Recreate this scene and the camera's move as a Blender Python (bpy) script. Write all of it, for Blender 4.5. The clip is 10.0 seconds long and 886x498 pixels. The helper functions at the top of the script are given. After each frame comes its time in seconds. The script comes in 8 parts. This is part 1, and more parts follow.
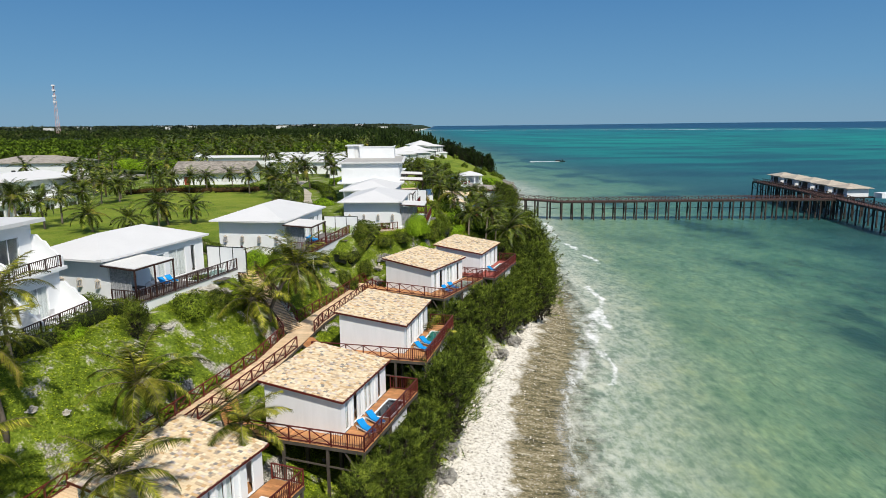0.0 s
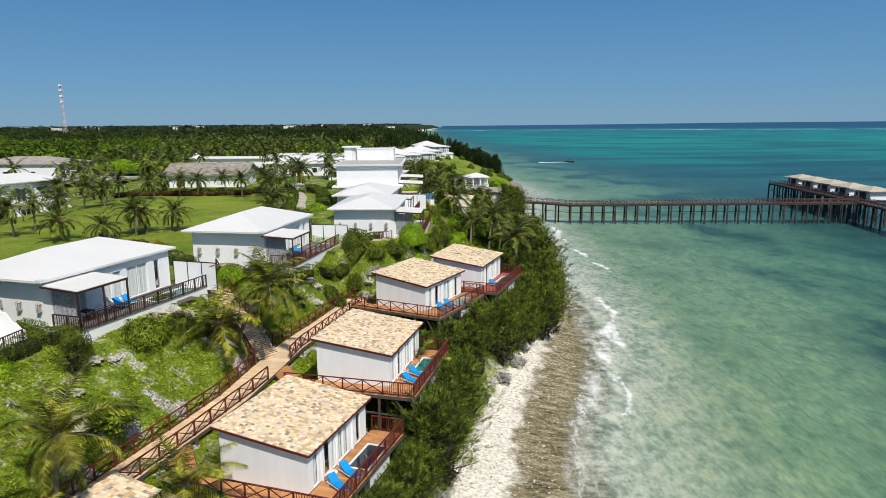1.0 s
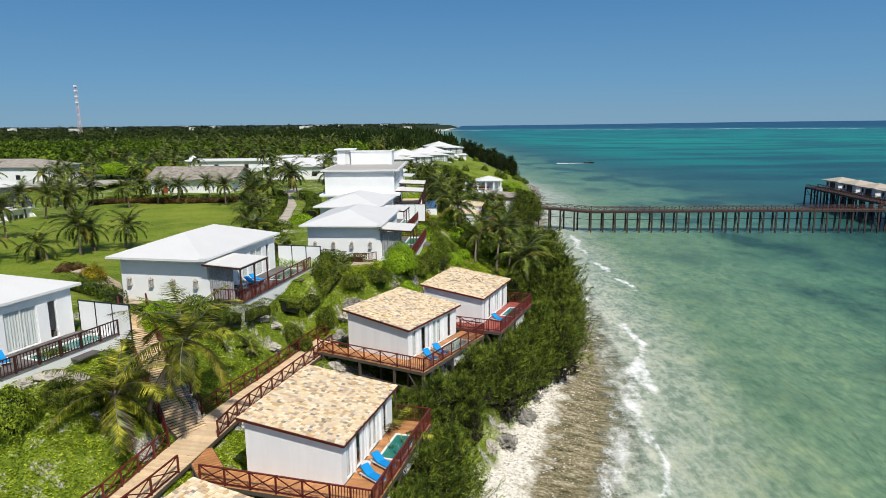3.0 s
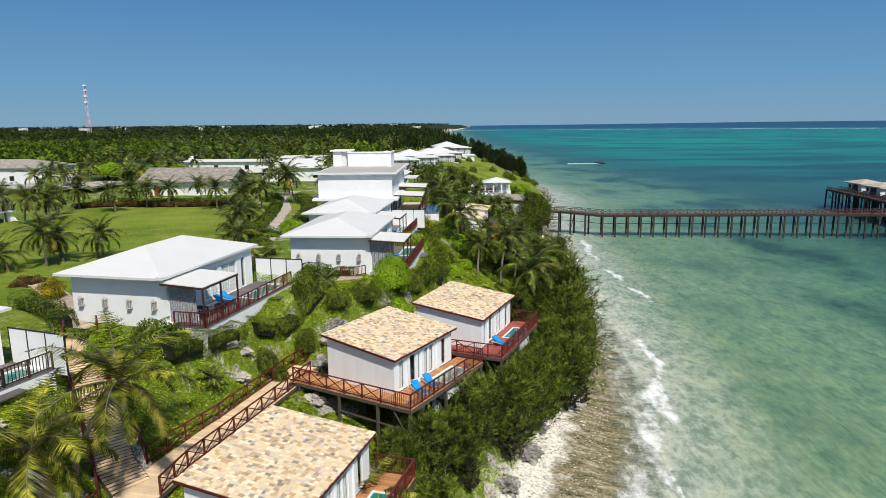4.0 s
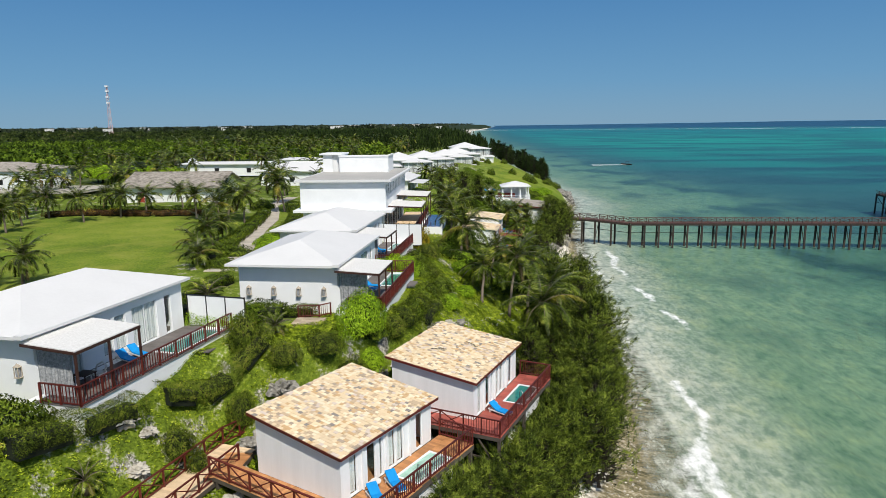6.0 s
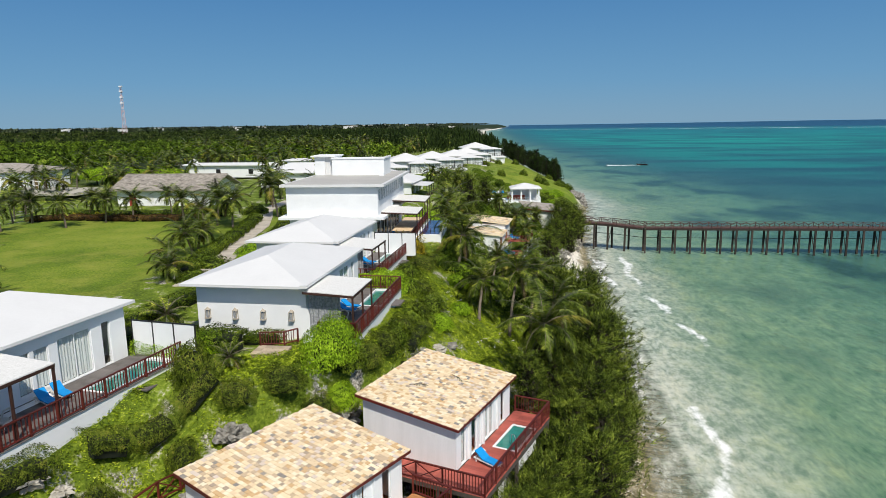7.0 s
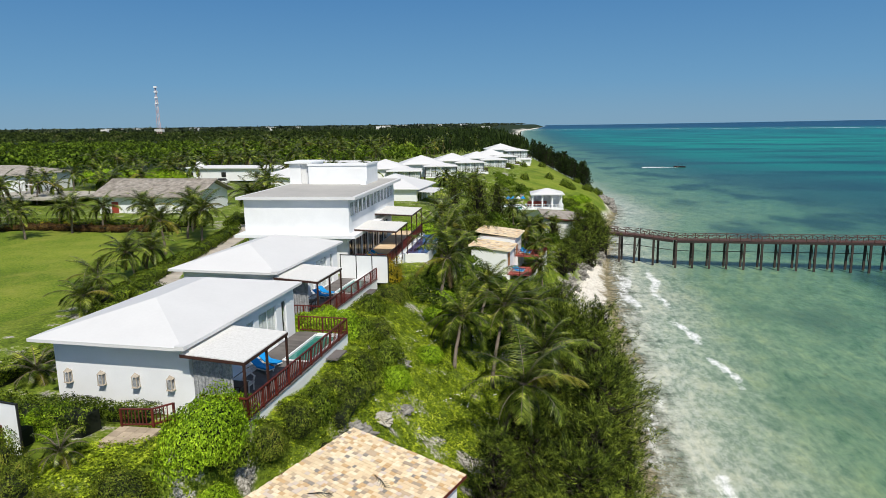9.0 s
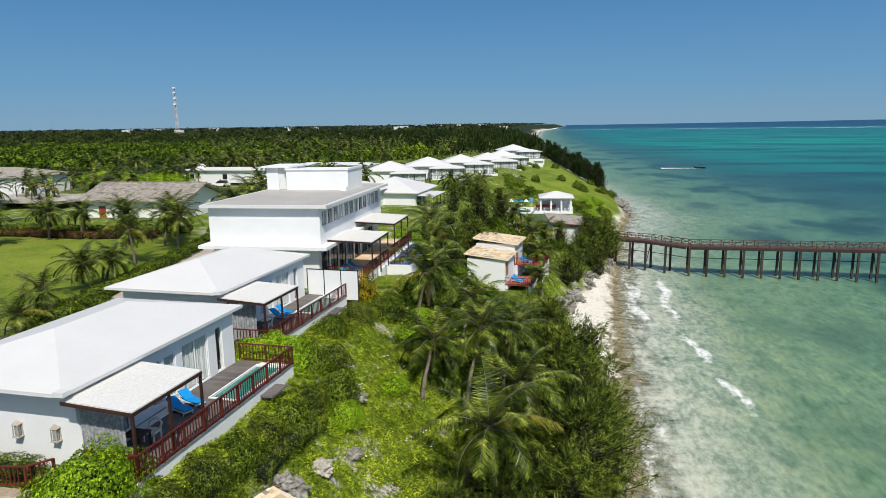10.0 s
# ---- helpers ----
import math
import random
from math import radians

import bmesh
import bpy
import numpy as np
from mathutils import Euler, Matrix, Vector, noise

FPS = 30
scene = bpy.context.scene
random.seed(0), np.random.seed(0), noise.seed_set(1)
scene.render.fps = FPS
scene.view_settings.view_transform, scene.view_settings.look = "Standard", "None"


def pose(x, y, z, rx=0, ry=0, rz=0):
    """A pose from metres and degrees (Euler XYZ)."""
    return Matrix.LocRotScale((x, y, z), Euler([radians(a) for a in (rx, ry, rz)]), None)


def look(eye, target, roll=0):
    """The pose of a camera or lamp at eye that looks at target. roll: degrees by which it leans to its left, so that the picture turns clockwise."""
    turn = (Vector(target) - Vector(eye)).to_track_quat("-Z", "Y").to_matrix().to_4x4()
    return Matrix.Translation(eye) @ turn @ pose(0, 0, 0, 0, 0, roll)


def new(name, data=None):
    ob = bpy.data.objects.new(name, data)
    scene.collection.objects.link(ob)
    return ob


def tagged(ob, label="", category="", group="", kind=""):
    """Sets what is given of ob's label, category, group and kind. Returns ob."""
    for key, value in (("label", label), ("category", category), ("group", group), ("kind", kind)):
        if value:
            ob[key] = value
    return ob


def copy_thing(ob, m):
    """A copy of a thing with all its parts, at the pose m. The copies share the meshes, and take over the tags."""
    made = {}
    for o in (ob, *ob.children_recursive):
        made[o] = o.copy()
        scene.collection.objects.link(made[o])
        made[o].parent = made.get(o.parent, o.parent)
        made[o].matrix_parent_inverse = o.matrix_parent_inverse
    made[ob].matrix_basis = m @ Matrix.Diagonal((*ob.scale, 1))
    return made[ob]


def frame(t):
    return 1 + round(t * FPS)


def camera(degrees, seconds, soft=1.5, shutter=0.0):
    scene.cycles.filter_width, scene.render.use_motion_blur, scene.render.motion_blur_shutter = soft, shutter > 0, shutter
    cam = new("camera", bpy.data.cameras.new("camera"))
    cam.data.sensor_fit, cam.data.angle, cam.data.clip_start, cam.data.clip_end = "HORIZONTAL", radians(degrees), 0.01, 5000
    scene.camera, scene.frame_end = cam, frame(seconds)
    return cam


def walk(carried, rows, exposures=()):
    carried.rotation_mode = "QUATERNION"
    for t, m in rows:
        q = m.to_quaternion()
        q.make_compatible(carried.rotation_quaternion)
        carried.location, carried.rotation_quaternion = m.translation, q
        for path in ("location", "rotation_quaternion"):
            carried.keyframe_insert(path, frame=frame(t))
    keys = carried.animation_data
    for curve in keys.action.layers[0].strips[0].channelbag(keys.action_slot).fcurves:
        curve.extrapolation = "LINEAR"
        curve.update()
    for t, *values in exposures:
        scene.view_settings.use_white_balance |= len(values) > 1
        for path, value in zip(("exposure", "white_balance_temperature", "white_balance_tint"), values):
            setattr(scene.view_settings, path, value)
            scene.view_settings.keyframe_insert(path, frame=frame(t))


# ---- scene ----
cam = camera(67.9, 10.0, soft=0.6)
PATH = [
    (0, (0.248, -0.819, 26.848), (0.246, 1.146, 26.475), -0.5),
    (0.5, (0.886, 2.621, 26.876), (0.873, 4.586, 26.503), -0.5),
    (1, (1.479, 6.072, 26.876), (1.451, 8.037, 26.503), -0.5),
    (1.5, (2.024, 9.514, 26.872), (1.983, 11.479, 26.498), -0.5),
    (2, (2.595, 12.917, 26.85), (2.54, 14.881, 26.476), -0.5),
    (2.5, (3.109, 16.25, 26.834), (3.04, 18.214, 26.461), -0.6),
    (4, (4.547, 26.0, 26.792), (4.433, 27.962, 26.419), -0.6),
    (4.5, (5.015, 29.342, 26.753), (4.883, 31.303, 26.38), -0.7),
    (5, (5.447, 32.679, 26.714), (5.296, 34.638, 26.341), -0.7),
    (5.5, (5.845, 35.917, 26.674), (5.678, 37.875, 26.302), -0.7),
    (7, (7.681, 45.22, 26.681), (7.452, 47.171, 26.309), -0.8),
    (7.5, (8.389, 48.198, 26.691), (8.136, 50.147, 26.32), -0.8),
    (8, (9.224, 51.129, 26.717), (8.942, 53.074, 26.347), -0.8),
    (8.5, (10.188, 53.967, 26.761), (9.879, 55.909, 26.39), -0.8),
    (9, (11.236, 56.8, 26.829), (10.901, 58.737, 26.458), -0.8),
    (9.5, (12.474, 59.566, 26.89), (12.109, 61.497, 26.52), -0.9),
    (10, (13.723, 62.482, 26.926), (13.329, 64.408, 26.556), -0.9),
]
walk(cam, [(t, look(eye, target, roll)) for t, eye, target, roll in PATH])

# ---- world, sun ----
SUN_TO = Vector((0.38, -0.74, 1.0)).normalized()
world = bpy.data.worlds.new("sky")
scene.world = world
world.use_nodes = True
wn, wl = world.node_tree.nodes, world.node_tree.links
sky = wn.new("ShaderNodeTexSky")
sky.sky_type, sky.sun_disc = "NISHITA", False
sky.sun_elevation = math.asin(SUN_TO.z)
sky.sun_rotation = math.atan2(SUN_TO.x, SUN_TO.y)
sky.air_density, sky.dust_density, sky.ozone_density = 1.0, 0.2, 3.0
# the sky's own blue: pale at the horizon, deeper above
gen = wn.new("ShaderNodeTexCoord").outputs["Generated"]
sxyz = wn.new("ShaderNodeSeparateXYZ")
wl.new(gen, sxyz.inputs[0])
grad = wn.new("ShaderNodeValToRGB")
grad.color_ramp.elements.new(0.06)
grad.color_ramp.elements.new(0.2)
grad.color_ramp.elements.new(0.45)
for e_, (p_, c_) in zip(grad.color_ramp.elements, ((0.0, (0.165, 0.335, 0.50)), (0.06, (0.115, 0.30, 0.52)), (0.2, (0.058, 0.205, 0.45)), (0.45, (0.026, 0.10, 0.26)), (1.0, (0.014, 0.055, 0.17)))):
    e_.position, e_.color = p_, (*c_, 1)
wl.new(sxyz.outputs[2], grad.inputs[0])
scaled = wn.new("ShaderNodeVectorMath")
scaled.operation = "SCALE"
scaled.inputs["Scale"].default_value = 0.10
wl.new(sky.outputs[0], scaled.inputs[0])
blend = wn.new("ShaderNodeMix")
blend.data_type = "RGBA"
blend.inputs[0].default_value = 0.92
wl.new(scaled.outputs[0], blend.inputs[6])
wl.new(grad.outputs[0], blend.inputs[7])
aim = wn.new("ShaderNodeVectorMath")
aim.operation = "DOT_PRODUCT"
wl.new(gen, aim.inputs[0])
aim.inputs[1].default_value = SUN_TO
glow = wn.new("ShaderNodeValToRGB")
glow.color_ramp.elements.new(0.45)
glow.color_ramp.elements.new(0.8)
for e_, (p_, c_) in zip(glow.color_ramp.elements, ((0.0, (0, 0, 0)), (0.45, (0.08, 0.09, 0.105)), (0.85, (0.22, 0.235, 0.25)), (1.0, (0.8, 0.8, 0.78)))):
    e_.position, e_.color = p_, (*c_, 1)
wl.new(aim.outputs["Value"], glow.inputs[0])
aureole = wn.new("ShaderNodeMix")
aureole.data_type, aureole.blend_type = "RGBA", "ADD"
aureole.inputs[0].default_value = 1.0
wl.new(blend.outputs[2], aureole.inputs[6])
wl.new(glow.outputs[0], aureole.inputs[7])
wl.new(aureole.outputs[2], wn["Background"].inputs[0])
wn["Background"].inputs[1].default_value = 1.0
sun_data = bpy.data.lights.new("sun", "SUN")
sun_data.energy, sun_data.angle, sun_data.color = 4.4, radians(0.53), (1.0, 0.945, 0.84)
sun = new("sun", sun_data)
sun.matrix_world = look(SUN_TO * 200, (0, 0, 0))
scene.view_settings.exposure = 0.0


# ---- materials ----
def nodes_of(name):
    m = bpy.data.materials.new(name)
    m.use_nodes = True
    nt = m.node_tree
    return m, nt.nodes, nt.links, nt.nodes["Principled BSDF"]


def rgb(c):
    return (c[0], c[1], c[2], 1.0)


def ramp(nodes, links, fac, stops, interp="LINEAR"):
    r = nodes.new("ShaderNodeValToRGB")
    r.color_ramp.interpolation = interp
    els = r.color_ramp.elements
    while len(els) < len(stops):
        els.new(0.5)
    for e, (p, c) in zip(els, stops):
        e.position, e.color = p, rgb(c) if len(c) == 3 else c
    links.new(fac, r.inputs[0])
    return r.outputs[0]


def noise_tex(nodes, links, vec, scale, detail=3.0, rough=0.55, stretch=None):
    n = nodes.new("ShaderNodeTexNoise")
    n.inputs["Scale"].default_value, n.inputs["Detail"].default_value, n.inputs["Roughness"].default_value = scale, detail, rough
    if stretch:
        mp = nodes.new("ShaderNodeMapping")
        mp.inputs["Scale"].default_value = stretch[:3]
        if len(stretch) > 3:
            mp.inputs["Rotation"].default_value = (0, 0, stretch[3])
        links.new(vec, mp.inputs[0])
        vec = mp.outputs[0]
    links.new(vec, n.inputs["Vector"])
    return n.outputs["Fac"]


def mixc(nodes, links, fac, a, b, kind="MIX"):
    m = nodes.new("ShaderNodeMix")
    m.data_type, m.blend_type = "RGBA", kind
    for sock, v in ((m.inputs[0], fac), (m.inputs[6], a), (m.inputs[7], b)):
        if isinstance(v, (int, float)):
            sock.default_value = v
        elif isinstance(v, tuple):
            sock.default_value = rgb(v)
        else:
            links.new(v, sock)
    return m.outputs[2]


def calc(nodes, links, op, a, b=0.0, clamp=False):
    m = nodes.new("ShaderNodeMath")
    m.operation, m.use_clamp = op, clamp
    for sock, v in ((m.inputs[0], a), (m.inputs[1], b)):
        if isinstance(v, (int, float)):
            sock.default_value = v
        else:
            links.new(v, sock)
    return m.outputs[0]


def bump(nodes, links, bsdf, height, strength, dist=0.05):
    b = nodes.new("ShaderNodeBump")
    b.inputs["Strength"].default_value, b.inputs["Distance"].default_value = strength, dist
    links.new(height, b.inputs["Height"])
    links.new(b.outputs[0], bsdf.inputs["Normal"])


def surf(name, col, col2, scale=3.0, rough=0.6, relief=0.2, fine=40.0, metal=0.0, vary=0.0, spec=0.4, stretch=None, island=False):
    m, n, l, b = nodes_of(name)
    pos = n.new("ShaderNodeNewGeometry").outputs["Position"]
    big = noise_tex(n, l, pos, scale, 4.0, 0.6, stretch)
    small = noise_tex(n, l, pos, fine, 2.0)
    fac = calc(n, l, "ADD", calc(n, l, "MULTIPLY", big, 0.7), calc(n, l, "MULTIPLY", small, 0.3))
    c = ramp(n, l, fac, [(0.32, col2), (0.68, col)])
    if vary:
        rnd = n.new("ShaderNodeNewGeometry").outputs["Random Per Island"] if island else n.new("ShaderNodeObjectInfo").outputs["Random"]
        k = calc(n, l, "ADD", calc(n, l, "MULTIPLY", rnd, 2 * vary), 1 - vary)
        hs = n.new("ShaderNodeHueSaturation")
        l.new(k, hs.inputs["Value"])
        l.new(c, hs.inputs["Color"])
        c = hs.outputs[0]
    l.new(c, b.inputs["Base Color"])
    b.inputs["Roughness"].default_value, b.inputs["Metallic"].default_value = rough, metal
    b.inputs["Specular IOR Level"].default_value = spec
    if relief:
        bump(n, l, b, fac, relief)
    return m


def leaf_mat(name, stops, trans=0.3, rough=0.55, patch=None, spray=1.6):
    m, n, l, b = nodes_of(name)
    g = n.new("ShaderNodeNewGeometry")
    fac = g.outputs["Random Per Island"]
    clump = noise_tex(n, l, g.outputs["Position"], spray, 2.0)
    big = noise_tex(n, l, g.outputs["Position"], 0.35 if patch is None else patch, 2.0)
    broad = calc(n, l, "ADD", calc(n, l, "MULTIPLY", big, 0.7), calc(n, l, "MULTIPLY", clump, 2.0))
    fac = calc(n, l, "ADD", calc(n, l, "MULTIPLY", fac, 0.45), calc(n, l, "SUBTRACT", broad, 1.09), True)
    # Clump noise paints shaded gaps and sunlit tufts into the leaf colour.
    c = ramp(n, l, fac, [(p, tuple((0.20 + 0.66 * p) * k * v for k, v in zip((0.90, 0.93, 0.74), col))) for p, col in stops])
    l.new(c, b.inputs["Base Color"])
    b.inputs["Roughness"].default_value = rough
    b.inputs["Specular IOR Level"].default_value = 0.12
    t = n.new("ShaderNodeBsdfTranslucent")
    l.new(c, t.inputs[0])
    mx = n.new("ShaderNodeMixShader")
    mx.inputs[0].default_value = trans * 0.45
    l.new(b.outputs[0], mx.inputs[1])
    l.new(t.outputs[0], mx.inputs[2])
    l.new(mx.outputs[0], n["Material Output"].inputs[0])
    return m


def tile_mat(name, island):
    m, n, l, b = nodes_of(name)
    g = n.new("ShaderNodeNewGeometry")
    rnd = g.outputs["Random Per Island"] if island else n.new("ShaderNodeObjectInfo").outputs["Random"]
    c = ramp(n, l, rnd, [(0.0, (0.74, 0.57, 0.36)), (0.14, (0.80, 0.65, 0.42)), (0.30, (0.60, 0.39, 0.19)), (0.40, (0.76, 0.60, 0.38)), (0.58, (0.84, 0.73, 0.53)),
                         (0.74, (0.54, 0.40, 0.26)), (0.84, (0.66, 0.55, 0.47)), (0.92, (0.38, 0.30, 0.22)), (0.96, (0.24, 0.22, 0.20))], "CONSTANT")
    s = noise_tex(n, l, g.outputs["Position"], 9.0, 4.0)
    big = noise_tex(n, l, g.outputs["Position"], 0.6, 2.0)
    c = mixc(n, l, calc(n, l, "MULTIPLY", s, 0.16), c, (0.56, 0.43, 0.28))
    c = mixc(n, l, ramp(n, l, big, [(0.45, (0, 0, 0)), (0.75, (0.25, 0.25, 0.25))]), c, (0.50, 0.42, 0.32))
    l.new(c, b.inputs["Base Color"])
    b.inputs["Roughness"].default_value = 0.8
    bump(n, l, b, s, 0.4, 0.02)
    return m


WHITE = surf("white_render", (0.80, 0.81, 0.82), (0.73, 0.74, 0.75), 0.7, 0.75, 0.08, 18.0)
WALLSTREAK = surf("white_wall_streaked", (0.81, 0.815, 0.825), (0.70, 0.705, 0.71), 1.6, 0.75, 0.08, 20.0, stretch=(1, 1, 0.12))
ROOFWHITE = surf("white_roof_coating", (0.67, 0.665, 0.66), (0.62, 0.615, 0.61), 0.4, 0.6, 0.04, 6.0)
ROOFGREY = surf("grey_roof_screed", (0.46, 0.44, 0.41), (0.36, 0.35, 0.33), 0.35, 0.85, 0.1, 5.0)
TILE = tile_mat("sandstone_tile", False)
TILES_FAR = tile_mat("sandstone_tile_far", True)
MORTAR = surf("roof_mortar", (0.42, 0.34, 0.24), (0.30, 0.24, 0.17), 3.0, 0.9, 0.2)
REDWOOD = surf("red_stained_wood", (0.13, 0.020, 0.014), (0.07, 0.013, 0.010), 2.0, 0.5, 0.2, 50.0, vary=0.25)
DARKWOOD = surf("dark_brown_wood", (0.055, 0.022, 0.016), (0.03, 0.014, 0.011), 2.0, 0.5, 0.2, 50.0, vary=0.25)
DECK = surf("oiled_deck_board", (0.56, 0.27, 0.11), (0.38, 0.17, 0.065), 1.2, 0.6, 0.2, 30.0, vary=0.22)
PALEDECK = surf("sun_bleached_board", (0.78, 0.60, 0.40), (0.60, 0.43, 0.26), 1.0, 0.8, 0.3, 25.0, vary=0.16)
REDDECK = surf("red_painted_deck_board", (0.42, 0.10, 0.075), (0.28, 0.07, 0.05), 1.2, 0.6, 0.2, 30.0, vary=0.2)
GREYDECK = surf("grey_deck_board", (0.17, 0.15, 0.14), (0.10, 0.09, 0.085), 1.2, 0.7, 0.2, 30.0, vary=0.18)
STILT = surf("weathered_timber_stilt", (0.11, 0.09, 0.072), (0.05, 0.042, 0.034), 2.0, 0.85, 0.3, 30.0)
PIERWOOD = surf("tarred_pier_timber", (0.055, 0.042, 0.034), (0.03, 0.024, 0.02), 1.5, 0.8, 0.3, 20.0, vary=0.3)
PIERRAIL = surf("brown_pier_rail", (0.105, 0.052, 0.042), (0.06, 0.032, 0.026), 1.5, 0.7, 0.3, 20.0, vary=0.3)
BLUE = surf("turquoise_blue_canvas", (0.0, 0.27, 0.66), (0.0, 0.22, 0.58), 3.0, 0.8, 0.1, 60.0)
STEEL = surf("brushed_steel", (0.55, 0.55, 0.55), (0.45, 0.45, 0.45), 3.0, 0.3, 0.0, metal=1.0)
BLACK = surf("black_metal", (0.02, 0.018, 0.018), (0.012, 0.012, 0.012), 3.0, 0.45, 0.0)
# Room floors carry the dimness behind the openings in their colour.
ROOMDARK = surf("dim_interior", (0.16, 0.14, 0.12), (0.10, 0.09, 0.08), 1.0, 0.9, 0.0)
CURTAIN = surf("white_curtain", (0.74, 0.74, 0.73), (0.60, 0.60, 0.60), 2.0, 0.9, 0.1, 12.0, stretch=(6, 6, 0.3))
LACE = surf("patterned_curtain", (0.42, 0.43, 0.44), (0.13, 0.14, 0.15), 7.0, 0.9, 0.1, 25.0)
# Weathered canvas whose fine speckle paints leaf shadows onto the pergola canopies.
CANVAS = surf("weathered_white_canvas", (0.76, 0.75, 0.73), (0.58, 0.57, 0.54), 9.0, 0.85, 0.1, 24.0)
TAN = surf("tan_wood_panel", (0.42, 0.21, 0.09), (0.32, 0.15, 0.06), 2.0, 0.6, 0.1, 30.0)
SHINGLE = surf("weathered_shingle", (0.44, 0.40, 0.35), (0.17, 0.145, 0.12), 1.3, 0.9, 0.6, 7.0, vary=0.2, island=True)
PALESHINGLE = surf("bleached_shingle", (0.52, 0.46, 0.38), (0.34, 0.29, 0.23), 1.3, 0.9, 0.4, 7.0)
ROCK = surf("coral_rock", (0.42, 0.40, 0.36), (0.06, 0.055, 0.045), 2.4, 0.95, 0.9, 6.0)
PALEROCK = surf("pale_coral_rubble", (0.58, 0.54, 0.47), (0.26, 0.24, 0.20), 1.6, 0.95, 0.8, 7.0)
BARK = surf("palm_bark", (0.20, 0.165, 0.13), (0.10, 0.08, 0.06), 3.0, 0.9, 0.5, 14.0)
# Serves real bark and twigs, and the painted shade inside casuarina crowns.
TWIG_AND_SHADE = surf("dark_bark", (0.040, 0.032, 0.022), (0.018, 0.015, 0.010), 3.0, 0.9, 0.4, 14.0)
PAVING = surf("tan_stone_paving", (0.52, 0.42, 0.31), (0.36, 0.29, 0.21), 1.5, 0.85, 0.3, 9.0, vary=0.2)
PATHGREY = surf("pale_path_slab", (0.50, 0.45, 0.38), (0.38, 0.34, 0.29), 1.5, 0.85, 0.3, 9.0, vary=0.12)
MASTMETAL = surf("painted_mast_steel", (0.62, 0.42, 0.40), (0.50, 0.32, 0.31), 0.2, 0.6, 0.0)
REDPAINT = surf("red_door_paint", (0.30, 0.05, 0.03), (0.24, 0.04, 0.025), 2.0, 0.5, 0.0)

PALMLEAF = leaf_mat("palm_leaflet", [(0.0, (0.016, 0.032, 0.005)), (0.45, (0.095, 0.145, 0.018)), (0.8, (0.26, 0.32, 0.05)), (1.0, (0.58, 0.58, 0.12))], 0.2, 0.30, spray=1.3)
# Lit copy of the palm leaflet: sunlight painted in as brighter yellow-green.
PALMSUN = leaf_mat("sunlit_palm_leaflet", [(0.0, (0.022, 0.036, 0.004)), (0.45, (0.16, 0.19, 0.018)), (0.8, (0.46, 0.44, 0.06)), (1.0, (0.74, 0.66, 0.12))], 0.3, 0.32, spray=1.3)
PALMOLD = leaf_mat("yellowing_palm_leaflet", [(0.0, (0.10, 0.12, 0.018)), (0.6, (0.36, 0.34, 0.05)), (1.0, (0.42, 0.33, 0.08))], 0.3, 0.5)
PALMDEAD = leaf_mat("dry_palm_frond", [(0.0, (0.11, 0.075, 0.035)), (1.0, (0.26, 0.19, 0.10))], 0.1, 0.8)
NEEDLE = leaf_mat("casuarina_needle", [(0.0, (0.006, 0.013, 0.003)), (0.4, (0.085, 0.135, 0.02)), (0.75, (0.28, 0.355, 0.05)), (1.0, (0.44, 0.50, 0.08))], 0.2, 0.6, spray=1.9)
NEEDLEDARK = leaf_mat("dark_casuarina_needle", [(0.0, (0.020, 0.040, 0.012)), (0.5, (0.045, 0.080, 0.022)), (1.0, (0.085, 0.125, 0.035))], 0.2, 0.6, spray=0.5)
BRIGHTLEAF = leaf_mat("bright_green_leaf", [(0.0, (0.12, 0.25, 0.010)), (0.4, (0.36, 0.62, 0.022)), (1.0, (0.60, 0.84, 0.05))], 0.2, 0.5, spray=5.0)
HEDGELEAF = leaf_mat("hedge_leaf", [(0.0, (0.026, 0.05, 0.006)), (0.45, (0.125, 0.20, 0.016)), (1.0, (0.34, 0.42, 0.045))], 0.15, 0.5, spray=4.0)
CLIPLEAF = leaf_mat("clipped_hedge_leaf", [(0.0, (0.04, 0.055, 0.009)), (0.45, (0.14, 0.20, 0.022)), (0.8, (0.27, 0.32, 0.04)), (1.0, (0.31, 0.28, 0.06))], 0.15, 0.6, spray=3.0)
REDLEAF = leaf_mat("russet_leaf", [(0.0, (0.08, 0.06, 0.02)), (0.5, (0.17, 0.08, 0.035)), (1.0, (0.22, 0.15, 0.05))], 0.25, 0.5)
GOLDLEAF = leaf_mat("golden_croton_leaf", [(0.0, (0.09, 0.12, 0.01)), (0.5, (0.42, 0.33, 0.02)), (1.0, (0.62, 0.45, 0.03))], 0.25, 0.5)
COVERLEAF = leaf_mat("creeper_leaf", [(0.0, (0.16, 0.26, 0.012)), (0.35, (0.38, 0.52, 0.022)), (0.75, (0.56, 0.68, 0.045)), (1.0, (0.66, 0.70, 0.10))], 0.2, 0.6, patch=0.2, spray=2.4)
FORESTLEAF = leaf_mat("forest_leaf", [(0.0, (0.020, 0.042, 0.006)), (0.4, (0.090, 0.160, 0.013)), (0.8, (0.21, 0.32, 0.024)), (1.0, (0.30, 0.36, 0.06))], 0.2, 0.7, 0.02, spray=0.30)
# Distance haze is painted into the far leaves as a greyer, bluer green.
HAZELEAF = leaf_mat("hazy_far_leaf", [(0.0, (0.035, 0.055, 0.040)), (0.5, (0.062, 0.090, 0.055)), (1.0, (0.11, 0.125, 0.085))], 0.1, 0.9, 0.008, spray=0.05)
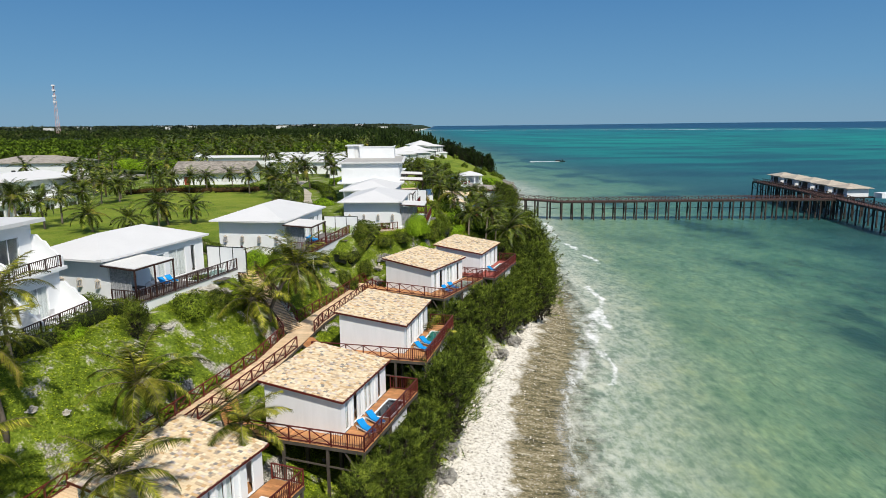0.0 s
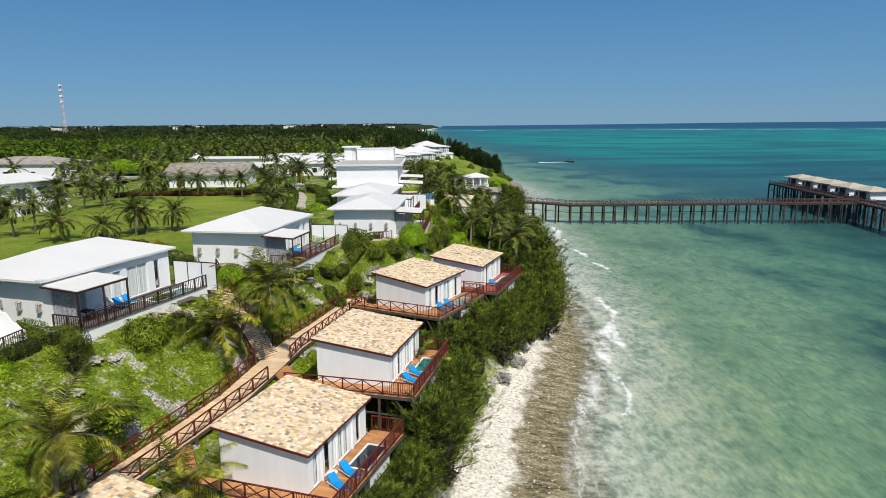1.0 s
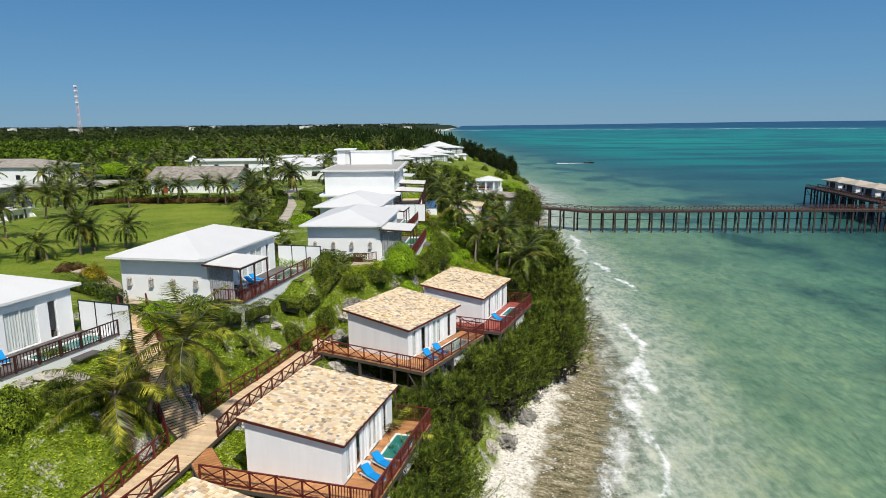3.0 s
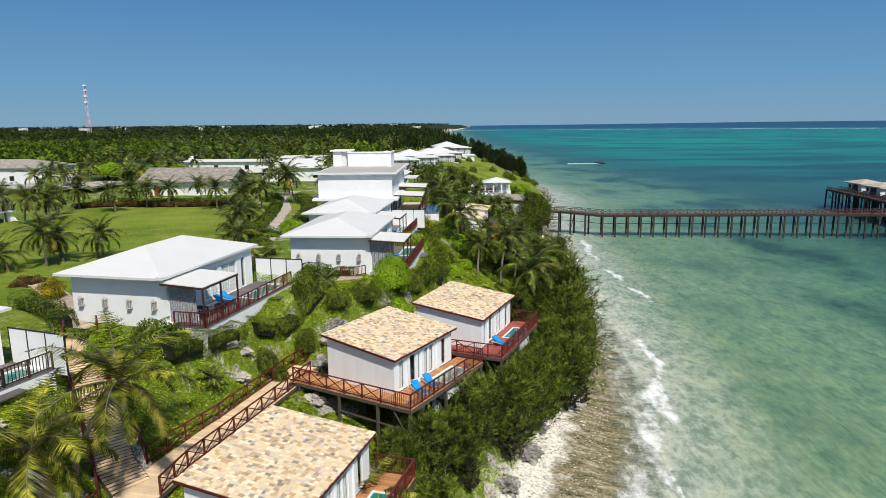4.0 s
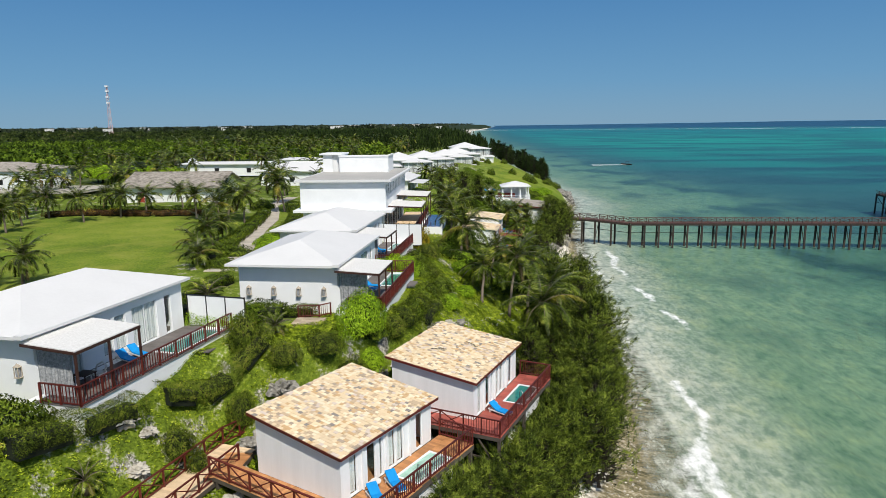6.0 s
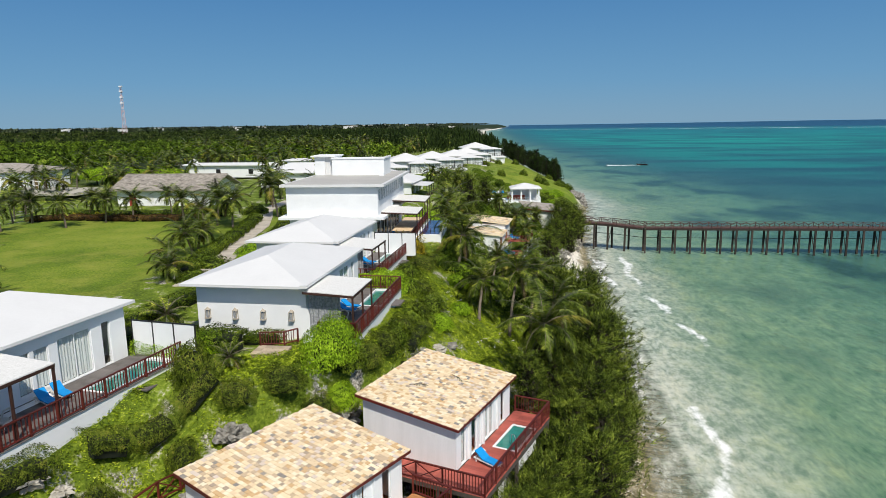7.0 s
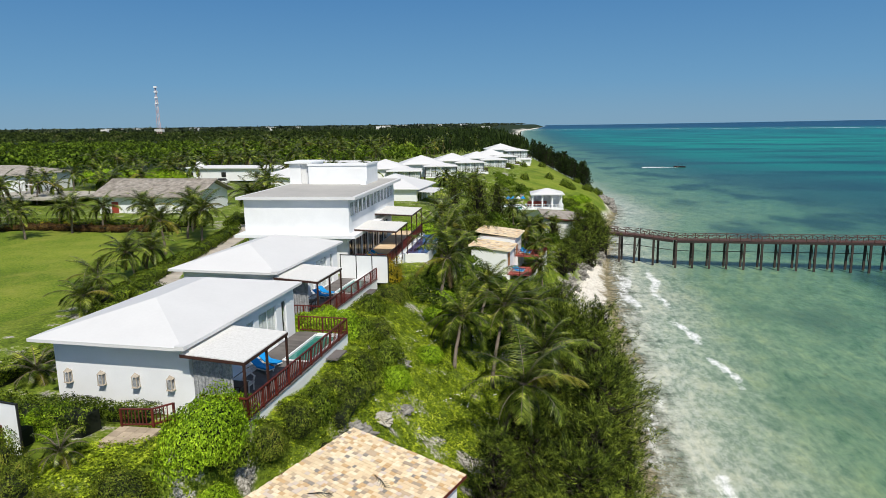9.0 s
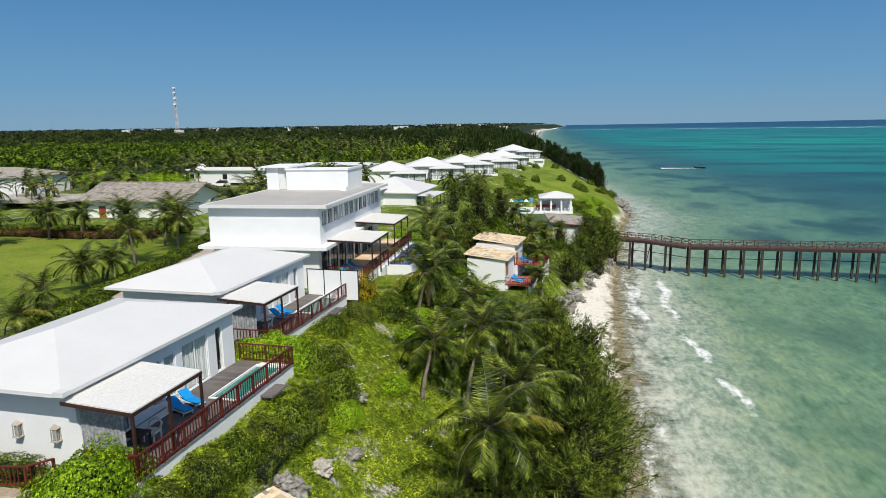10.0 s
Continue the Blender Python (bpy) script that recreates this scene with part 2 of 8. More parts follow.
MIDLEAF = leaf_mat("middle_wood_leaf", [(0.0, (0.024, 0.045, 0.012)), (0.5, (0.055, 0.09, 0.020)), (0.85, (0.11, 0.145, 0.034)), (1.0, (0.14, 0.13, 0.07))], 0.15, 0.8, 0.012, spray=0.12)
FLOWER = surf("white_petal", (0.75, 0.74, 0.72), (0.65, 0.64, 0.62), 3.0, 0.8, 0.0)


def glass_mat():
    m, n, l, b = nodes_of("window_glass")
    t = n.new("ShaderNodeBsdfTransparent")
    t.inputs[0].default_value = (0.90, 0.93, 0.93, 1)
    g = n.new("ShaderNodeBsdfGlossy")
    g.inputs["Roughness"].default_value = 0.03
    lw = n.new("ShaderNodeLayerWeight")
    lw.inputs[0].default_value = 0.5
    gloss = calc(n, l, "ADD", calc(n, l, "MULTIPLY", calc(n, l, "POWER", lw.outputs["Facing"], 4.0), 0.45), 0.03)
    mx = n.new("ShaderNodeMixShader")
    l.new(gloss, mx.inputs[0])
    l.new(t.outputs[0], mx.inputs[1])
    l.new(g.outputs[0], mx.inputs[2])
    l.new(mx.outputs[0], n["Material Output"].inputs[0])
    return m


GLASS = glass_mat()


def pool_mat(name, col):
    m, n, l, b = nodes_of(name)
    pos = n.new("ShaderNodeNewGeometry").outputs["Position"]
    w = noise_tex(n, l, pos, 2.5, 2.0)
    l.new(ramp(n, l, w, [(0.35, tuple(0.8 * v for v in col)), (0.65, col)]), b.inputs["Base Color"])
    b.inputs["Roughness"].default_value = 0.05
    bump(n, l, b, w, 0.15, 0.03)
    return m


POOLTEAL = pool_mat("pool_water_teal", (0.035, 0.21, 0.17))
POOLPALE = pool_mat("pool_water_pale", (0.38, 0.60, 0.50))
POOLDARK = pool_mat("pool_water_dark", (0.02, 0.03, 0.04))
POOLBLUE = pool_mat("pool_water_blue", (0.10, 0.12, 0.26))


# ---- building helpers ----
class Mesher:
    """Collects corners and faces, then becomes one mesh."""

    def __init__(self):
        self.v, self.f, self.k = [], [], []

    def add(self, verts, faces, slot=0):
        o = len(self.v)
        self.v.extend(tuple(p) for p in verts)
        self.f.extend(tuple(i + o for i in f) for f in faces)
        self.k.extend([slot] * len(faces))
        return self

    def box(self, x0, x1, y0, y1, z0, z1, slot=0):
        vs = [(x, y, z) for z in (z0, z1) for y in (y0, y1) for x in (x0, x1)]
        return self.add(vs, [(0, 2, 3, 1), (4, 5, 7, 6), (0, 1, 5, 4), (2, 6, 7, 3), (0, 4, 6, 2), (1, 3, 7, 5)], slot)

    def slab(self, pts, drop, slot=0):
        n = len(pts)
        vs = [tuple(p) for p in pts] + [(p[0], p[1], p[2] - drop) for p in pts]
        fs = [tuple(range(n)), tuple(range(2 * n - 1, n - 1, -1))]
        fs += [(i, i + n, (i + 1) % n + n, (i + 1) % n) for i in range(n)]
        return self.add(vs, fs, slot)

    def beam(self, p, q, w, h, slot=0):
        p, q = Vector(p), Vector(q)
        a = (q - p).normalized()
        s = a.cross(Vector((0, 0, 1)))
        s = s.normalized() if s.length > 1e-4 else Vector((1, 0, 0))
        u = s.cross(a)
        vs = [c + s * (i * w / 2) + u * (j * h / 2) for c in (p, q) for i, j in ((-1, -1), (1, -1), (1, 1), (-1, 1))]
        return self.add(vs, [(3, 2, 1, 0), (4, 5, 6, 7), (0, 1, 5, 4), (1, 2, 6, 5), (2, 3, 7, 6), (3, 0, 4, 7)], slot)

    def tube(self, pts, radii, n=6, slot=0):
        o, vs, fs = 0, [], []
        for i, p in enumerate(pts):
            p = Vector(p)
            a = Vector(pts[min(i + 1, len(pts) - 1)]) - Vector(pts[max(i - 1, 0)])
            a.normalize()
            s = a.cross(Vector((0.13, 0.99, 0.05)))
            s.normalize()
            u = s.cross(a)
            for k in range(n):
                t = 2 * math.pi * k / n
                vs.append(p + (s * math.cos(t) + u * math.sin(t)) * radii[i])
        for i in range(len(pts) - 1):
            for k in range(n):
                fs.append((i * n + k, i * n + (k + 1) % n, (i + 1) * n + (k + 1) % n, (i + 1) * n + k))
        fs.append(tuple(range(n - 1, -1, -1)))
        fs.append(tuple((len(pts) - 1) * n + k for k in range(n)))
        return self.add(vs, fs, slot)

    def mesh(self, name, *mats, smooth=False):
        me = bpy.data.meshes.new(name)
        me.from_pydata(self.v, [], self.f)
        for m in mats:
            me.materials.append(m)
        if len(mats) > 1:
            me.polygons.foreach_set("material_index", self.k)
        if smooth:
            me.polygons.foreach_set("use_smooth", [True] * len(me.polygons))
        me.update()
        return me


def part(name, shape, material, parent, label="", m=None, smooth=False):
    """One mesh object under a thing or under a part."""
    me = shape.mesh(name, *(material if isinstance(material, tuple) else (material,)), smooth=smooth) if isinstance(shape, Mesher) else shape
    ob = new(name, me)
    ob.parent = parent
    if m is not None:
        ob.matrix_basis = m
    return tagged(ob, label)


def thing(name, m, label, category, group="", kind=""):
    ob = new(name)
    ob.matrix_basis = m
    ob.empty_display_size = 0.3
    return tagged(ob, label, category, group, kind)


def turned(x, y, z, heading):
    """Local y runs along the heading (degrees east of the world's y), local x to its right."""
    return pose(x, y, z, 0, 0, -heading)


UNIT = {}


def unit_box(material):
    """A shared box from -0.5 to 0.5, one for each material."""
    if material.name not in UNIT:
        UNIT[material.name] = Mesher().box(-0.5, 0.5, -0.5, 0.5, -0.5, 0.5).mesh("box_" + material.name, material)
    return UNIT[material.name]


def bar(name, p, q, w, h, material, parent, label=""):
    """A straight bar from p to q as a part on the shared box."""
    p, q = Vector(p), Vector(q)
    a = (q - p)
    ln = a.length
    a.normalize()
    s = a.cross(Vector((0, 0, 1)))
    s = s.normalized() if s.length > 1e-4 else Vector((1, 0, 0))
    u = s.cross(a)
    r = Matrix((s, a, u)).transposed().to_4x4()
    return part(name, unit_box(material), None, parent, label, Matrix.Translation((p + q) / 2) @ r @ Matrix.Diagonal((w, ln, h, 1)))


# ---- the lie of the land ----
# y, shore x, beach-top x, (x, z) low slope, (x, z) mid slope, (x, z) crest
STATIONS = [
    (-60, 2.0, -8, -14, 2.5, -26, 5.0, -40, 12.6),
    (20, 6.5, -5, -10, 2.5, -21, 5.6, -31, 13.0),
    (40, 8.2, -1.0, -7, 3.0, -15.5, 7.2, -23.6, 13.0),
    (50, 9.4, 1.2, -4, 4.0, -12.0, 8.0, -20.0, 13.0),
    (58, 10.3, 3.3, -2, 4.6, -10.6, 8.4, -16.6, 13.0),
    (66, 12.2, 5.4, 1, 5.2, -9.0, 8.5, -12.6, 13.0),
    (72, 14.0, 7.2, 3, 5.6, -7.6, 8.7, -9.6, 13.3),
    (76, 15.0, 8.8, 5, 5.8, -4.4, 9.0, -6.0, 13.8),
    (80, 15.8, 10.0, 6, 5.8, -1.4, 9.0, -3.0, 13.8),
    (84, 16.5, 11.5, 7, 5.8, 0.8, 9.2, -0.8, 13.5),
    (88, 17.2, 13.0, 8, 5.8, 3.0, 9.4, -0.1, 13.3),
    (100, 18.0, 16.0, 11, 5.0, 4.5, 9.0, -1.0, 13.2),
    (120, 18.6, 16.8, 12, 5.0, 5.5, 8.5, -2.0, 13.0),
    (150, 19.6, 12.6, 10, 4.2, 5.0, 7.5, -2.5, 12.4),
    (170, 20.2, 16.5, 12.5, 4.6, 7.0, 7.0, -3.0, 12.2),
    (182, 21.0, 20.0, 16, 4.4, 9.0, 6.5, -4.0, 12.0),
    (230, 24.0, 22.5, 17, 4.0, 9.0, 6.5, -5.0, 11.8),
    (256, 28.0, 27.0, 22, 5.2, 9.0, 9.0, -8.0, 12.6),
    (274, 28.6, 27.6, 22, 6.0, 9.0, 10.0, -9.0, 13.2),
    (300, 24.0, 23.0, 18, 6.4, 8.0, 11.0, -9.0, 13.8),
    (370, 13.0, 11.5, 6, 8.0, -2.0, 12.0, -14.0, 14.4),
    (520, -6.0, -9.0, -16, 8.0, -24.0, 12.0, -36.0, 15.0),
    (1100, -56.0, -60.0, -68, 6.0, -76, 10.0, -95.0, 15.0),
    (2600, -122.0, -134.0, -142, 6.0, -152, 10.0, -182, 18.0),
    (4900, -60.0, -75.0, -90, 6.0, -110, 12.0, -140, 20.0),
]
ST = np.array(STATIONS, dtype=float)


def shore_x(y):
    return np.interp(y, ST[:, 0], ST[:, 1])


def sstep(a, b, x):
    t = np.clip((x - a) / (b - a), 0, 1)
    return t * t * (3 - 2 * t)


def rough_field(x, y, size, seed):
    """Smooth lattice noise from 0 to 1."""
    u, v = x / size, y / size
    i, j = np.floor(u).astype(np.int64), np.floor(v).astype(np.int64)
    fu, fv = u - i, v - j
    fu, fv = fu * fu * (3 - 2 * fu), fv * fv * (3 - 2 * fv)

    def h(a, b):
        n = (a * 374761393 + b * 668265263 + seed * 974711) & 0xFFFFFFFF
        n = ((n ^ (n >> 13)) * 1274126177) & 0xFFFFFFFF
        return ((n ^ (n >> 16)) & 0xFFFF) / 65535.0

    return (h(i, j) * (1 - fu) + h(i + 1, j) * fu) * (1 - fv) + (h(i, j + 1) * (1 - fu) + h(i + 1, j + 1) * fu) * fv


WALKWAY = [(-22.5, 28.0, 6.2), (-19.6, 34.0, 7.0), (-16.9, 40.0, 7.8), (-15.3, 43.8, 8.2), (-13.6, 48.2, 8.6), (-12.6, 53.0, 8.9), (-11.9, 57.5, 9.0), (-10.6, 63.0, 9.0), (-8.4, 72.0, 9.1)]
BRANCH = [(-13.0, 55.4, 9.0), (-14.4, 56.4, 9.7), (-16.9, 59.4, 11.3), (-19.6, 62.6, 12.9), (-21.6, 66.0, 13.6)]
# roof corner x, y, heading and floor height of the villas on stilts
STONE_VILLAS = [(-18.6, 29.2, 21, 6.3), (-12.1, 40.2, 17.5, 7.1), (-8.8, 51.5, 13.5, 8.45), (-6.4, 68.7, 27.5, 9.45), (-1.0, 77.7, 20.5, 9.25)]


# ground levelled before the cottage and the beach bar: x, x, y, y, height
LEVELLED = [(-1.5, 14.0, 140.0, 160.0, 5.2), (-3.0, 14.0, 200.0, 222.0, 5.0), (7.0, 18.0, 178.0, 194.0, 4.6)]


def ground_z(x, y):
    """The bluff, dug away under boardwalk and villas."""
    x, y = np.asarray(x, dtype=float), np.asarray(y, dtype=float)
    z = raw_ground(x, y)
    for line, half in ((WALKWAY, 1.2), (BRANCH, 1.1)):
        for a, b in zip(line, line[1:]):
            vx, vy = b[0] - a[0], b[1] - a[1]
            t = np.clip(((x - a[0]) * vx + (y - a[1]) * vy) / (vx * vx + vy * vy), 0, 1)
            d = np.hypot(x - a[0] - t * vx, y - a[1] - t * vy)
            z = np.minimum(z, a[2] + (b[2] - a[2]) * t - 0.45 + 1.6 * np.maximum(d - half, 0))
    for vx, vy, h, floor in STONE_VILLAS:
        c, s = math.cos(radians(h)), math.sin(radians(h))
        u, w = (x - vx) * c - (y - vy) * s, (x - vx) * s + (y - vy) * c
        d = np.hypot(np.maximum(np.maximum(-0.6 - u, u - 8.3), 0), np.maximum(np.maximum(-1.4 - w, w - 8.6), 0))
        z = np.minimum(z, floor - 1.0 + 3.2 * d)
    for ax, bx, ay, by, top in LEVELLED:
        d = np.hypot(np.maximum(np.maximum(ax - x, x - bx), 0), np.maximum(np.maximum(ay - y, y - by), 0))
        z = np.minimum(z, top + 0.9 * d)
    return z


def raw_ground(x, y):
    x, y = np.asarray(x, dtype=float), np.asarray(y, dtype=float)
    c = [np.interp(y, ST[:, 0], ST[:, i]) for i in range(1, 9)]
    xs, xf, x1, z1, x2, z2, xc, zc = c
    z = np.where(x >= xs, -0.10 * np.minimum(x - xs, 30.0), 0.0)

    def seg(z, xa, xb, za, zb):
        return np.where((x < xa) & (x >= xb), za + (zb - za) * (xa - x) / np.maximum(xa - xb, 1e-6), z)

    z = seg(z, xs, xf, np.zeros_like(x), 1.3 + 0 * x)
    z = seg(z, xf, x1, 1.3 + 0 * x, z1)
    z = seg(z, x1, x2, z1, z2)
    z = seg(z, x2, xc, z2, zc)
    plateau = 13.45 - 2.4 * sstep(-58, -85, x) * (1 - sstep(140, 220, y))
    far = np.hypot(x, y)
    plateau = plateau + 6.0 * sstep(350, 1500, far) + 2.0 * sstep(1500, 3500, far)
    z = np.where(x < xc, zc + (plateau - zc) * sstep(0, 12, xc - x), z)
    slope = sstep(0.8, 3.0, z) * sstep(0, 6, x - xc + 6)
    bumps = (rough_field(x, y, 4.0, 1) - 0.5) * 0.7 + (rough_field(x, y, 1.4, 2) - 0.5) * 0.35
    near = 1 - sstep(160, 320, y)
    return z + slope * bumps * near + (rough_field(x, y, 1.1, 3) - 0.5) * 0.10 * sstep(0.1, 1.0, z) * near


def gz(x, y):
    return float(ground_z(np.array([x]), np.array([y]))[0])


def axis(knots):
    """Grid lines from (start, step) pairs and the end."""
    out = []
    for (a, s), (b, _) in zip(knots, knots[1:]):
        n = max(1, round((b - a) / s))
        out += [a + (b - a) * i / n for i in range(n)]
    return np.array(out + [knots[-1][0]])


def grid_mesh(name, gx, gy, zf, keep=None):
    X, Y = np.meshgrid(gx, gy)
    Z = zf(X, Y)
    nx, ny = len(gx), len(gy)
    vs = np.column_stack((X.ravel(), Y.ravel(), Z.ravel()))
    i = np.arange((ny - 1) * nx).reshape(ny - 1, nx)[:, :-1].ravel()
    quads = np.column_stack((i, i + 1, i + nx + 1, i + nx))
    if keep is not None:
        k = keep(X, Y).ravel()
        quads = quads[k[quads].any(axis=1)]
    me = bpy.data.meshes.new(name)
    me.from_pydata(vs.tolist(), [], quads.tolist())
    me.polygons.foreach_set("use_smooth", [True] * len(quads))
    return me, X.ravel(), Y.ravel(), Z.ravel()


def put_attr(me, name, values):
    me.attributes.new(name, "FLOAT", "POINT").data.foreach_set("value", np.asarray(values, dtype=np.float32))


GX = axis([(-4900, 700), (-2000, 300), (-800, 60), (-300, 20), (-120, 5), (-60, 1.5), (-36, 0.6), (24, 1.5), (45, 20), (120, 400), (1200, 1)])
GY = axis([(-150, 20), (0, 4), (20, 0.7), (130, 1.2), (200, 4), (340, 15), (700, 60), (1500, 250), (4900, 1)])


def shore_distance(x, y):
    """Metres seaward of the waterline (landward: minus)."""
    d = np.full(x.shape, 1e9)
    ys = np.concatenate((np.arange(-150, 400, 8), np.arange(400, 4900, 60)))
    px, py = shore_x(ys), ys
    for a in range(len(ys) - 1):
        vx, vy = px[a + 1] - px[a], py[a + 1] - py[a]
        t = np.clip(((x - px[a]) * vx + (y - py[a]) * vy) / (vx * vx + vy * vy), 0, 1)
        d = np.minimum(d, np.hypot(x - px[a] - t * vx, y - py[a] - t * vy))
    return np.where(x >= shore_x(y), d, -d)


ground_me, px_, py_, pz_ = grid_mesh("ground", GX, GY, ground_z)
sd_ = shore_distance(px_, py_)
crest_ = np.interp(py_, ST[:, 0], ST[:, 7])
foot_ = np.interp(py_, ST[:, 0], ST[:, 2])
put_attr(ground_me, "shore", sd_)
put_attr(ground_me, "beach", sstep(-1.2, 0.3, px_ - foot_ + (rough_field(px_, py_, 2.2, 7) - 0.5) * 2.2))
lawn_ = sstep(0, 3, -24 - px_) * sstep(66, 72, py_) * (1 - sstep(134, 142, py_ + (px_ + 45) * 0.05)) * sstep(-75, -62, px_)
lawn_ = np.maximum(lawn_, sstep(228, 240, py_) * (1 - sstep(345, 375, py_)) * sstep(-6, 3, px_))
put_attr(ground_me, "lawn", lawn_)
put_attr(ground_me, "wetter", np.interp(py_, (0, 80, 95, 130), (1.0, 0.9, -0.4, -1.6)))
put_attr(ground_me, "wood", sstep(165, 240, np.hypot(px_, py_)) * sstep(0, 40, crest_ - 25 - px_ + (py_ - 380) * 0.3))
ground = tagged(new("ground", ground_me), "green creeper-covered coral bluff above a pale sandy beach", "ground", kind="structure")


def creeper_cover(x, y):
    """How thickly the creeper grows, 0 to 1; below 0.45 the coral lies bare."""
    return rough_field(x, y, 2.6, 11) * 0.55 + rough_field(x, y, 0.9, 12) * 0.45 - 0.035 * (1 - sstep(70, 84, y)) * sstep(-24, -20, x)


put_attr(ground_me, "bare", (1 - sstep(0.23, 0.33, creeper_cover(px_, py_))) * sstep(-3, 1, px_ - crest_) * np.maximum(sstep(-20.5, -18.5, px_), sstep(58, 64, py_)))


def ground_material():
    m, n, l, b = nodes_of("bluff_and_beach")
    g = n.new("ShaderNodeNewGeometry")
    pos = g.outputs["Position"]

    def attr(name):
        a = n.new("ShaderNodeAttribute")
        a.attribute_name = name
        return a.outputs["Fac"]

    fine, mid, big = noise_tex(n, l, pos, 5.0, 4.0, 0.65), noise_tex(n, l, pos, 0.55, 4.0, 0.6), noise_tex(n, l, pos, 0.08, 3.0)
    green = ramp(n, l, calc(n, l, "ADD", calc(n, l, "MULTIPLY", fine, 0.5), calc(n, l, "MULTIPLY", mid, 0.5)),
                 [(0.34, (0.025, 0.042, 0.006)), (0.5, (0.12, 0.175, 0.013)), (0.66, (0.30, 0.36, 0.045))])
    rock = ramp(n, l, fine, [(0.34, (0.05, 0.048, 0.038)), (0.52, (0.24, 0.225, 0.19)), (0.70, (0.54, 0.51, 0.45))])
    rocky = ramp(n, l, calc(n, l, "ADD", calc(n, l, "MULTIPLY", mid, 0.75), calc(n, l, "MULTIPLY", fine, 0.25)), [(0.555, (0, 0, 0)), (0.62, (1, 1, 1))])
    speck = noise_tex(n, l, pos, 9.0, 3.0, 0.7)
    rock = mixc(n, l, ramp(n, l, speck, [(0.52, (0, 0, 0)), (0.60, (0.8, 0.8, 0.8))]), rock, (0.62, 0.60, 0.55))
    bare = ramp(n, l, calc(n, l, "MULTIPLY", attr("bare"), calc(n, l, "ADD", fine, 0.45)), [(0.42, (0, 0, 0)), (0.62, (1, 1, 1))])
    c = mixc(n, l, calc(n, l, "MAXIMUM", rocky, bare), green, rock)
    grass = ramp(n, l, calc(n, l, "ADD", calc(n, l, "MULTIPLY", fine, 0.55), calc(n, l, "MULTIPLY", big, 0.45)),
                 [(0.36, (0.06, 0.105, 0.008)), (0.5, (0.135, 0.20, 0.014)), (0.62, (0.235, 0.275, 0.034))])
    dry = noise_tex(n, l, pos, 0.22, 5.0, 0.7)
    grass = mixc(n, l, ramp(n, l, dry, [(0.46, (0, 0, 0)), (0.72, (0.7, 0.7, 0.7))]), grass, (0.28, 0.285, 0.05))
    c = mixc(n, l, attr("lawn"), c, grass)
    # Ground under the woods is painted near black for the canopy's shade.
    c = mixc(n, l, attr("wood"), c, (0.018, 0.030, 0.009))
    sand = ramp(n, l, calc(n, l, "ADD", calc(n, l, "MULTIPLY", fine, 0.6), calc(n, l, "MULTIPLY", mid, 0.4)),
                [(0.34, (0.48, 0.42, 0.33)), (0.5, (0.70, 0.64, 0.53)), (0.66, (0.82, 0.76, 0.66))])
    # rock flats at the waterline: dark ribs across the shore with water and rubble between
    streak = noise_tex(n, l, pos, 1.0, 5.0, 0.68, (0.38, 1.5, 1.0, 0.12))
    rubble = noise_tex(n, l, pos, 3.4, 6.0, 0.75)
    wet = ramp(n, l, calc(n, l, "ADD", calc(n, l, "MULTIPLY", streak, 0.55), calc(n, l, "MULTIPLY", rubble, 0.45)),
               [(0.38, (0.035, 0.034, 0.020)), (0.46, (0.13, 0.115, 0.060)), (0.54, (0.27, 0.225, 0.13)), (0.63, (0.52, 0.47, 0.36))])
    shore = attr("shore")
    wetness = calc(n, l, "ADD", calc(n, l, "ADD", shore, attr("wetter")), calc(n, l, "ADD", calc(n, l, "MULTIPLY", mid, 5.0), calc(n, l, "MULTIPLY", streak, 3.0)))
    wetm = n.new("ShaderNodeMapRange")
    wetm.inputs[1].default_value, wetm.inputs[2].default_value = 0.9, 1.9
    l.new(wetness, wetm.inputs[0])
    pebbles = ramp(n, l, rubble, [(0.40, (0.36, 0.33, 0.27)), (0.50, (0.80, 0.77, 0.71)), (0.62, (0.93, 0.91, 0.87))])
    sand = mixc(n, l, 0.55, sand, pebbles)
    beach = mixc(n, l, wetm.outputs[0], sand, wet)
    c = mixc(n, l, attr("beach"), c, beach)
    l.new(c, b.inputs["Base Color"])
    b.inputs["Roughness"].default_value = 0.9
    b.inputs["Specular IOR Level"].default_value = 0.2
    bump(n, l, b, calc(n, l, "ADD", fine, mid), 0.6, 0.15)
    return m


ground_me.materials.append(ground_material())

# ---- the sea ----
SX = axis([(-140, 20), (0, 0.6), (44, 1.5), (60, 3), (160, 20), (500, 120), (2000, 500), (4900, 1)])
SY = axis([(-150, 10), (20, 1.0), (200, 4), (400, 25), (1000, 100), (2600, 230), (4900, 1)])


def sea_z(x, y):
    r = np.hypot(x, y)
    return 13.5 * np.clip((r - 3000) / 1900, 0, 1.2) ** 2


sea_me, wx_, wy_, wz_ = grid_mesh("sea", SX, SY, sea_z, lambda X, Y: X > shore_x(Y) - 8)
so_ = shore_distance(wx_, wy_)
put_attr(sea_me, "shore", so_)


def crest_line(at, width, y0, y1):
    """A breaking wave a few metres off the beach."""
    return np.exp(-((so_ - at) / width) ** 2) * sstep(y0, y0 + 6, wy_) * (1 - sstep(y1 - 6, y1, wy_))


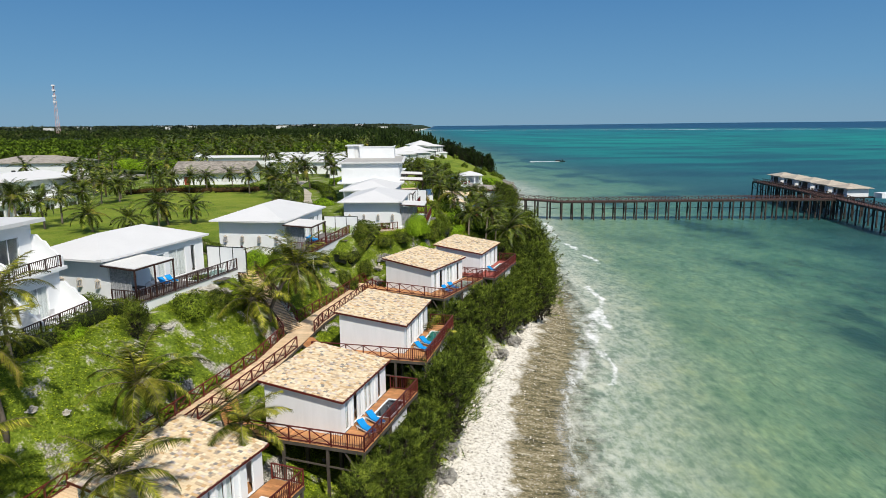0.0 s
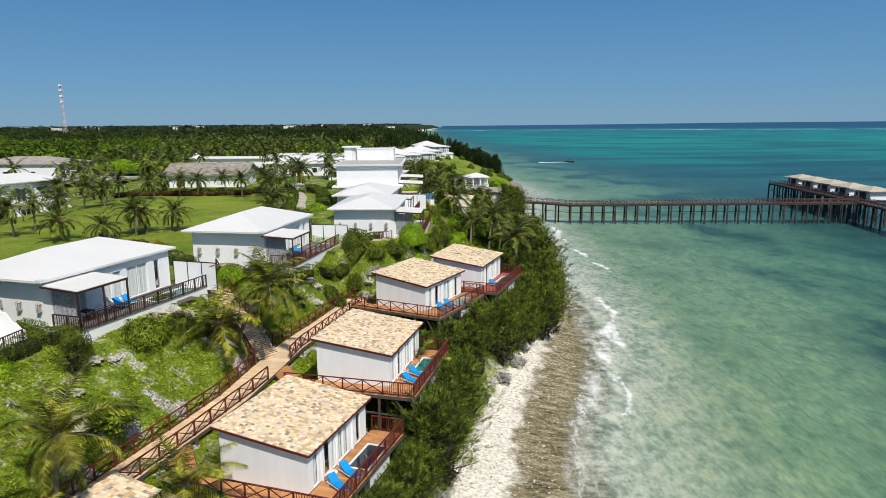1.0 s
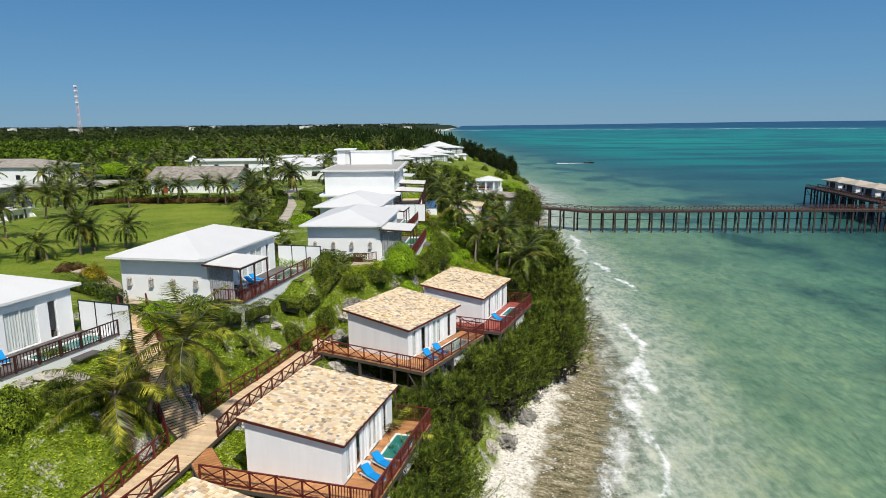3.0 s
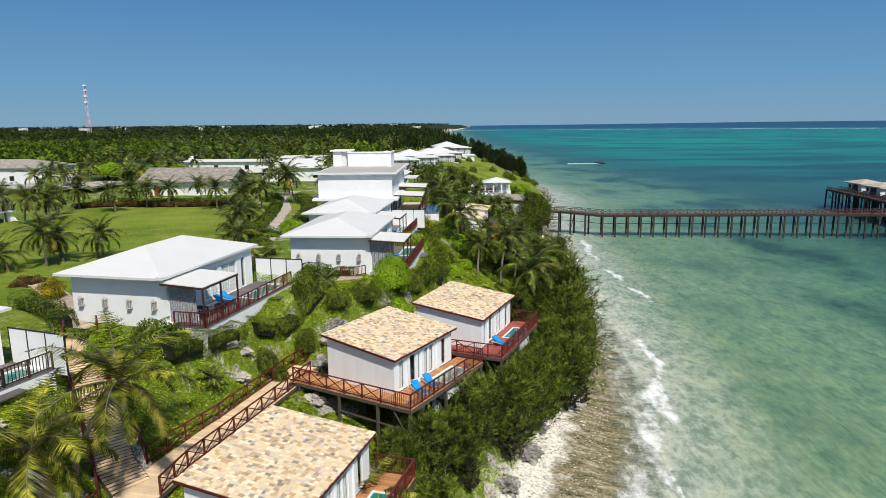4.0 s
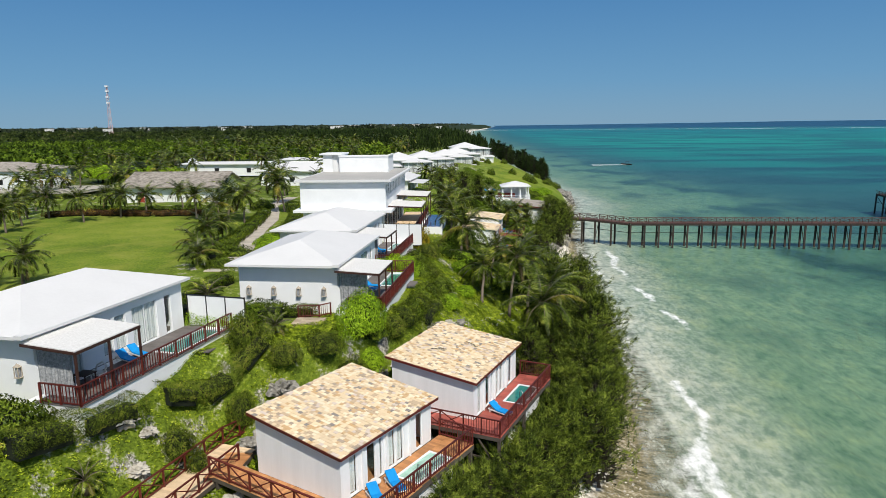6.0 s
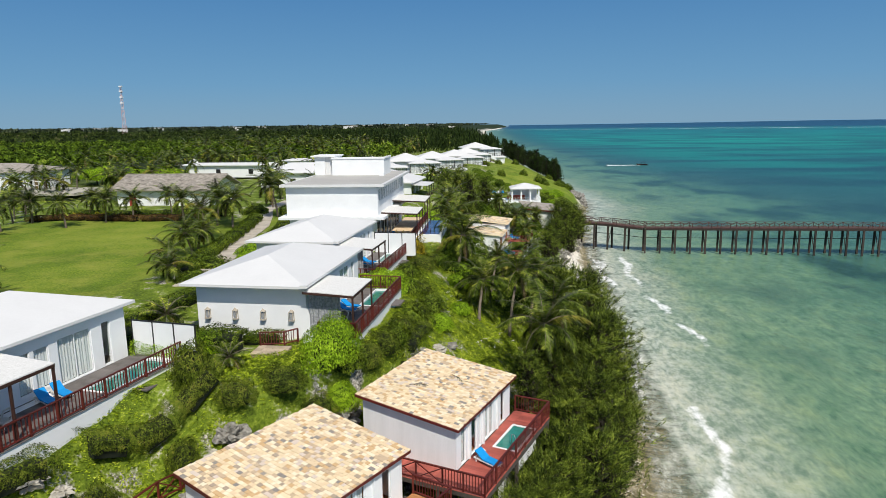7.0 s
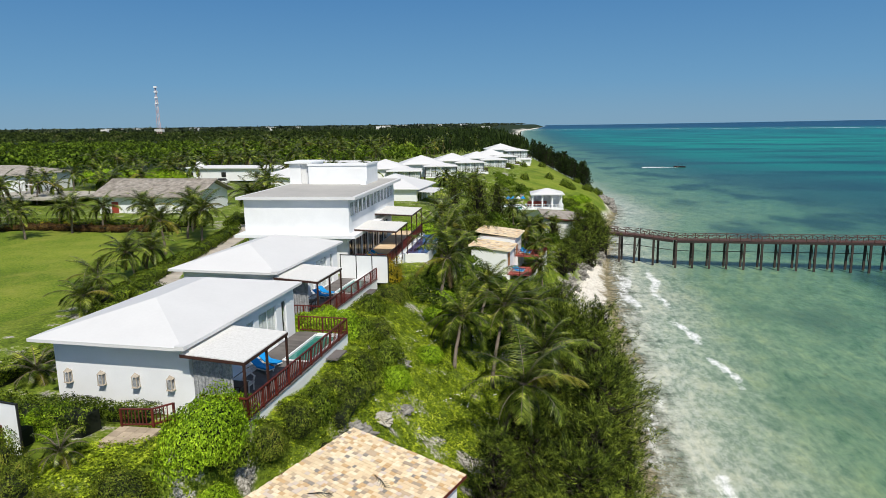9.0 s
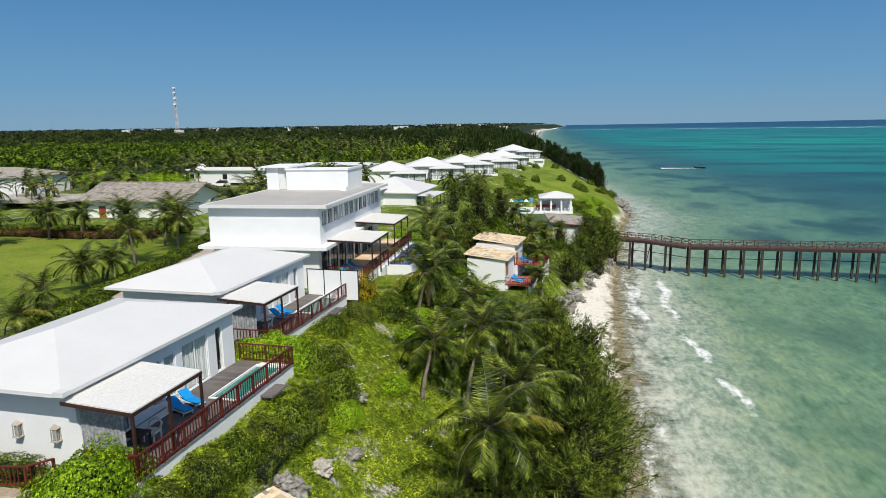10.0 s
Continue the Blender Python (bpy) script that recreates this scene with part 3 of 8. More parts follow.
def foam_line(pts, width):
    """A white breaking edge along a line of points."""
    d = np.full(wx_.shape, 1e9)
    for (ax, ay), (bx, by) in zip(pts, pts[1:]):
        t = np.clip(((wx_ - ax) * (bx - ax) + (wy_ - ay) * (by - ay)) / ((bx - ax) ** 2 + (by - ay) ** 2), 0, 1)
        d = np.minimum(d, np.hypot(wx_ - ax - t * (bx - ax) + 0.5 * np.sin(wy_ / 2.3), wy_ - ay - t * (by - ay)))
    return (1.0 + 0.3 * np.sin(wy_ / 3.1) * np.sin(wy_ / 7.3)) * np.exp(-(d / width) ** 2)


put_attr(sea_me, "surf", np.clip(0.7 * crest_line(3.2 + 1.2 * np.sin(wy_ / 9), 1.2, 150, 184)
                                 + 0.8 * crest_line(1.6 + 1.2 * np.sin(wy_ / 6), 1.5, 92, 128) + 0.9 * crest_line(2.0 + 1.6 * np.sin(wy_ / 11), 1.9, 20, 95)
                                 + foam_line([(22.4, 178.0), (22.8, 164.0), (23.4, 150.0)], 1.0) + foam_line([(28.6, 180.0), (27.4, 166.0), (27.6, 150.0), (28.6, 138.0)], 1.2)
                                 + foam_line([(29.4, 133.0), (30.2, 124.0)], 0.9) + foam_line([(24.6, 106.0), (24.2, 98.0), (23.0, 90.0), (21.8, 83.0)], 0.8)
                                 + foam_line([(19.4, 74.0), (18.0, 64.0)], 0.6) + foam_line([(31.8, 85.4), (30.4, 84.2)], 0.6), 0, 1))
sea = tagged(new("sea", sea_me), "clear shallow green and turquoise sea over sand and weed", "water", kind="structure")


def sea_material():
    m, n, l, b = nodes_of("lagoon_water")
    g = n.new("ShaderNodeNewGeometry")
    pos = g.outputs["Position"]
    at = n.new("ShaderNodeAttribute")
    at.attribute_name = "shore"
    off = at.outputs["Fac"]
    sep = n.new("ShaderNodeSeparateXYZ")
    l.new(pos, sep.inputs[0])
    n1 = noise_tex(n, l, pos, 0.05, 4.0, 0.6, (1.0, 0.55, 1.0, 0.5))
    n2 = noise_tex(n, l, pos, 0.42, 8.0, 0.66, (0.95, 0.48, 1.0, -0.25))
    n3 = noise_tex(n, l, pos, 0.014, 6.0, 0.65, (0.40, 1.3, 1.0, 0.12))
    n4 = noise_tex(n, l, pos, 1.2, 6.0, 0.72, (1.0, 0.55, 1.0, -0.15))
    # bottom colour by the distance from the shore
    dist = calc(n, l, "MULTIPLY", calc(n, l, "ADD", off, calc(n, l, "MULTIPLY", calc(n, l, "SUBTRACT", n1, 0.5), 26.0)), 1 / 100.0)
    near = ramp(n, l, dist, [(0.0, (0.50, 0.52, 0.41)), (0.07, (0.37, 0.44, 0.32)), (0.18, (0.23, 0.36, 0.225)), (0.48, (0.125, 0.275, 0.18)), (0.72, (0.055, 0.16, 0.14)), (1.0, (0.033, 0.12, 0.122))])
    cloud = ramp(n, l, n2, [(0.36, (0.64, 0.75, 0.73)), (0.5, (0.97, 0.99, 0.98)), (0.64, (1.26, 1.16, 1.04))])
    near = mixc(n, l, 1.0, near, cloud, "MULTIPLY")
    n5 = noise_tex(n, l, pos, 1.9, 4.0, 0.7, (1.0, 0.28, 1.0, -0.1))
    # Glints and dark sides of ripples are painted in as fine speckle.
    ripple = ramp(n, l, calc(n, l, "ADD", calc(n, l, "MULTIPLY", n4, 0.5), calc(n, l, "MULTIPLY", n5, 0.5)), [(0.40, (0.64, 0.72, 0.74)), (0.5, (1, 1, 1)), (0.60, (1.34, 1.27, 1.20))])
    near = mixc(n, l, 0.85, near, ripple, "MULTIPLY")
    weed = ramp(n, l, calc(n, l, "ADD", calc(n, l, "MULTIPLY", n1, 0.62), calc(n, l, "ADD", calc(n, l, "MULTIPLY", n2, 0.22), calc(n, l, "MULTIPLY", n4, 0.16))), [(0.49, (0, 0, 0)), (0.58, (1, 1, 1))])
    wk = calc(n, l, "MULTIPLY", weed, ramp(n, l, dist, [(0.12, (0, 0, 0)), (0.40, (0.85, 0.85, 0.85))]))
    near = mixc(n, l, wk, near, (0.026, 0.082, 0.078))
    # far lagoon: stripes of weed and bright sand
    far_t = calc(n, l, "MULTIPLY", sep.outputs[1], 1 / 2000.0)
    far = ramp(n, l, far_t, [(0.07, (0.040, 0.135, 0.130)), (0.15, (0.026, 0.15, 0.145)), (0.24, (0.004, 0.23, 0.19)), (0.5, (0.0, 0.36, 0.26)), (0.9, (0.0, 0.27, 0.25))])
    stripe = ramp(n, l, n3, [(0.45, (0, 0, 0)), (0.56, (1, 1, 1))])
    far = mixc(n, l, calc(n, l, "MULTIPLY", stripe, 0.78), far, (0.006, 0.058, 0.080))
    r = n.new("ShaderNodeVectorMath")
    r.operation = "LENGTH"
    l.new(pos, r.inputs[0])
    mr = n.new("ShaderNodeMapRange")
    mr.inputs[1].default_value, mr.inputs[2].default_value = 55, 150
    l.new(calc(n, l, "ADD", off, calc(n, l, "MULTIPLY", calc(n, l, "SUBTRACT", n1, 0.5), 60.0)), mr.inputs[0])
    c = mixc(n, l, mr.outputs[0], near, far)
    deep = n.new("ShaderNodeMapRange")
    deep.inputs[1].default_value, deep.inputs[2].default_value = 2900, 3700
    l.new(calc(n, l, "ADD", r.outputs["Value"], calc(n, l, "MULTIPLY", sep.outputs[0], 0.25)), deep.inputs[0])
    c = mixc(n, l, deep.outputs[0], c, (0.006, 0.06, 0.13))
    c = mixc(n, l, 1.0, c, (0.70, 0.72, 0.69), "MULTIPLY")
    ribs = noise_tex(n, l, pos, 1.0, 6.0, 0.72, (0.55, 1.2, 1.0, 0.12))
    # white water: the wash at the edge and the reef's breakers
    edge = calc(n, l, "ADD", off, calc(n, l, "ADD", calc(n, l, "MULTIPLY", calc(n, l, "SUBTRACT", n2, 0.5), 9.0), calc(n, l, "MULTIPLY", calc(n, l, "SUBTRACT", ribs, 0.5), 9.0)))
    wash = ramp(n, l, calc(n, l, "MULTIPLY", calc(n, l, "ADD", edge, 2.0), 1 / 20.0), [(0.06, (0, 0, 0)), (0.14, (1, 1, 1)), (0.24, (0.75, 0.75, 0.75)), (0.50, (0.40, 0.40, 0.40)), (0.85, (0, 0, 0))])
    lacy = ramp(n, l, calc(n, l, "ADD", calc(n, l, "MULTIPLY", n4, 0.6), calc(n, l, "MULTIPLY", n2, 0.4)), [(0.44, (0.0, 0.0, 0.0)), (0.58, (1, 1, 1))])
    c = mixc(n, l, calc(n, l, "MULTIPLY", wash, calc(n, l, "ADD", calc(n, l, "MULTIPLY", lacy, 0.62), 0.10)), c, (0.78, 0.79, 0.74))
    sf = n.new("ShaderNodeAttribute")
    sf.attribute_name = "surf"
    froth = ramp(n, l, calc(n, l, "ADD", calc(n, l, "MULTIPLY", sf.outputs["Fac"], 0.42), calc(n, l, "MULTIPLY", calc(n, l, "ADD", n4, n2), 0.5)), [(0.80, (0, 0, 0)), (0.98, (0.9, 0.9, 0.9))])
    c = mixc(n, l, froth, c, (0.93, 0.93, 0.92))
    # drifted weed in thin dark lines
    ridge = calc(n, l, "ABSOLUTE", calc(n, l, "SUBTRACT", noise_tex(n, l, pos, 0.055, 2.0, 0.5, (1.0, 0.32, 1.0, 0.25)), 0.5))
    lines = ramp(n, l, calc(n, l, "ADD", ridge, calc(n, l, "MULTIPLY", calc(n, l, "SUBTRACT", n4, 0.5), 0.03)), [(0.0, (1, 1, 1)), (0.008, (0, 0, 0))])
    spot = ramp(n, l, n4, [(0.50, (0, 0, 0)), (0.58, (1, 1, 1))])
    inshore = ramp(n, l, calc(n, l, "MULTIPLY", off, 0.01), [(0.10, (0, 0, 0)), (0.18, (0.8, 0.8, 0.8)), (0.75, (0.8, 0.8, 0.8)), (0.9, (0, 0, 0))])
    c = mixc(n, l, calc(n, l, "MULTIPLY", calc(n, l, "MULTIPLY", lines, spot), inshore), c, (0.05, 0.06, 0.035))
    rf = noise_tex(n, l, pos, 0.006, 3.0, 0.7, (0.5, 3.0, 1.0))
    line = calc(n, l, "SUBTRACT", calc(n, l, "ADD", r.outputs["Value"], calc(n, l, "MULTIPLY", sep.outputs[0], 0.25)), 2850.0)
    band = calc(n, l, "LESS_THAN", calc(n, l, "ABSOLUTE", line), 110.0)
    c = mixc(n, l, calc(n, l, "MULTIPLY", band, ramp(n, l, rf, [(0.54, (0, 0, 0)), (0.58, (1, 1, 1))])), c, (0.75, 0.77, 0.77))
    l.new(c, b.inputs["Base Color"])
    b.inputs["Roughness"].default_value = 0.30
    b.inputs["IOR"].default_value = 1.33
    b.inputs["Specular IOR Level"].default_value = 0.14
    waves = calc(n, l, "ADD", n4, calc(n, l, "MULTIPLY", n2, 1.5))
    bump(n, l, b, waves, 0.5, 0.2)
    # the thin wash over wet sand shows the beach through it
    thin = n.new("ShaderNodeMapRange")
    thin.inputs[1].default_value, thin.inputs[2].default_value = -0.5, 4.5
    l.new(edge, thin.inputs[0])
    alpha = calc(n, l, "MAXIMUM", thin.outputs[0], calc(n, l, "MAXIMUM", calc(n, l, "MULTIPLY", wash, lacy), froth))
    inward = n.new("ShaderNodeMapRange")
    inward.inputs[1].default_value, inward.inputs[2].default_value = 0.0, 1.6
    l.new(off, inward.inputs[0])
    l.new(calc(n, l, "MULTIPLY", alpha, inward.outputs[0]), b.inputs["Alpha"])
    return m


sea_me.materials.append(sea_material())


# ---- small things used in several places ----
def pierced(length, height, thick, openings):
    """A wall along local y with its outer face at x = 0, with real holes (y0, y1, z0, z1)."""
    sh = Mesher()
    y = 0.0
    for y0, y1, z0, z1 in sorted(openings):
        if y0 > y:
            sh.box(-thick, 0, y, y0, 0, height)
        if z0 > 0.01:
            sh.box(-thick, 0, y0, y1, 0, z0)
        if z1 < height:
            sh.box(-thick, 0, y0, y1, z1, height)
        y = y1
    sh.box(-thick, 0, y, length, 0, height)
    return sh


def curtain_shape(x, y0, y1, z0, z1, seed=0):
    sh, n = Mesher(), max(4, int((y1 - y0) / 0.09))
    vs = []
    for i in range(n + 1):
        vs += [(x + 0.05 * (i % 2) + 0.02 * math.sin(i * 1.7 + seed), y0 + (y1 - y0) * i / n, z) for z in (z0, z1)]
    vs += [(p[0] - 0.02, p[1], p[2]) for p in vs]
    k = 2 * (n + 1)
    fs = [(2 * i, 2 * i + 2, 2 * i + 3, 2 * i + 1) for i in range(n)] + [(k + 2 * i + 1, k + 2 * i + 3, k + 2 * i + 2, k + 2 * i) for i in range(n)]
    return sh.add(vs, fs)


def opening(parent, x, y0, y1, z0, z1, thick=0.2, curtain=None, panes=2, glazed=True, rim=WHITE):
    """Frame, panes and curtain in a hole of a wall whose outer face is at x."""
    thick = min(thick, 0.10)
    w = part("window", Mesher().box(x - thick, x - thick + 0.06, y0, y0 + 0.06, z0, z1).box(x - thick, x - thick + 0.06, y1 - 0.06, y1, z0, z1)
             .box(x - thick, x - thick + 0.06, y0 + 0.06, y1 - 0.06, z1 - 0.06, z1).box(x - thick, x - thick + 0.06, y0 + 0.06, y1 - 0.06, z0, z0 + 0.05), rim, parent)
    if glazed:
        for i in range(panes):
            a, b = y0 + 0.06 + (y1 - y0 - 0.12) * i / panes, y0 + 0.06 + (y1 - y0 - 0.12) * (i + 1) / panes
            g = part("pane", Mesher().box(x - thick + 0.02, x - thick + 0.03, a + 0.025, b - 0.025, z0 + 0.05, z1 - 0.06), GLASS, w)
            g.visible_shadow = False
            if i:
                bar("mullion", (x - thick + 0.03, a, z0 + 0.05), (x - thick + 0.03, a, z1 - 0.06), 0.05, 0.05, rim, w)
    if curtain:
        part("curtain", curtain_shape(x - thick - 0.08, y0 + 0.02, y1 - 0.02, z0 + 0.05, z1 - 0.03), curtain, w)
    return w


LOUNGER = {}


def lounger(m, flat=False, label="bright blue sun lounger with a raised back on the deck"):
    """Head end at +y."""
    key = flat
    if key in LOUNGER:
        return copy_thing(LOUNGER[key], m)
    t = thing("sun_lounger", m, label, "lounger", "sun loungers")
    fr = Mesher()
    fr.box(-0.34, -0.28, -0.95, 0.95, 0.20, 0.28).box(0.28, 0.34, -0.95, 0.95, 0.20, 0.28)
    fr.box(-0.28, 0.28, -0.95, -0.88, 0.20, 0.28).box(-0.28, 0.28, 0.88, 0.95, 0.20, 0.28)
    for i in range(9):
        fr.box(-0.28, 0.28, -0.82 + i * 0.19, -0.74 + i * 0.19, 0.22, 0.25)
    part("frame", fr, CANVAS, t, "pale slatted frame")
    for x in (-0.31, 0.31):
        for y in (-0.8, 0.75):
            bar("leg", (x, y, 0), (x, y, 0.2), 0.05, 0.05, CANVAS, t)
    up = 0.18 if flat else 0.42
    seat = Mesher().box(-0.32, 0.32, -0.95, 0.15, 0.285, 0.37)
    part("mattress", seat, BLUE, t, "bright blue mattress")
    back = Mesher().slab([(-0.32, 0.16, 0.37), (0.32, 0.16, 0.37), (0.32, 0.85, 0.37 + up), (-0.32, 0.85, 0.37 + up)], 0.085)
    part("backrest", back, BLUE, t, "bright blue raised back")
    bar("strut", (0, 0.62, 0.24), (0, 0.78, 0.26 + up), 0.04, 0.04, CANVAS, t)
    LOUNGER[key] = t
    return t


def railing(name, pts, label, material, kind="bars", height=1.0, gap=0.16, group="deck railings"):
    """A railing along a line of points at deck level, with posts, rails and either uprights or crossed braces."""
    t = thing(name, Matrix.Translation(pts[0]), label, "railing", group)
    o = Vector(pts[0])
    up = Vector((0, 0, height))
    for i, (a, b) in enumerate(zip(pts, pts[1:])):
        a, b = Vector(a) - o, Vector(b) - o
        ln = (b - a).length
        n = max(1, round(ln / 1.45))
        for k in range(n + 1 if i == len(pts) - 2 else n):
            p = a.lerp(b, k / n)
            bar("post", p, p + up * 1.02, 0.09, 0.09, material, t)
        bar("top_rail", a + up, b + up, 0.10, 0.055, material, t)
        low = Vector((0, 0, 0.12))
        bar("bottom_rail", a + low, b + low, 0.06, 0.06, material, t)
        if kind == "bars":
            for k in range(1, int(ln / gap)):
                p = a.lerp(b, k * gap / ln)
                bar("upright", p + low, p + up, 0.035, 0.035, material, t)
        else:
            for k in range(n):
                p, q = a.lerp(b, k / n), a.lerp(b, (k + 1) / n)
                bar("brace", p + low, q + up * 0.97, 0.045, 0.05, material, t)
                bar("brace", q + low, p + up * 0.97, 0.045, 0.05, material, t)
    return t


def boards(parent, x0, x1, y0, y1, z, material, along="x", width=0.145, name="board"):
    """Deck boards, each a part; along: the way that a board runs."""
    lo, hi = (y0, y1) if along == "x" else (x0, x1)
    n = max(1, round((hi - lo) / width))
    w = (hi - lo) / n
    for i in range(n):
        c = lo + (i + 0.5) * w
        if along == "x":
            p, q = (x0, c, z - 0.015), (x1, c, z - 0.015)
        else:
            p, q = (c, y0, z - 0.015), (c, y1, z - 0.015)
        bar(name, p, q, w - 0.008, 0.03, material, parent)


# ---- stone-roofed villas on stilts ----
VW, VL = 6.15, 8.05


def stone_villa(x, y, heading, floor, deck_mat, pool_water, loungers, label, front_from=-1.6, singles=300):
    base = turned(x, y, floor, heading)
    v = thing("stone_roofed_villa", base, label, "villa", "stone-roofed villas")
    eave, rise, th = 2.5, 0.8, 0.16
    x0, x1, y0, y1 = 0.28, VW - 0.3, 0.3, VL - 0.3

    def top(u):
        return eave + rise * (1 - u / VW) - 0.17

    for nm, ya, yb in (("front_wall", y0, y0 + th), ("back_wall", y1 - th, y1)):
        vs = [(x0, ya, 0), (x1, ya, 0), (x1, ya, top(x1)), (x0, ya, top(x0)), (x0, yb, 0), (x1, yb, 0), (x1, yb, top(x1)), (x0, yb, top(x0))]
        fs = [(0, 1, 2, 3), (5, 4, 7, 6), (0, 4, 5, 1), (1, 5, 6, 2), (2, 6, 7, 3), (3, 7, 4, 0)]
        part(nm, Mesher().add(vs, fs), WALLSTREAK, v)
    part("rear_wall", Mesher().box(x0, x0 + th, y0 + th, y1 - th, 0, top(x0) - 0.02), WALLSTREAK, v)
    holes = [(0.45, 1.05, 0.05, 2.05), (1.75, 2.45, 0.02, 2.05), (2.7, 3.0, 0.02, 2.05), (3.45, 4.05, 0.05, 2.05), (4.15, 4.75, 0.05, 2.05), (5.85, 6.45, 0.02, 2.05)]
    L = y1 - y0 - 2 * th
    sea_wall = part("sea_wall", pierced(L, top(x1) - 0.0, th, holes), WHITE, v, m=Matrix.Translation((x1, y0 + th, 0)))
    for i, (a, b, c, d) in enumerate(holes):
        opening(sea_wall, 0, a, b, c, d, th, None if i in (1, 5) else CURTAIN, 1, i != 5)
    for yy in (1.35, 3.2, 5.2):
        bar("pilaster", (x1 + 0.03, y0 + th + yy, 0), (x1 + 0.03, y0 + th + yy, 2.3), 0.18, 0.06, WHITE, v)
    part("room_floor", Mesher().box(x0 + th, x1 - th, y0 + th, y1 - th, 0.0, 0.03), TAN, v)
    # roof: slab, red fascia and stone tiles
    s = math.atan2(rise, VW)
    roof = part("roof", Mesher().slab([(0.02, 0.02, eave + rise - 0.04), (0.02, VL - 0.02, eave + rise - 0.04), (VW - 0.02, VL - 0.02, eave - 0.04), (VW - 0.02, 0.02, eave - 0.04)][::-1], 0.12), MORTAR, v, "low-pitched roof laid with sandstone tiles")
    z0, z1 = eave + rise - 0.1, eave - 0.1
    for p, q in (((0, 0, z0), (VW, 0, z1)), ((VW, 0, z1), (VW, VL, z1)), ((VW, VL, z1), (0, VL, z0)), ((0, VL, z0), (0, 0, z0))):
        bar("fascia", p, q, 0.05, 0.14, REDWOOD, v)
    rng = random.Random(int(x * 100))
    tx, ty, slope_len = 0.215, 0.205, VW / math.cos(s)
    nx, ny = int(slope_len / tx), int(VL / ty)
    dx, dy = slope_len / nx, VL / ny
    one = unit_box(TILE)
    rest, made = Mesher(), 0
    slope = Matrix.Translation((0, 0, eave + rise - 0.03)) @ Matrix.Rotation(s, 4, "Y")
    for j in range(ny):
        shift = 0.5 * dx if j % 2 else 0.0
        u = -shift
        while u < slope_len - 0.01:
            w = dx * rng.choice((0.7, 1.0, 1.0, 1.25))
            a, b = max(u, -0.02), min(u + w, slope_len + 0.02)
            u += w
            if b - a < 0.08:
                continue
            h = 0.022 + rng.random() * 0.028
            c = ((a + b) / 2, (j + 0.5) * dy + rng.uniform(-0.008, 0.008), h / 2)
            if made < singles:
                part("tile", one, None, roof, "", slope @ pose(*c, rng.uniform(-1, 1), rng.uniform(-1, 1), rng.uniform(-1.2, 1.2)) @ Matrix.Diagonal((b - a - 0.012, dy - 0.012, h, 1)))
                made += 1
            else:
                g = Mesher().box(a + 0.006, b - 0.006, c[1] - dy / 2 + 0.006, c[1] + dy / 2 - 0.006, 0, h)
                rest.add([slope @ Vector(p) for p in g.v], g.f)
    tagged(part("tiles", rest, TILES_FAR, roof), kind="stuff")
    # deck on stilts with the plunge pool
    d = thing("timber_deck", base, "timber villa deck on stilts with a plunge pool", "deck", "villa decks")
    xd, yd, yb = VW + 2.0, -1.25, VL + 0.45
    pool = (VW + 0.32, xd - 0.22, VL - 4.5, VL - 1.4)
    jo = Mesher()
    for yy in np.arange(yd + 0.1, yb, 0.9):
        reach = pool[0] - 0.01 if pool[2] - 0.1 < yy < pool[3] + 0.02 else xd - 0.07
        jo.box(x1 + 0.05, reach, yy, yy + 0.08, -0.26, -0.045)
    for xx in (front_from + 0.1, 1.0, 3.2, 5.6):
        jo.box(xx, xx + 0.08, yd + 0.05, y0 - 0.02, -0.26, -0.035)
    jo.box(front_from, xd - 0.06, yd + 0.0, yd + 0.06, -0.26, -0.035).box(xd - 0.06, xd, yd, yb, -0.30, -0.035)
    part("subframe", jo, STILT, d)
    boards(d, front_from, x1 + 0.04, yd, y0 - 0.01, 0, deck_mat, "y", 0.2)
    boards(d, x1 + 0.05, xd, yd, pool[2], 0, deck_mat, "x", 0.18)
    boards(d, x1 + 0.05, pool[0], pool[2], yb, 0, deck_mat, "x", 0.18)
    boards(d, pool[0] + 0.01, xd, pool[3] + 0.01, yb, 0, deck_mat, "x", 0.18)
    part("pool_ledge", Mesher().box(pool[1] + 0.01, xd - 0.07, pool[2], pool[3], -0.04, -0.004), deck_mat, d)
    basin = Mesher().box(pool[0], pool[1], pool[2], pool[3], -1.2, -0.25)
    basin.box(pool[0], pool[1], pool[2], pool[2] + 0.12, -0.25, 0.02).box(pool[0], pool[1], pool[3] - 0.12, pool[3], -0.25, 0.02)
    basin.box(pool[0], pool[0] + 0.12, pool[2] + 0.12, pool[3] - 0.12, -0.25, 0.02).box(pool[1] - 0.12, pool[1], pool[2] + 0.12, pool[3] - 0.12, -0.25, 0.02)
    pl = part("pool", basin, WHITE, d, "white-rimmed plunge pool")
    part("pool_water", Mesher().box(pool[0] + 0.12, pool[1] - 0.12, pool[2] + 0.12, pool[3] - 0.12, -0.2, -0.03), pool_water, pl)
    hr = (pool[1] - 0.3, pool[2] + 0.5)
    part("handrail", Mesher().tube([(hr[0], hr[1], 0.0), (hr[0], hr[1], 0.55), (hr[0] - 0.12, hr[1] + 0.1, 0.68), (hr[0] - 0.3, hr[1] + 0.25, 0.55), (hr[0] - 0.3, hr[1] + 0.25, -0.1)], [0.022] * 5, 6), STEEL, pl, "bent steel pool handrail", smooth=True)
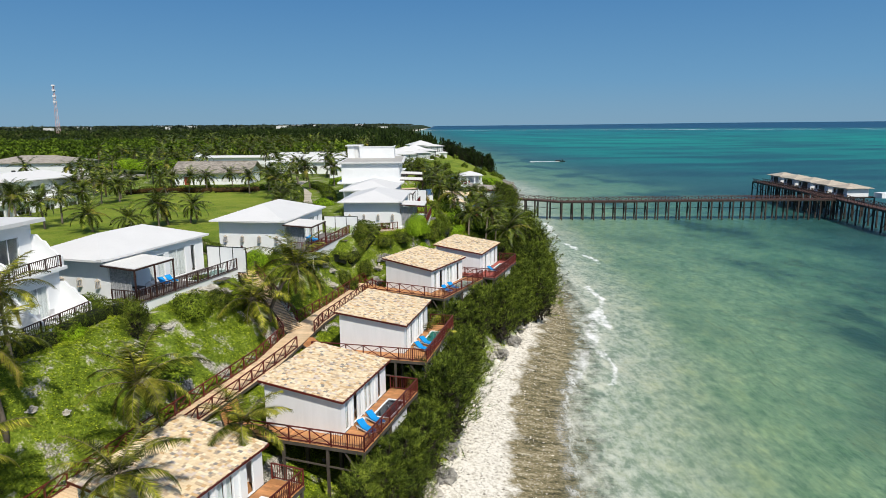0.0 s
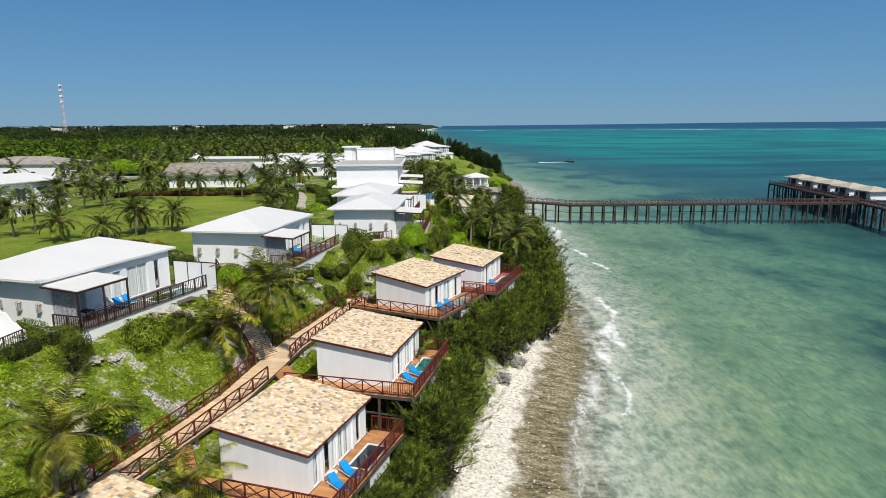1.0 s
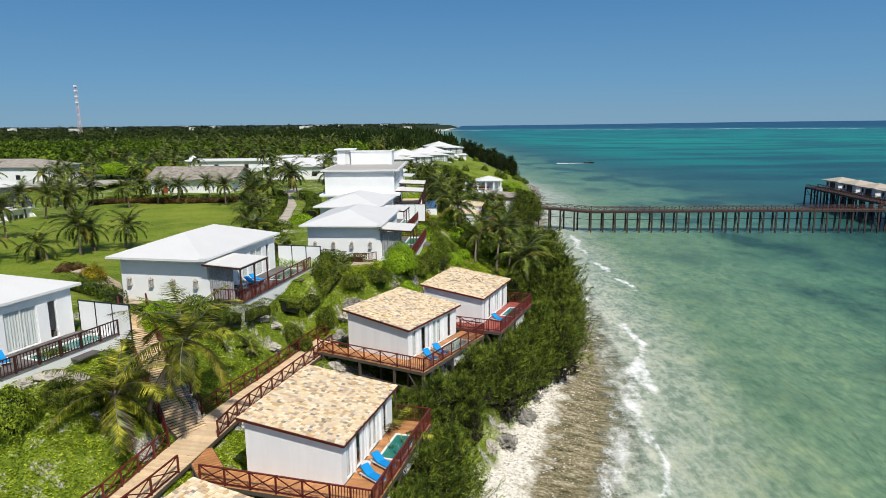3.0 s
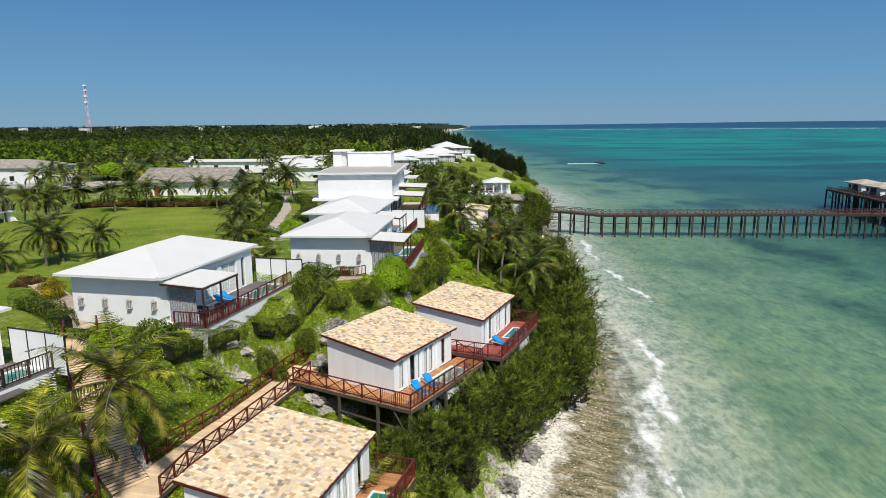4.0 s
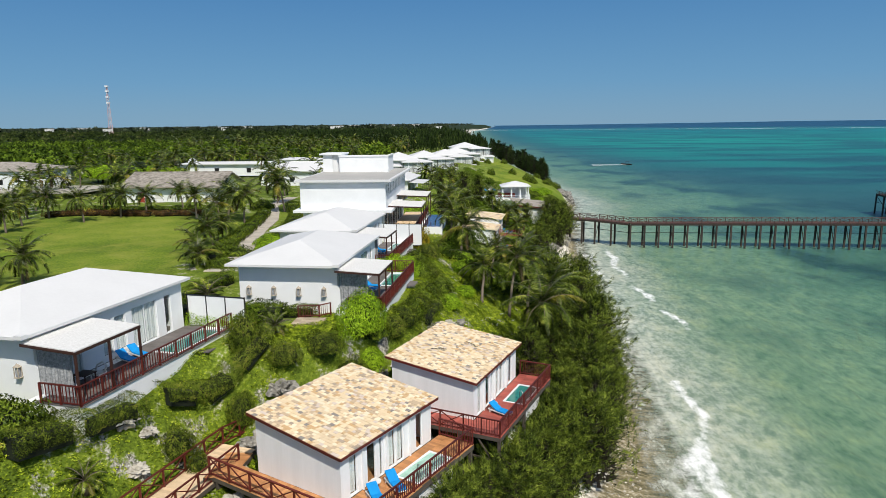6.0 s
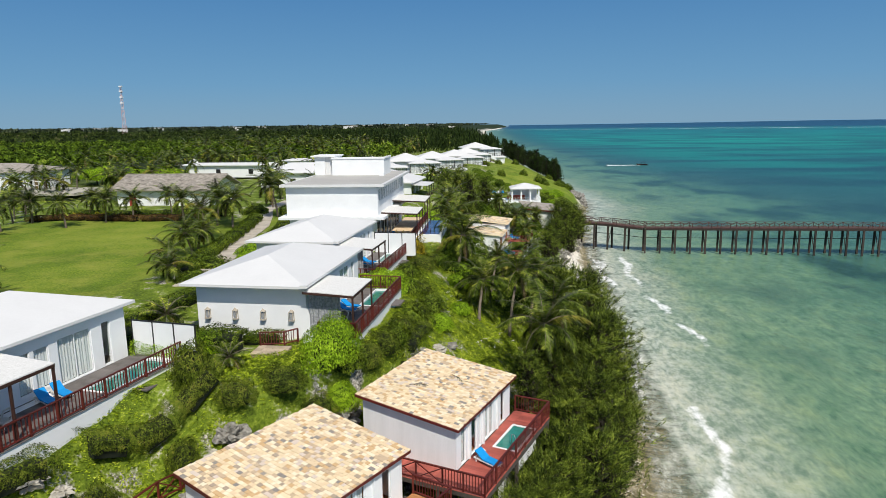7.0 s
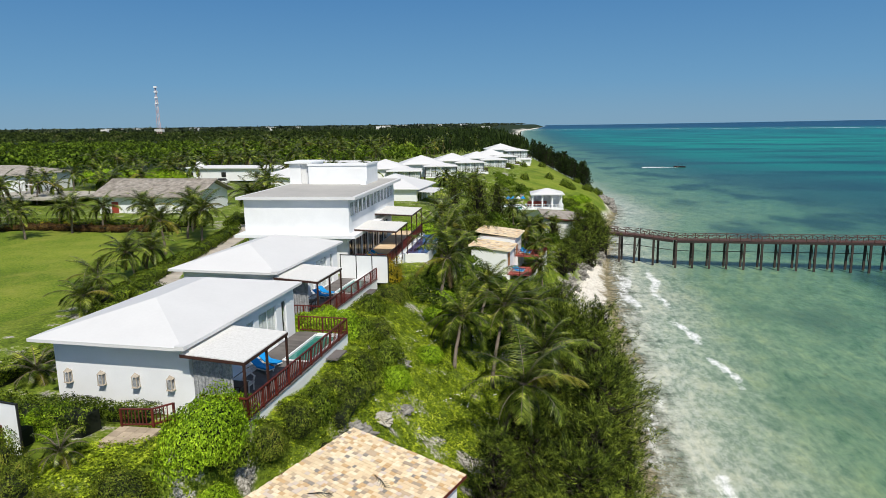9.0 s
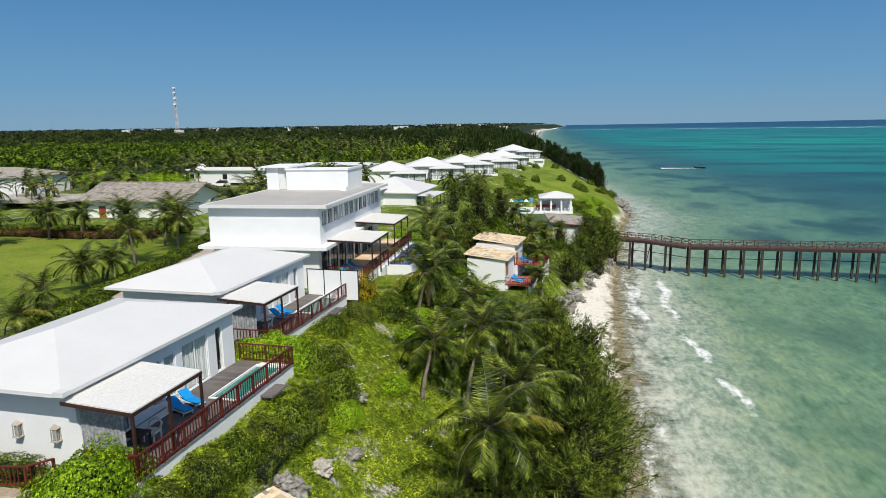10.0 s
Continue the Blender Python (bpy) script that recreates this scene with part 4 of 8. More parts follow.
    for xx in (front_from + 0.5, 2.4, VW - 0.6, xd - 0.1):
        for yy in (yd + 0.1, 3.2, yb - 0.2):
            if xx < VW - 1 and yy > 0:
                continue
            w = base @ Vector((xx, yy, 0))
            drop = max(0.5, w.z - gz(w.x, w.y) + 0.4)
            bar("stilt", (xx, yy, -drop), (xx, yy, -0.25), 0.16, 0.16, STILT, d)
            if drop > 2 and xx > VW:
                bar("brace", (xx, yy, -min(drop, 2.2)), (xx - 1.3, yy, -0.3), 0.07, 0.09, STILT, d)
    bar("cross_beam", (2.4, yd + 0.1, -1.3), (xd - 0.1, yd + 0.1, -1.5), 0.08, 0.1, STILT, d)
    # white skirt below the villa floor
    for yy in np.arange(1.4, VL - 0.3, 1.6):
        part("white_post", Mesher().box(VW + 0.9, VW + 1.1, yy, yy + 0.35, -2.6, -0.3), WHITE, d, "white-painted post below the deck")
    part("skirt", Mesher().box(VW + 0.98, VW + 1.06, pool[2], pool[3], -2.4, -1.21), WHITE, d, "white panel below the pool")
    wsl = part("floor_slab", Mesher().box(x0, x1, y0, y1, -0.35, -0.004), STILT, v)
    for xx in (0.6, 3.0, 5.5):
        for yy in (0.8, 4.0, 7.2):
            w = base @ Vector((xx, yy, 0))
            bar("stilt", (xx, yy, -max(0.6, w.z - gz(w.x, w.y) + 0.4)), (xx, yy, -0.35), 0.22, 0.22, STILT, v)
    P = [tuple(base @ Vector(q)) for q in ((xd - 0.05, yd + 0.05, 0), (xd - 0.05, yb - 0.05, 0), (x1 + 0.1, yb - 0.05, 0))]
    railing("deck_railing", P, "dark red timber railing with close uprights round a deck", REDWOOD)
    Q = [tuple(base @ Vector(q)) for q in ((xd - 0.05, yd + 0.05, 0), (xd - 2.3, yd + 0.05, 0))]
    railing("deck_railing", Q, "dark red timber railing with close uprights round a deck", REDWOOD)
    R = [tuple(base @ Vector(q)) for q in ((xd - 2.3, yd + 0.05, 0), (front_from, yd + 0.05, 0))]
    railing("walkway_railing", R, "dark red timber railing with crossed braces", REDWOOD, "cross")
    for lx, ly, turn in loungers:
        lounger(base @ pose(lx, ly, 0.0, 0, 0, turn) @ Matrix.Scale(0.9, 4))
    side = thing("side_table", base @ pose(VW + 0.25, 2.15, 0), "small round cream deck table", "table", "deck tables")
    part("tabletop", Mesher().tube([(0, 0, 0.40), (0, 0, 0.45)], [0.27, 0.27], 14), CANVAS, side)
    part("leg", Mesher().tube([(0, 0, 0), (0, 0, 0.40)], [0.12, 0.05], 8), CANVAS, side)
    return v


BASELOUNGE = [(VW + 0.95, 1.35, 62), (VW + 0.98, 2.75, 62)]
stone_villa(*STONE_VILLAS[0], DECK, POOLPALE, [(VW + 0.85, 1.1, 62)], "white villa with a mottled sandstone-tiled roof on stilts")
stone_villa(*STONE_VILLAS[1], DECK, POOLDARK, BASELOUNGE, "white villa with a mottled sandstone-tiled roof and dark pool")
stone_villa(*STONE_VILLAS[2], DECK, POOLTEAL, BASELOUNGE, "white villa with a sandstone-tiled roof beside the boardwalk")
stone_villa(*STONE_VILLAS[3], DECK, POOLPALE, BASELOUNGE, "white villa with a sandstone-tiled roof at the boardwalk's end", singles=200)
stone_villa(*STONE_VILLAS[4], REDDECK, POOLTEAL, [(VW + 0.85, 1.75, 72)], "white villa with a sandstone-tiled roof and red deck", singles=200)

for u_, w_, a_ in ((2.2, 3.0, 40.0), (3.6, 5.2, -25.0)):
    vx_, vy_, hd_, fl_ = STONE_VILLAS[4]
    m_ = turned(vx_, vy_, fl_, hd_) @ pose(u_, w_, 2.5 + 0.8 * (1 - u_ / VW) + 0.05, 0, math.degrees(math.atan2(0.8, VW)), a_)
    t_ = thing("fallen_frond", m_, "dry brown palm frond fallen on a stone roof", "frond", "fallen fronds")
    part("stem", Mesher().tube([(-0.5, 0, 0.02), (0, 0.05, 0.05), (0.5, 0, 0.02)], [0.02, 0.018, 0.008], 5), TWIG_AND_SHADE, t_)
    for k_ in range(10):
        x_, sg_ = -0.3 + k_ * 0.08, 1 if k_ % 2 else -1
        part("leaflet", Mesher().slab([(x_, 0.0, 0.05), (x_ + 0.04, 0.0, 0.05), (x_ + 0.22, sg_ * 0.2, 0.03)], 0.008), TWIG_AND_SHADE, t_)

# ---- boardwalk ----

def offset_line(pts, d):
    out = []
    for i, p in enumerate(pts):
        a = Vector(pts[min(i + 1, len(pts) - 1)]) - Vector(pts[max(i - 1, 0)])
        a.z = 0
        a.normalize()
        out.append((p[0] + a.y * d, p[1] - a.x * d, p[2]))
    return out


def plank_walk(name, pts, half, label, material=PALEDECK, step=0.22):
    t = thing(name, Matrix.Translation(pts[0]), label, "boardwalk")
    o = Vector(pts[0])
    L, R = offset_line(pts, -half), offset_line(pts, half)
    for i in range(len(pts) - 1):
        n = max(1, round((Vector(pts[i + 1]) - Vector(pts[i])).length / step))
        for k in range(n):
            f = (k + 0.5) / n
            bar("plank", Vector(L[i]).lerp(Vector(L[i + 1]), f) - o, Vector(R[i]).lerp(Vector(R[i + 1]), f) - o, step - 0.012, 0.04, material, t)
        for line in (L, R):
            bar("stringer", Vector(line[i]) - o - Vector((0, 0, 0.13)), Vector(line[i + 1]) - o - Vector((0, 0, 0.13)), 0.1, 0.2, STILT, t)
            m = Vector(line[i])
            g = gz(m.x, m.y)
            if m.z - g > 0.3:
                bar("stilt", Vector((m.x, m.y, g - 0.3)) - o, m - o - Vector((0, 0, 0.2)), 0.16, 0.16, STILT, t)
    return t


plank_walk("boardwalk", WALKWAY, 1.1, "sun-bleached plank boardwalk climbing along the bluff")
plank_walk("boardwalk_branch", BRANCH, 0.95, "plank steps branching inland from the boardwalk")
left_line, right_line = offset_line(WALKWAY, -1.0), offset_line(WALKWAY, 1.0)
CROSSED = "dark red boardwalk railing with crossed braces"
for pts_ in (left_line[:5] + [(-13.6, 53.6, 8.95)], [(-13.3, 57.6, 9.05)] + left_line[7:] + [(-8.2, 74.2, 9.15)], right_line[1:4] + [(-12.4, 49.0, 8.7), (-11.9, 51.0, 8.8)],
             [(-11.2, 54.8, 8.95), right_line[6], right_line[7], (-7.7, 70.4, 9.1)], [(-13.6, 53.6, 8.95)] + offset_line(BRANCH, -0.95)[1:], [(-13.3, 57.6, 9.05)] + offset_line(BRANCH, 0.95)[2:]):
    railing("boardwalk_railing", pts_, CROSSED, REDWOOD, "cross", group="boardwalk railings")
# short spurs from the boardwalk to the villas
for a_, b_ in (((-11.7, 53.2, 8.9), (-10.0, 51.0, 8.5)), ((-8.0, 71.3, 9.1), (-7.9, 68.2, 9.4)), ((-15.0, 42.4, 8.0), (-13.4, 39.6, 7.15))):
    plank_walk("boardwalk_spur", [a_, ((a_[0] + b_[0]) / 2, (a_[1] + b_[1]) / 2, (a_[2] + b_[2]) / 2), b_], 0.7, "short plank spur from the boardwalk to a villa", DECK)


# ---- white hip-roofed villas on the plateau ----
def hip_roof(x0, x1, y0, y1, z, rise, thick=0.16):
    """A hip roof with a flat fascia; the ridge runs along the longer side."""
    w, d = x1 - x0, y1 - y0
    h = min(w, d) / 2
    if d >= w:
        r0, r1 = ((x0 + x1) / 2, y0 + h, z + rise), ((x0 + x1) / 2, y1 - h, z + rise)
        top = [(0, 1, 8), (1, 2, 9, 8), (2, 3, 9), (3, 0, 8, 9)]
    else:
        r0, r1 = (x0 + h, (y0 + y1) / 2, z + rise), (x1 - h, (y0 + y1) / 2, z + rise)
        top = [(0, 1, 9, 8), (1, 2, 9), (2, 3, 8, 9), (3, 0, 8)]
    vs = [(x0, y0, z), (x1, y0, z), (x1, y1, z), (x0, y1, z), (x0, y0, z - thick), (x1, y0, z - thick), (x1, y1, z - thick), (x0, y1, z - thick), r0, r1]
    fs = top + [(0, 4, 5, 1), (1, 5, 6, 2), (2, 6, 7, 3), (3, 7, 4, 0), (7, 6, 5, 4)]
    return Mesher().add(vs, fs)


LAMP = {}


def lantern(m):
    if LAMP:
        return copy_thing(LAMP["one"], m)
    t = thing("wall_lantern", m, "white house-shaped lantern fixed to a white wall", "lantern", "wall lanterns")
    for x in (-0.13, 0.13):
        for y in (-0.24, -0.02):
            bar("post", (x, y, 0), (x * 0.85, y, 0.52), 0.035, 0.035, PALESHINGLE, t)
    part("base_plate", Mesher().box(-0.17, 0.17, -0.28, 0.0, -0.03, 0.0), PALESHINGLE, t)
    part("roof", Mesher().add([(-0.16, -0.27, 0.52), (0.16, -0.27, 0.52), (0.16, 0.0, 0.52), (-0.16, 0.0, 0.52), (0, -0.14, 0.72)], [(0, 1, 4), (1, 2, 4), (2, 3, 4), (3, 0, 4), (3, 2, 1, 0)]), PALESHINGLE, t)
    part("glass", Mesher().box(-0.085, 0.085, -0.20, -0.06, 0.01, 0.46), LACE, t, "grey glass panes")
    LAMP["one"] = t
    return t


def pergola(base, x0, x1, y0, y1, floor, z, label="dark timber pergola with a weathered white canvas top", corner=True):
    t = thing("pergola", base, label, "pergola", "deck pergolas")
    part("canopy", Mesher().slab([(x0, y0, z), (x1, y0, z - 0.18), (x1, y1, z - 0.18), (x0, y1, z)], 0.05), CANVAS, t, "weathered white canvas sheet")
    for p, q in (((x0, y0, z - 0.12), (x1, y0, z - 0.30)), ((x1, y0, z - 0.30), (x1, y1, z - 0.30)), ((x1, y1, z - 0.30), (x0, y1, z - 0.12)), ((x0, y1, z - 0.12), (x0, y0, z - 0.12))):
        bar("beam", p, q, 0.08, 0.14, DARKWOOD, t)
    for yy in (y0 + 0.05, (y0 + y1) / 2, y1 - 0.05):
        bar("post", (x1 - 0.05, yy, floor), (x1 - 0.05, yy, z - 0.3), 0.10, 0.10, DARKWOOD, t)
        bar("rafter", (x0, yy, z - 0.1), (x1, yy, z - 0.28), 0.06, 0.08, DARKWOOD, t)
    return t


def white_villa(x, y, heading, width, length, eave, label, screen=True, pool_water=POOLTEAL, rail=REDWOOD, detail=True, rise=1.35, deck=3.34):
    """x, y: the roof's corner nearest the sea and the front. Local y runs along the villa, x to the sea."""
    h = 3.2
    base = turned(x, y, eave - h, heading)
    v = thing("white_villa", base, label, "villa", "white hip-roofed villas")
    x0, x1, y0, y1, th = -width + 0.6, -0.34, 0.9, length - 0.6, 0.22
    part("roof", hip_roof(-width, 0, 0, length, h, rise), ROOFWHITE, v, "low white-coated hip roof")
    wh = h - 0.17
    part("front_wall", Mesher().box(x0, x1, y0, y0 + th, -1.2, wh), WHITE, v)
    part("back_wall", Mesher().box(x0, x1, y1 - th, y1, -1.2, wh), WHITE, v)
    part("rear_wall", Mesher().box(x0, x0 + th, y0 + th, y1 - th, -1.2, wh), WHITE, v)
    L = y1 - y0 - 2 * th
    k = L / 10.66
    holes = [(0.3 * k, 1.4 * k, 0.02, 2.3), (1.5 * k, 2.6 * k, 0.02, 2.3), (4.1 * k, 4.85 * k, 0.3, 2.4), (5.05 * k, 5.9 * k, 0.3, 2.4), (6.4 * k, 8.5 * k, 0.05, 2.5), (9.2 * k, 9.8 * k, 0.05, 2.5)]
    sw = part("sea_wall", pierced(L, wh, th, holes), WHITE, v, m=Matrix.Translation((x1, y0 + th, 0)))
    cur = [LACE, CURTAIN, CURTAIN, CURTAIN, CURTAIN, None]
    for (a, b, c, d), cu in zip(holes, cur):
        opening(sw, 0, a, b, c, d, th, cu, 2 if b - a > 1 else 1, True)
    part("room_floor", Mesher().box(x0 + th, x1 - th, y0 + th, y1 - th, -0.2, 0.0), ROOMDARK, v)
    part("gutter_box", Mesher().box(-0.35, 0.12, -0.06, 0.3, h - 0.1, h + 0.10), ROOFWHITE, v)
    part("buttress", Mesher().add([(x1 + 0.003, y0, 0), (x1 + 0.6, y0, 0), (x1 + 0.003, y0, 1.7), (x1 + 0.003, y0 + 0.25, 0), (x1 + 0.6, y0 + 0.25, 0), (x1 + 0.003, y0 + 0.25, 1.7)],
                                    [(0, 1, 2), (5, 4, 3), (1, 4, 5, 2), (0, 3, 4, 1), (0, 2, 5, 3)]), WHITE, v)
    # terrace
    xd, ye = x1 + deck, length - 0.2
    d = thing("villa_terrace", base, "grey-decked villa terrace on a white retaining wall", "terrace", "villa terraces")
    pool = (xd - 1.95, xd - 0.3, length * 0.58, length - 0.7)
    for q in ((x1 + 0.01, xd, 0.1, pool[2], -2.2, -0.04), (x1 + 0.01, pool[0], pool[2], ye, -2.2, -0.04), (pool[0], xd, pool[2], ye, -2.2, -0.55)):
        part("retaining_wall", Mesher().box(*q), WHITE, d, "white rendered base")
    for q in ((pool[0], pool[0] + 0.09, pool[2], pool[3], -0.55, 0.05), (pool[1] - 0.09, pool[1], pool[2], pool[3], -0.55, 0.05),
              (pool[0] + 0.09, pool[1] - 0.09, pool[2], pool[2] + 0.09, -0.55, 0.05), (pool[0] + 0.09, pool[1] - 0.09, pool[3] - 0.09, pool[3], -0.55, 0.05)):
        part("pool_rim", Mesher().box(*q), WHITE, d)
    for q in ((pool[1], xd, pool[2], ye, -0.55, -0.04), (pool[0], pool[1], pool[3], ye, -0.55, -0.04)):
        part("pool_ledge", Mesher().box(*q), WHITE, d)
    part("pool_water", Mesher().box(pool[0] + 0.09, pool[1] - 0.09, pool[2] + 0.09, pool[3] - 0.09, -0.3, -0.07), pool_water, d)
    boards(d, x1 + 0.62, xd + 0.06, 0.05, pool[2] - 0.01, 0, GREYDECK, "x", 0.3)
    boards(d, x1 + 0.02, pool[0] - 0.01, pool[2], ye, 0, GREYDECK, "x", 0.3)
    boards(d, pool[1] + 0.01, xd + 0.06, pool[2], ye, 0, GREYDECK, "y", 0.3)
    part("ledge", Mesher().box(xd + 0.07, xd + 0.75, length - 4.0, length - 2.4, -0.36, -0.28), GREYDECK, d, "grey ledge outside the railing")
    P = [tuple(base @ Vector(q)) for q in ((xd - 0.02, 0.1, 0), (xd - 0.02, ye - 0.05, 0))]
    if not screen:
        P.append(tuple(base @ Vector((x1 + 0.1, ye - 0.05, 0))))
    railing("terrace_railing", P, "dark red-brown timber terrace railing", rail, gap=0.2, group="terrace railings")
    railing("terrace_railing", [tuple(base @ Vector(q)) for q in ((xd - 0.02, 0.1, 0), (x1 + 1.0, 0.1, 0))], "dark red-brown timber terrace railing", rail, gap=0.2, group="terrace railings")
    if screen:
        s = thing("privacy_screen", base, "white privacy screen panels in a thin dark frame", "screen", "privacy screens")
        xs = [x1 + 0.1 + (xd - x1 + 0.9) * i / 3 for i in range(4)]
        for a, b in zip(xs, xs[1:]):
            part("panel", Mesher().box(a + 0.04, b - 0.04, ye + 0.0, ye + 0.03, -0.3, 2.0), WHITE, s)
        for a in xs:
            bar("post", (a, ye + 0.015, -0.5), (a, ye + 0.015, 2.08), 0.07, 0.07, BLACK, s)
        bar("top_rail", (xs[0], ye + 0.015, 2.04), (xs[-1], ye + 0.015, 2.04), 0.07, 0.06, BLACK, s)
        bar("bottom_rail", (xs[0], ye + 0.015, -0.33), (xs[-1], ye + 0.015, -0.33), 0.07, 0.06, BLACK, s)
    pergola(base, x1 + 0.1, xd - 0.1, 0.15, 4.5, 0, h - 0.3)
    part("drape", curtain_shape(0, 0, 2.0, 0.05, 2.5, 2.0), LACE, v, "patterned drape beside the pergola", m=Matrix.Translation((x1 + 0.2, 0.9, 0)) @ Matrix.Rotation(radians(-90), 4, "Z"))
    for i, yy in enumerate((5.3, 6.2)):
        lounger(base @ pose(x1 + 1.0, yy + 0.5, 0.0, 0, 0, 70) @ Matrix.Scale(0.85, 4), label="bright blue sun lounger on a grey terrace")
    tb = thing("terrace_table", base @ pose(x1 + 1.6, 2.2, 0), "small dark terrace table with two chairs beside it", "table", "terrace tables")
    part("tabletop", Mesher().box(-0.4, 0.4, -0.4, 0.4, 0.70, 0.74), DARKWOOD, tb)
    for a in (-0.34, 0.34):
        for b in (-0.34, 0.34):
            bar("leg", (a, b, 0), (a, b, 0.7), 0.05, 0.05, DARKWOOD, tb)
    for yy in (1.3, 3.1):
        ch = thing("wicker_chair", base @ pose(x1 + 1.6, yy, 0), "pale wicker terrace chair with a curved back", "chair", "terrace chairs")
        part("seat", Mesher().box(-0.28, 0.28, -0.28, 0.28, 0.36, 0.44), CURTAIN, ch)
        sgn = -1 if yy < 2 else 1
        part("backrest", Mesher().tube([(-0.28, sgn * 0.1, 0.44), (-0.3, sgn * 0.28, 0.7), (0, sgn * 0.34, 0.88), (0.3, sgn * 0.28, 0.7), (0.28, sgn * 0.1, 0.44)], [0.05] * 5, 6), CURTAIN, ch, smooth=True)
        for a in (-0.24, 0.24):
            for b in (-0.24, 0.24):
                bar("leg", (a, b, 0), (a, b, 0.36), 0.05, 0.05, CURTAIN, ch)
    if detail:
        for i in range(4):
            lantern(base @ pose(x0 + 0.75 + i * (x1 - x0 - 1.7) / 3, y0 - 0.005, 0.85))
    return v


white_villa(-25.7, 47.9, 17.0, 8.0, 13.1, 16.9, "long low white villa with a hip roof on the lawn's edge", rail=DARKWOOD)
white_villa(-16.3, 66.75, 9.6, 8.4, 12.9, 17.05, "long low white villa with a hip roof above the boardwalk")
white_villa(-5.05, 82.4, 2.4, 8.2, 12.85, 17.2, "long low white villa with a hip roof and teal pool", screen=False, rise=1.1)
white_villa(-7.2, 97.4, 2.8, 8.2, 12.5, 17.2, "long low white villa with a hip roof below the tall block", rise=1.2)


def simple_villa(x, y, heading, width, length, eave, rise, label, terrace=True, group="distant white villas"):
    """A white villa farther off: roof, walls with glazed openings, a small terrace roof."""
    h = 3.1
    base = turned(x, y, eave - h, heading)
    v = thing("white_villa", base, label, "villa", group)
    part("roof", hip_roof(-width, 0, 0, length, h, rise), ROOFWHITE, v)
    x0, x1, y0, y1, th = -width + 0.7, -0.7, 0.7, length - 0.7, 0.25
    wh = h - 0.17
    for nm, b in (("front_wall", (x0, x1, y0, y0 + th)), ("back_wall", (x0, x1, y1 - th, y1)), ("rear_wall", (x0, x0 + th, y0 + th, y1 - th))):
        part(nm, Mesher().box(*b, -2.0, wh), WHITE, v)
    L = y1 - y0 - 2 * th
    holes = [(L * 0.06, L * 0.3, 0.1, 2.3), (L * 0.38, L * 0.6, 0.1, 2.3), (L * 0.7, L * 0.92, 0.1, 2.3)]
    sw = part("sea_wall", pierced(L, wh, th, holes), WHITE, v, m=Matrix.Translation((x1, y0 + th, 0)))
    for i, (a, b, c, d) in enumerate(holes):
        opening(sw, 0, a, b, c, d, th, CURTAIN if i == 1 else None, 2)
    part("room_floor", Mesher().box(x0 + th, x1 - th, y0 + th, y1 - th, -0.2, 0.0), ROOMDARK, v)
    part("terrace_base", Mesher().box(x1 + 0.01, x1 + 3.4, 0.3, length - 0.6, -2.5, 0.0), WHITE, v)
    if terrace:
        part("terrace_roof", Mesher().slab([(x1 + 0.05, 0.3, 2.65), (x1 + 3.3, 0.3, 2.5), (x1 + 3.3, length * 0.62, 2.5), (x1 + 0.05, length * 0.62, 2.65)], 0.1), ROOFWHITE, v)
        for yy in np.linspace(0.4, length * 0.6, 4):
            bar("post", (x1 + 3.2, yy, 0), (x1 + 3.2, yy, 2.42), 0.12, 0.12, BLACK, v)
    railing("terrace_railing", [tuple(base @ Vector(q)) for q in ((x1 + 3.3, 0.4, 0), (x1 + 3.3, length - 0.7, 0))], "dark timber railing of a distant terrace", DARKWOOD, gap=1.0, group="distant railings")
    return v


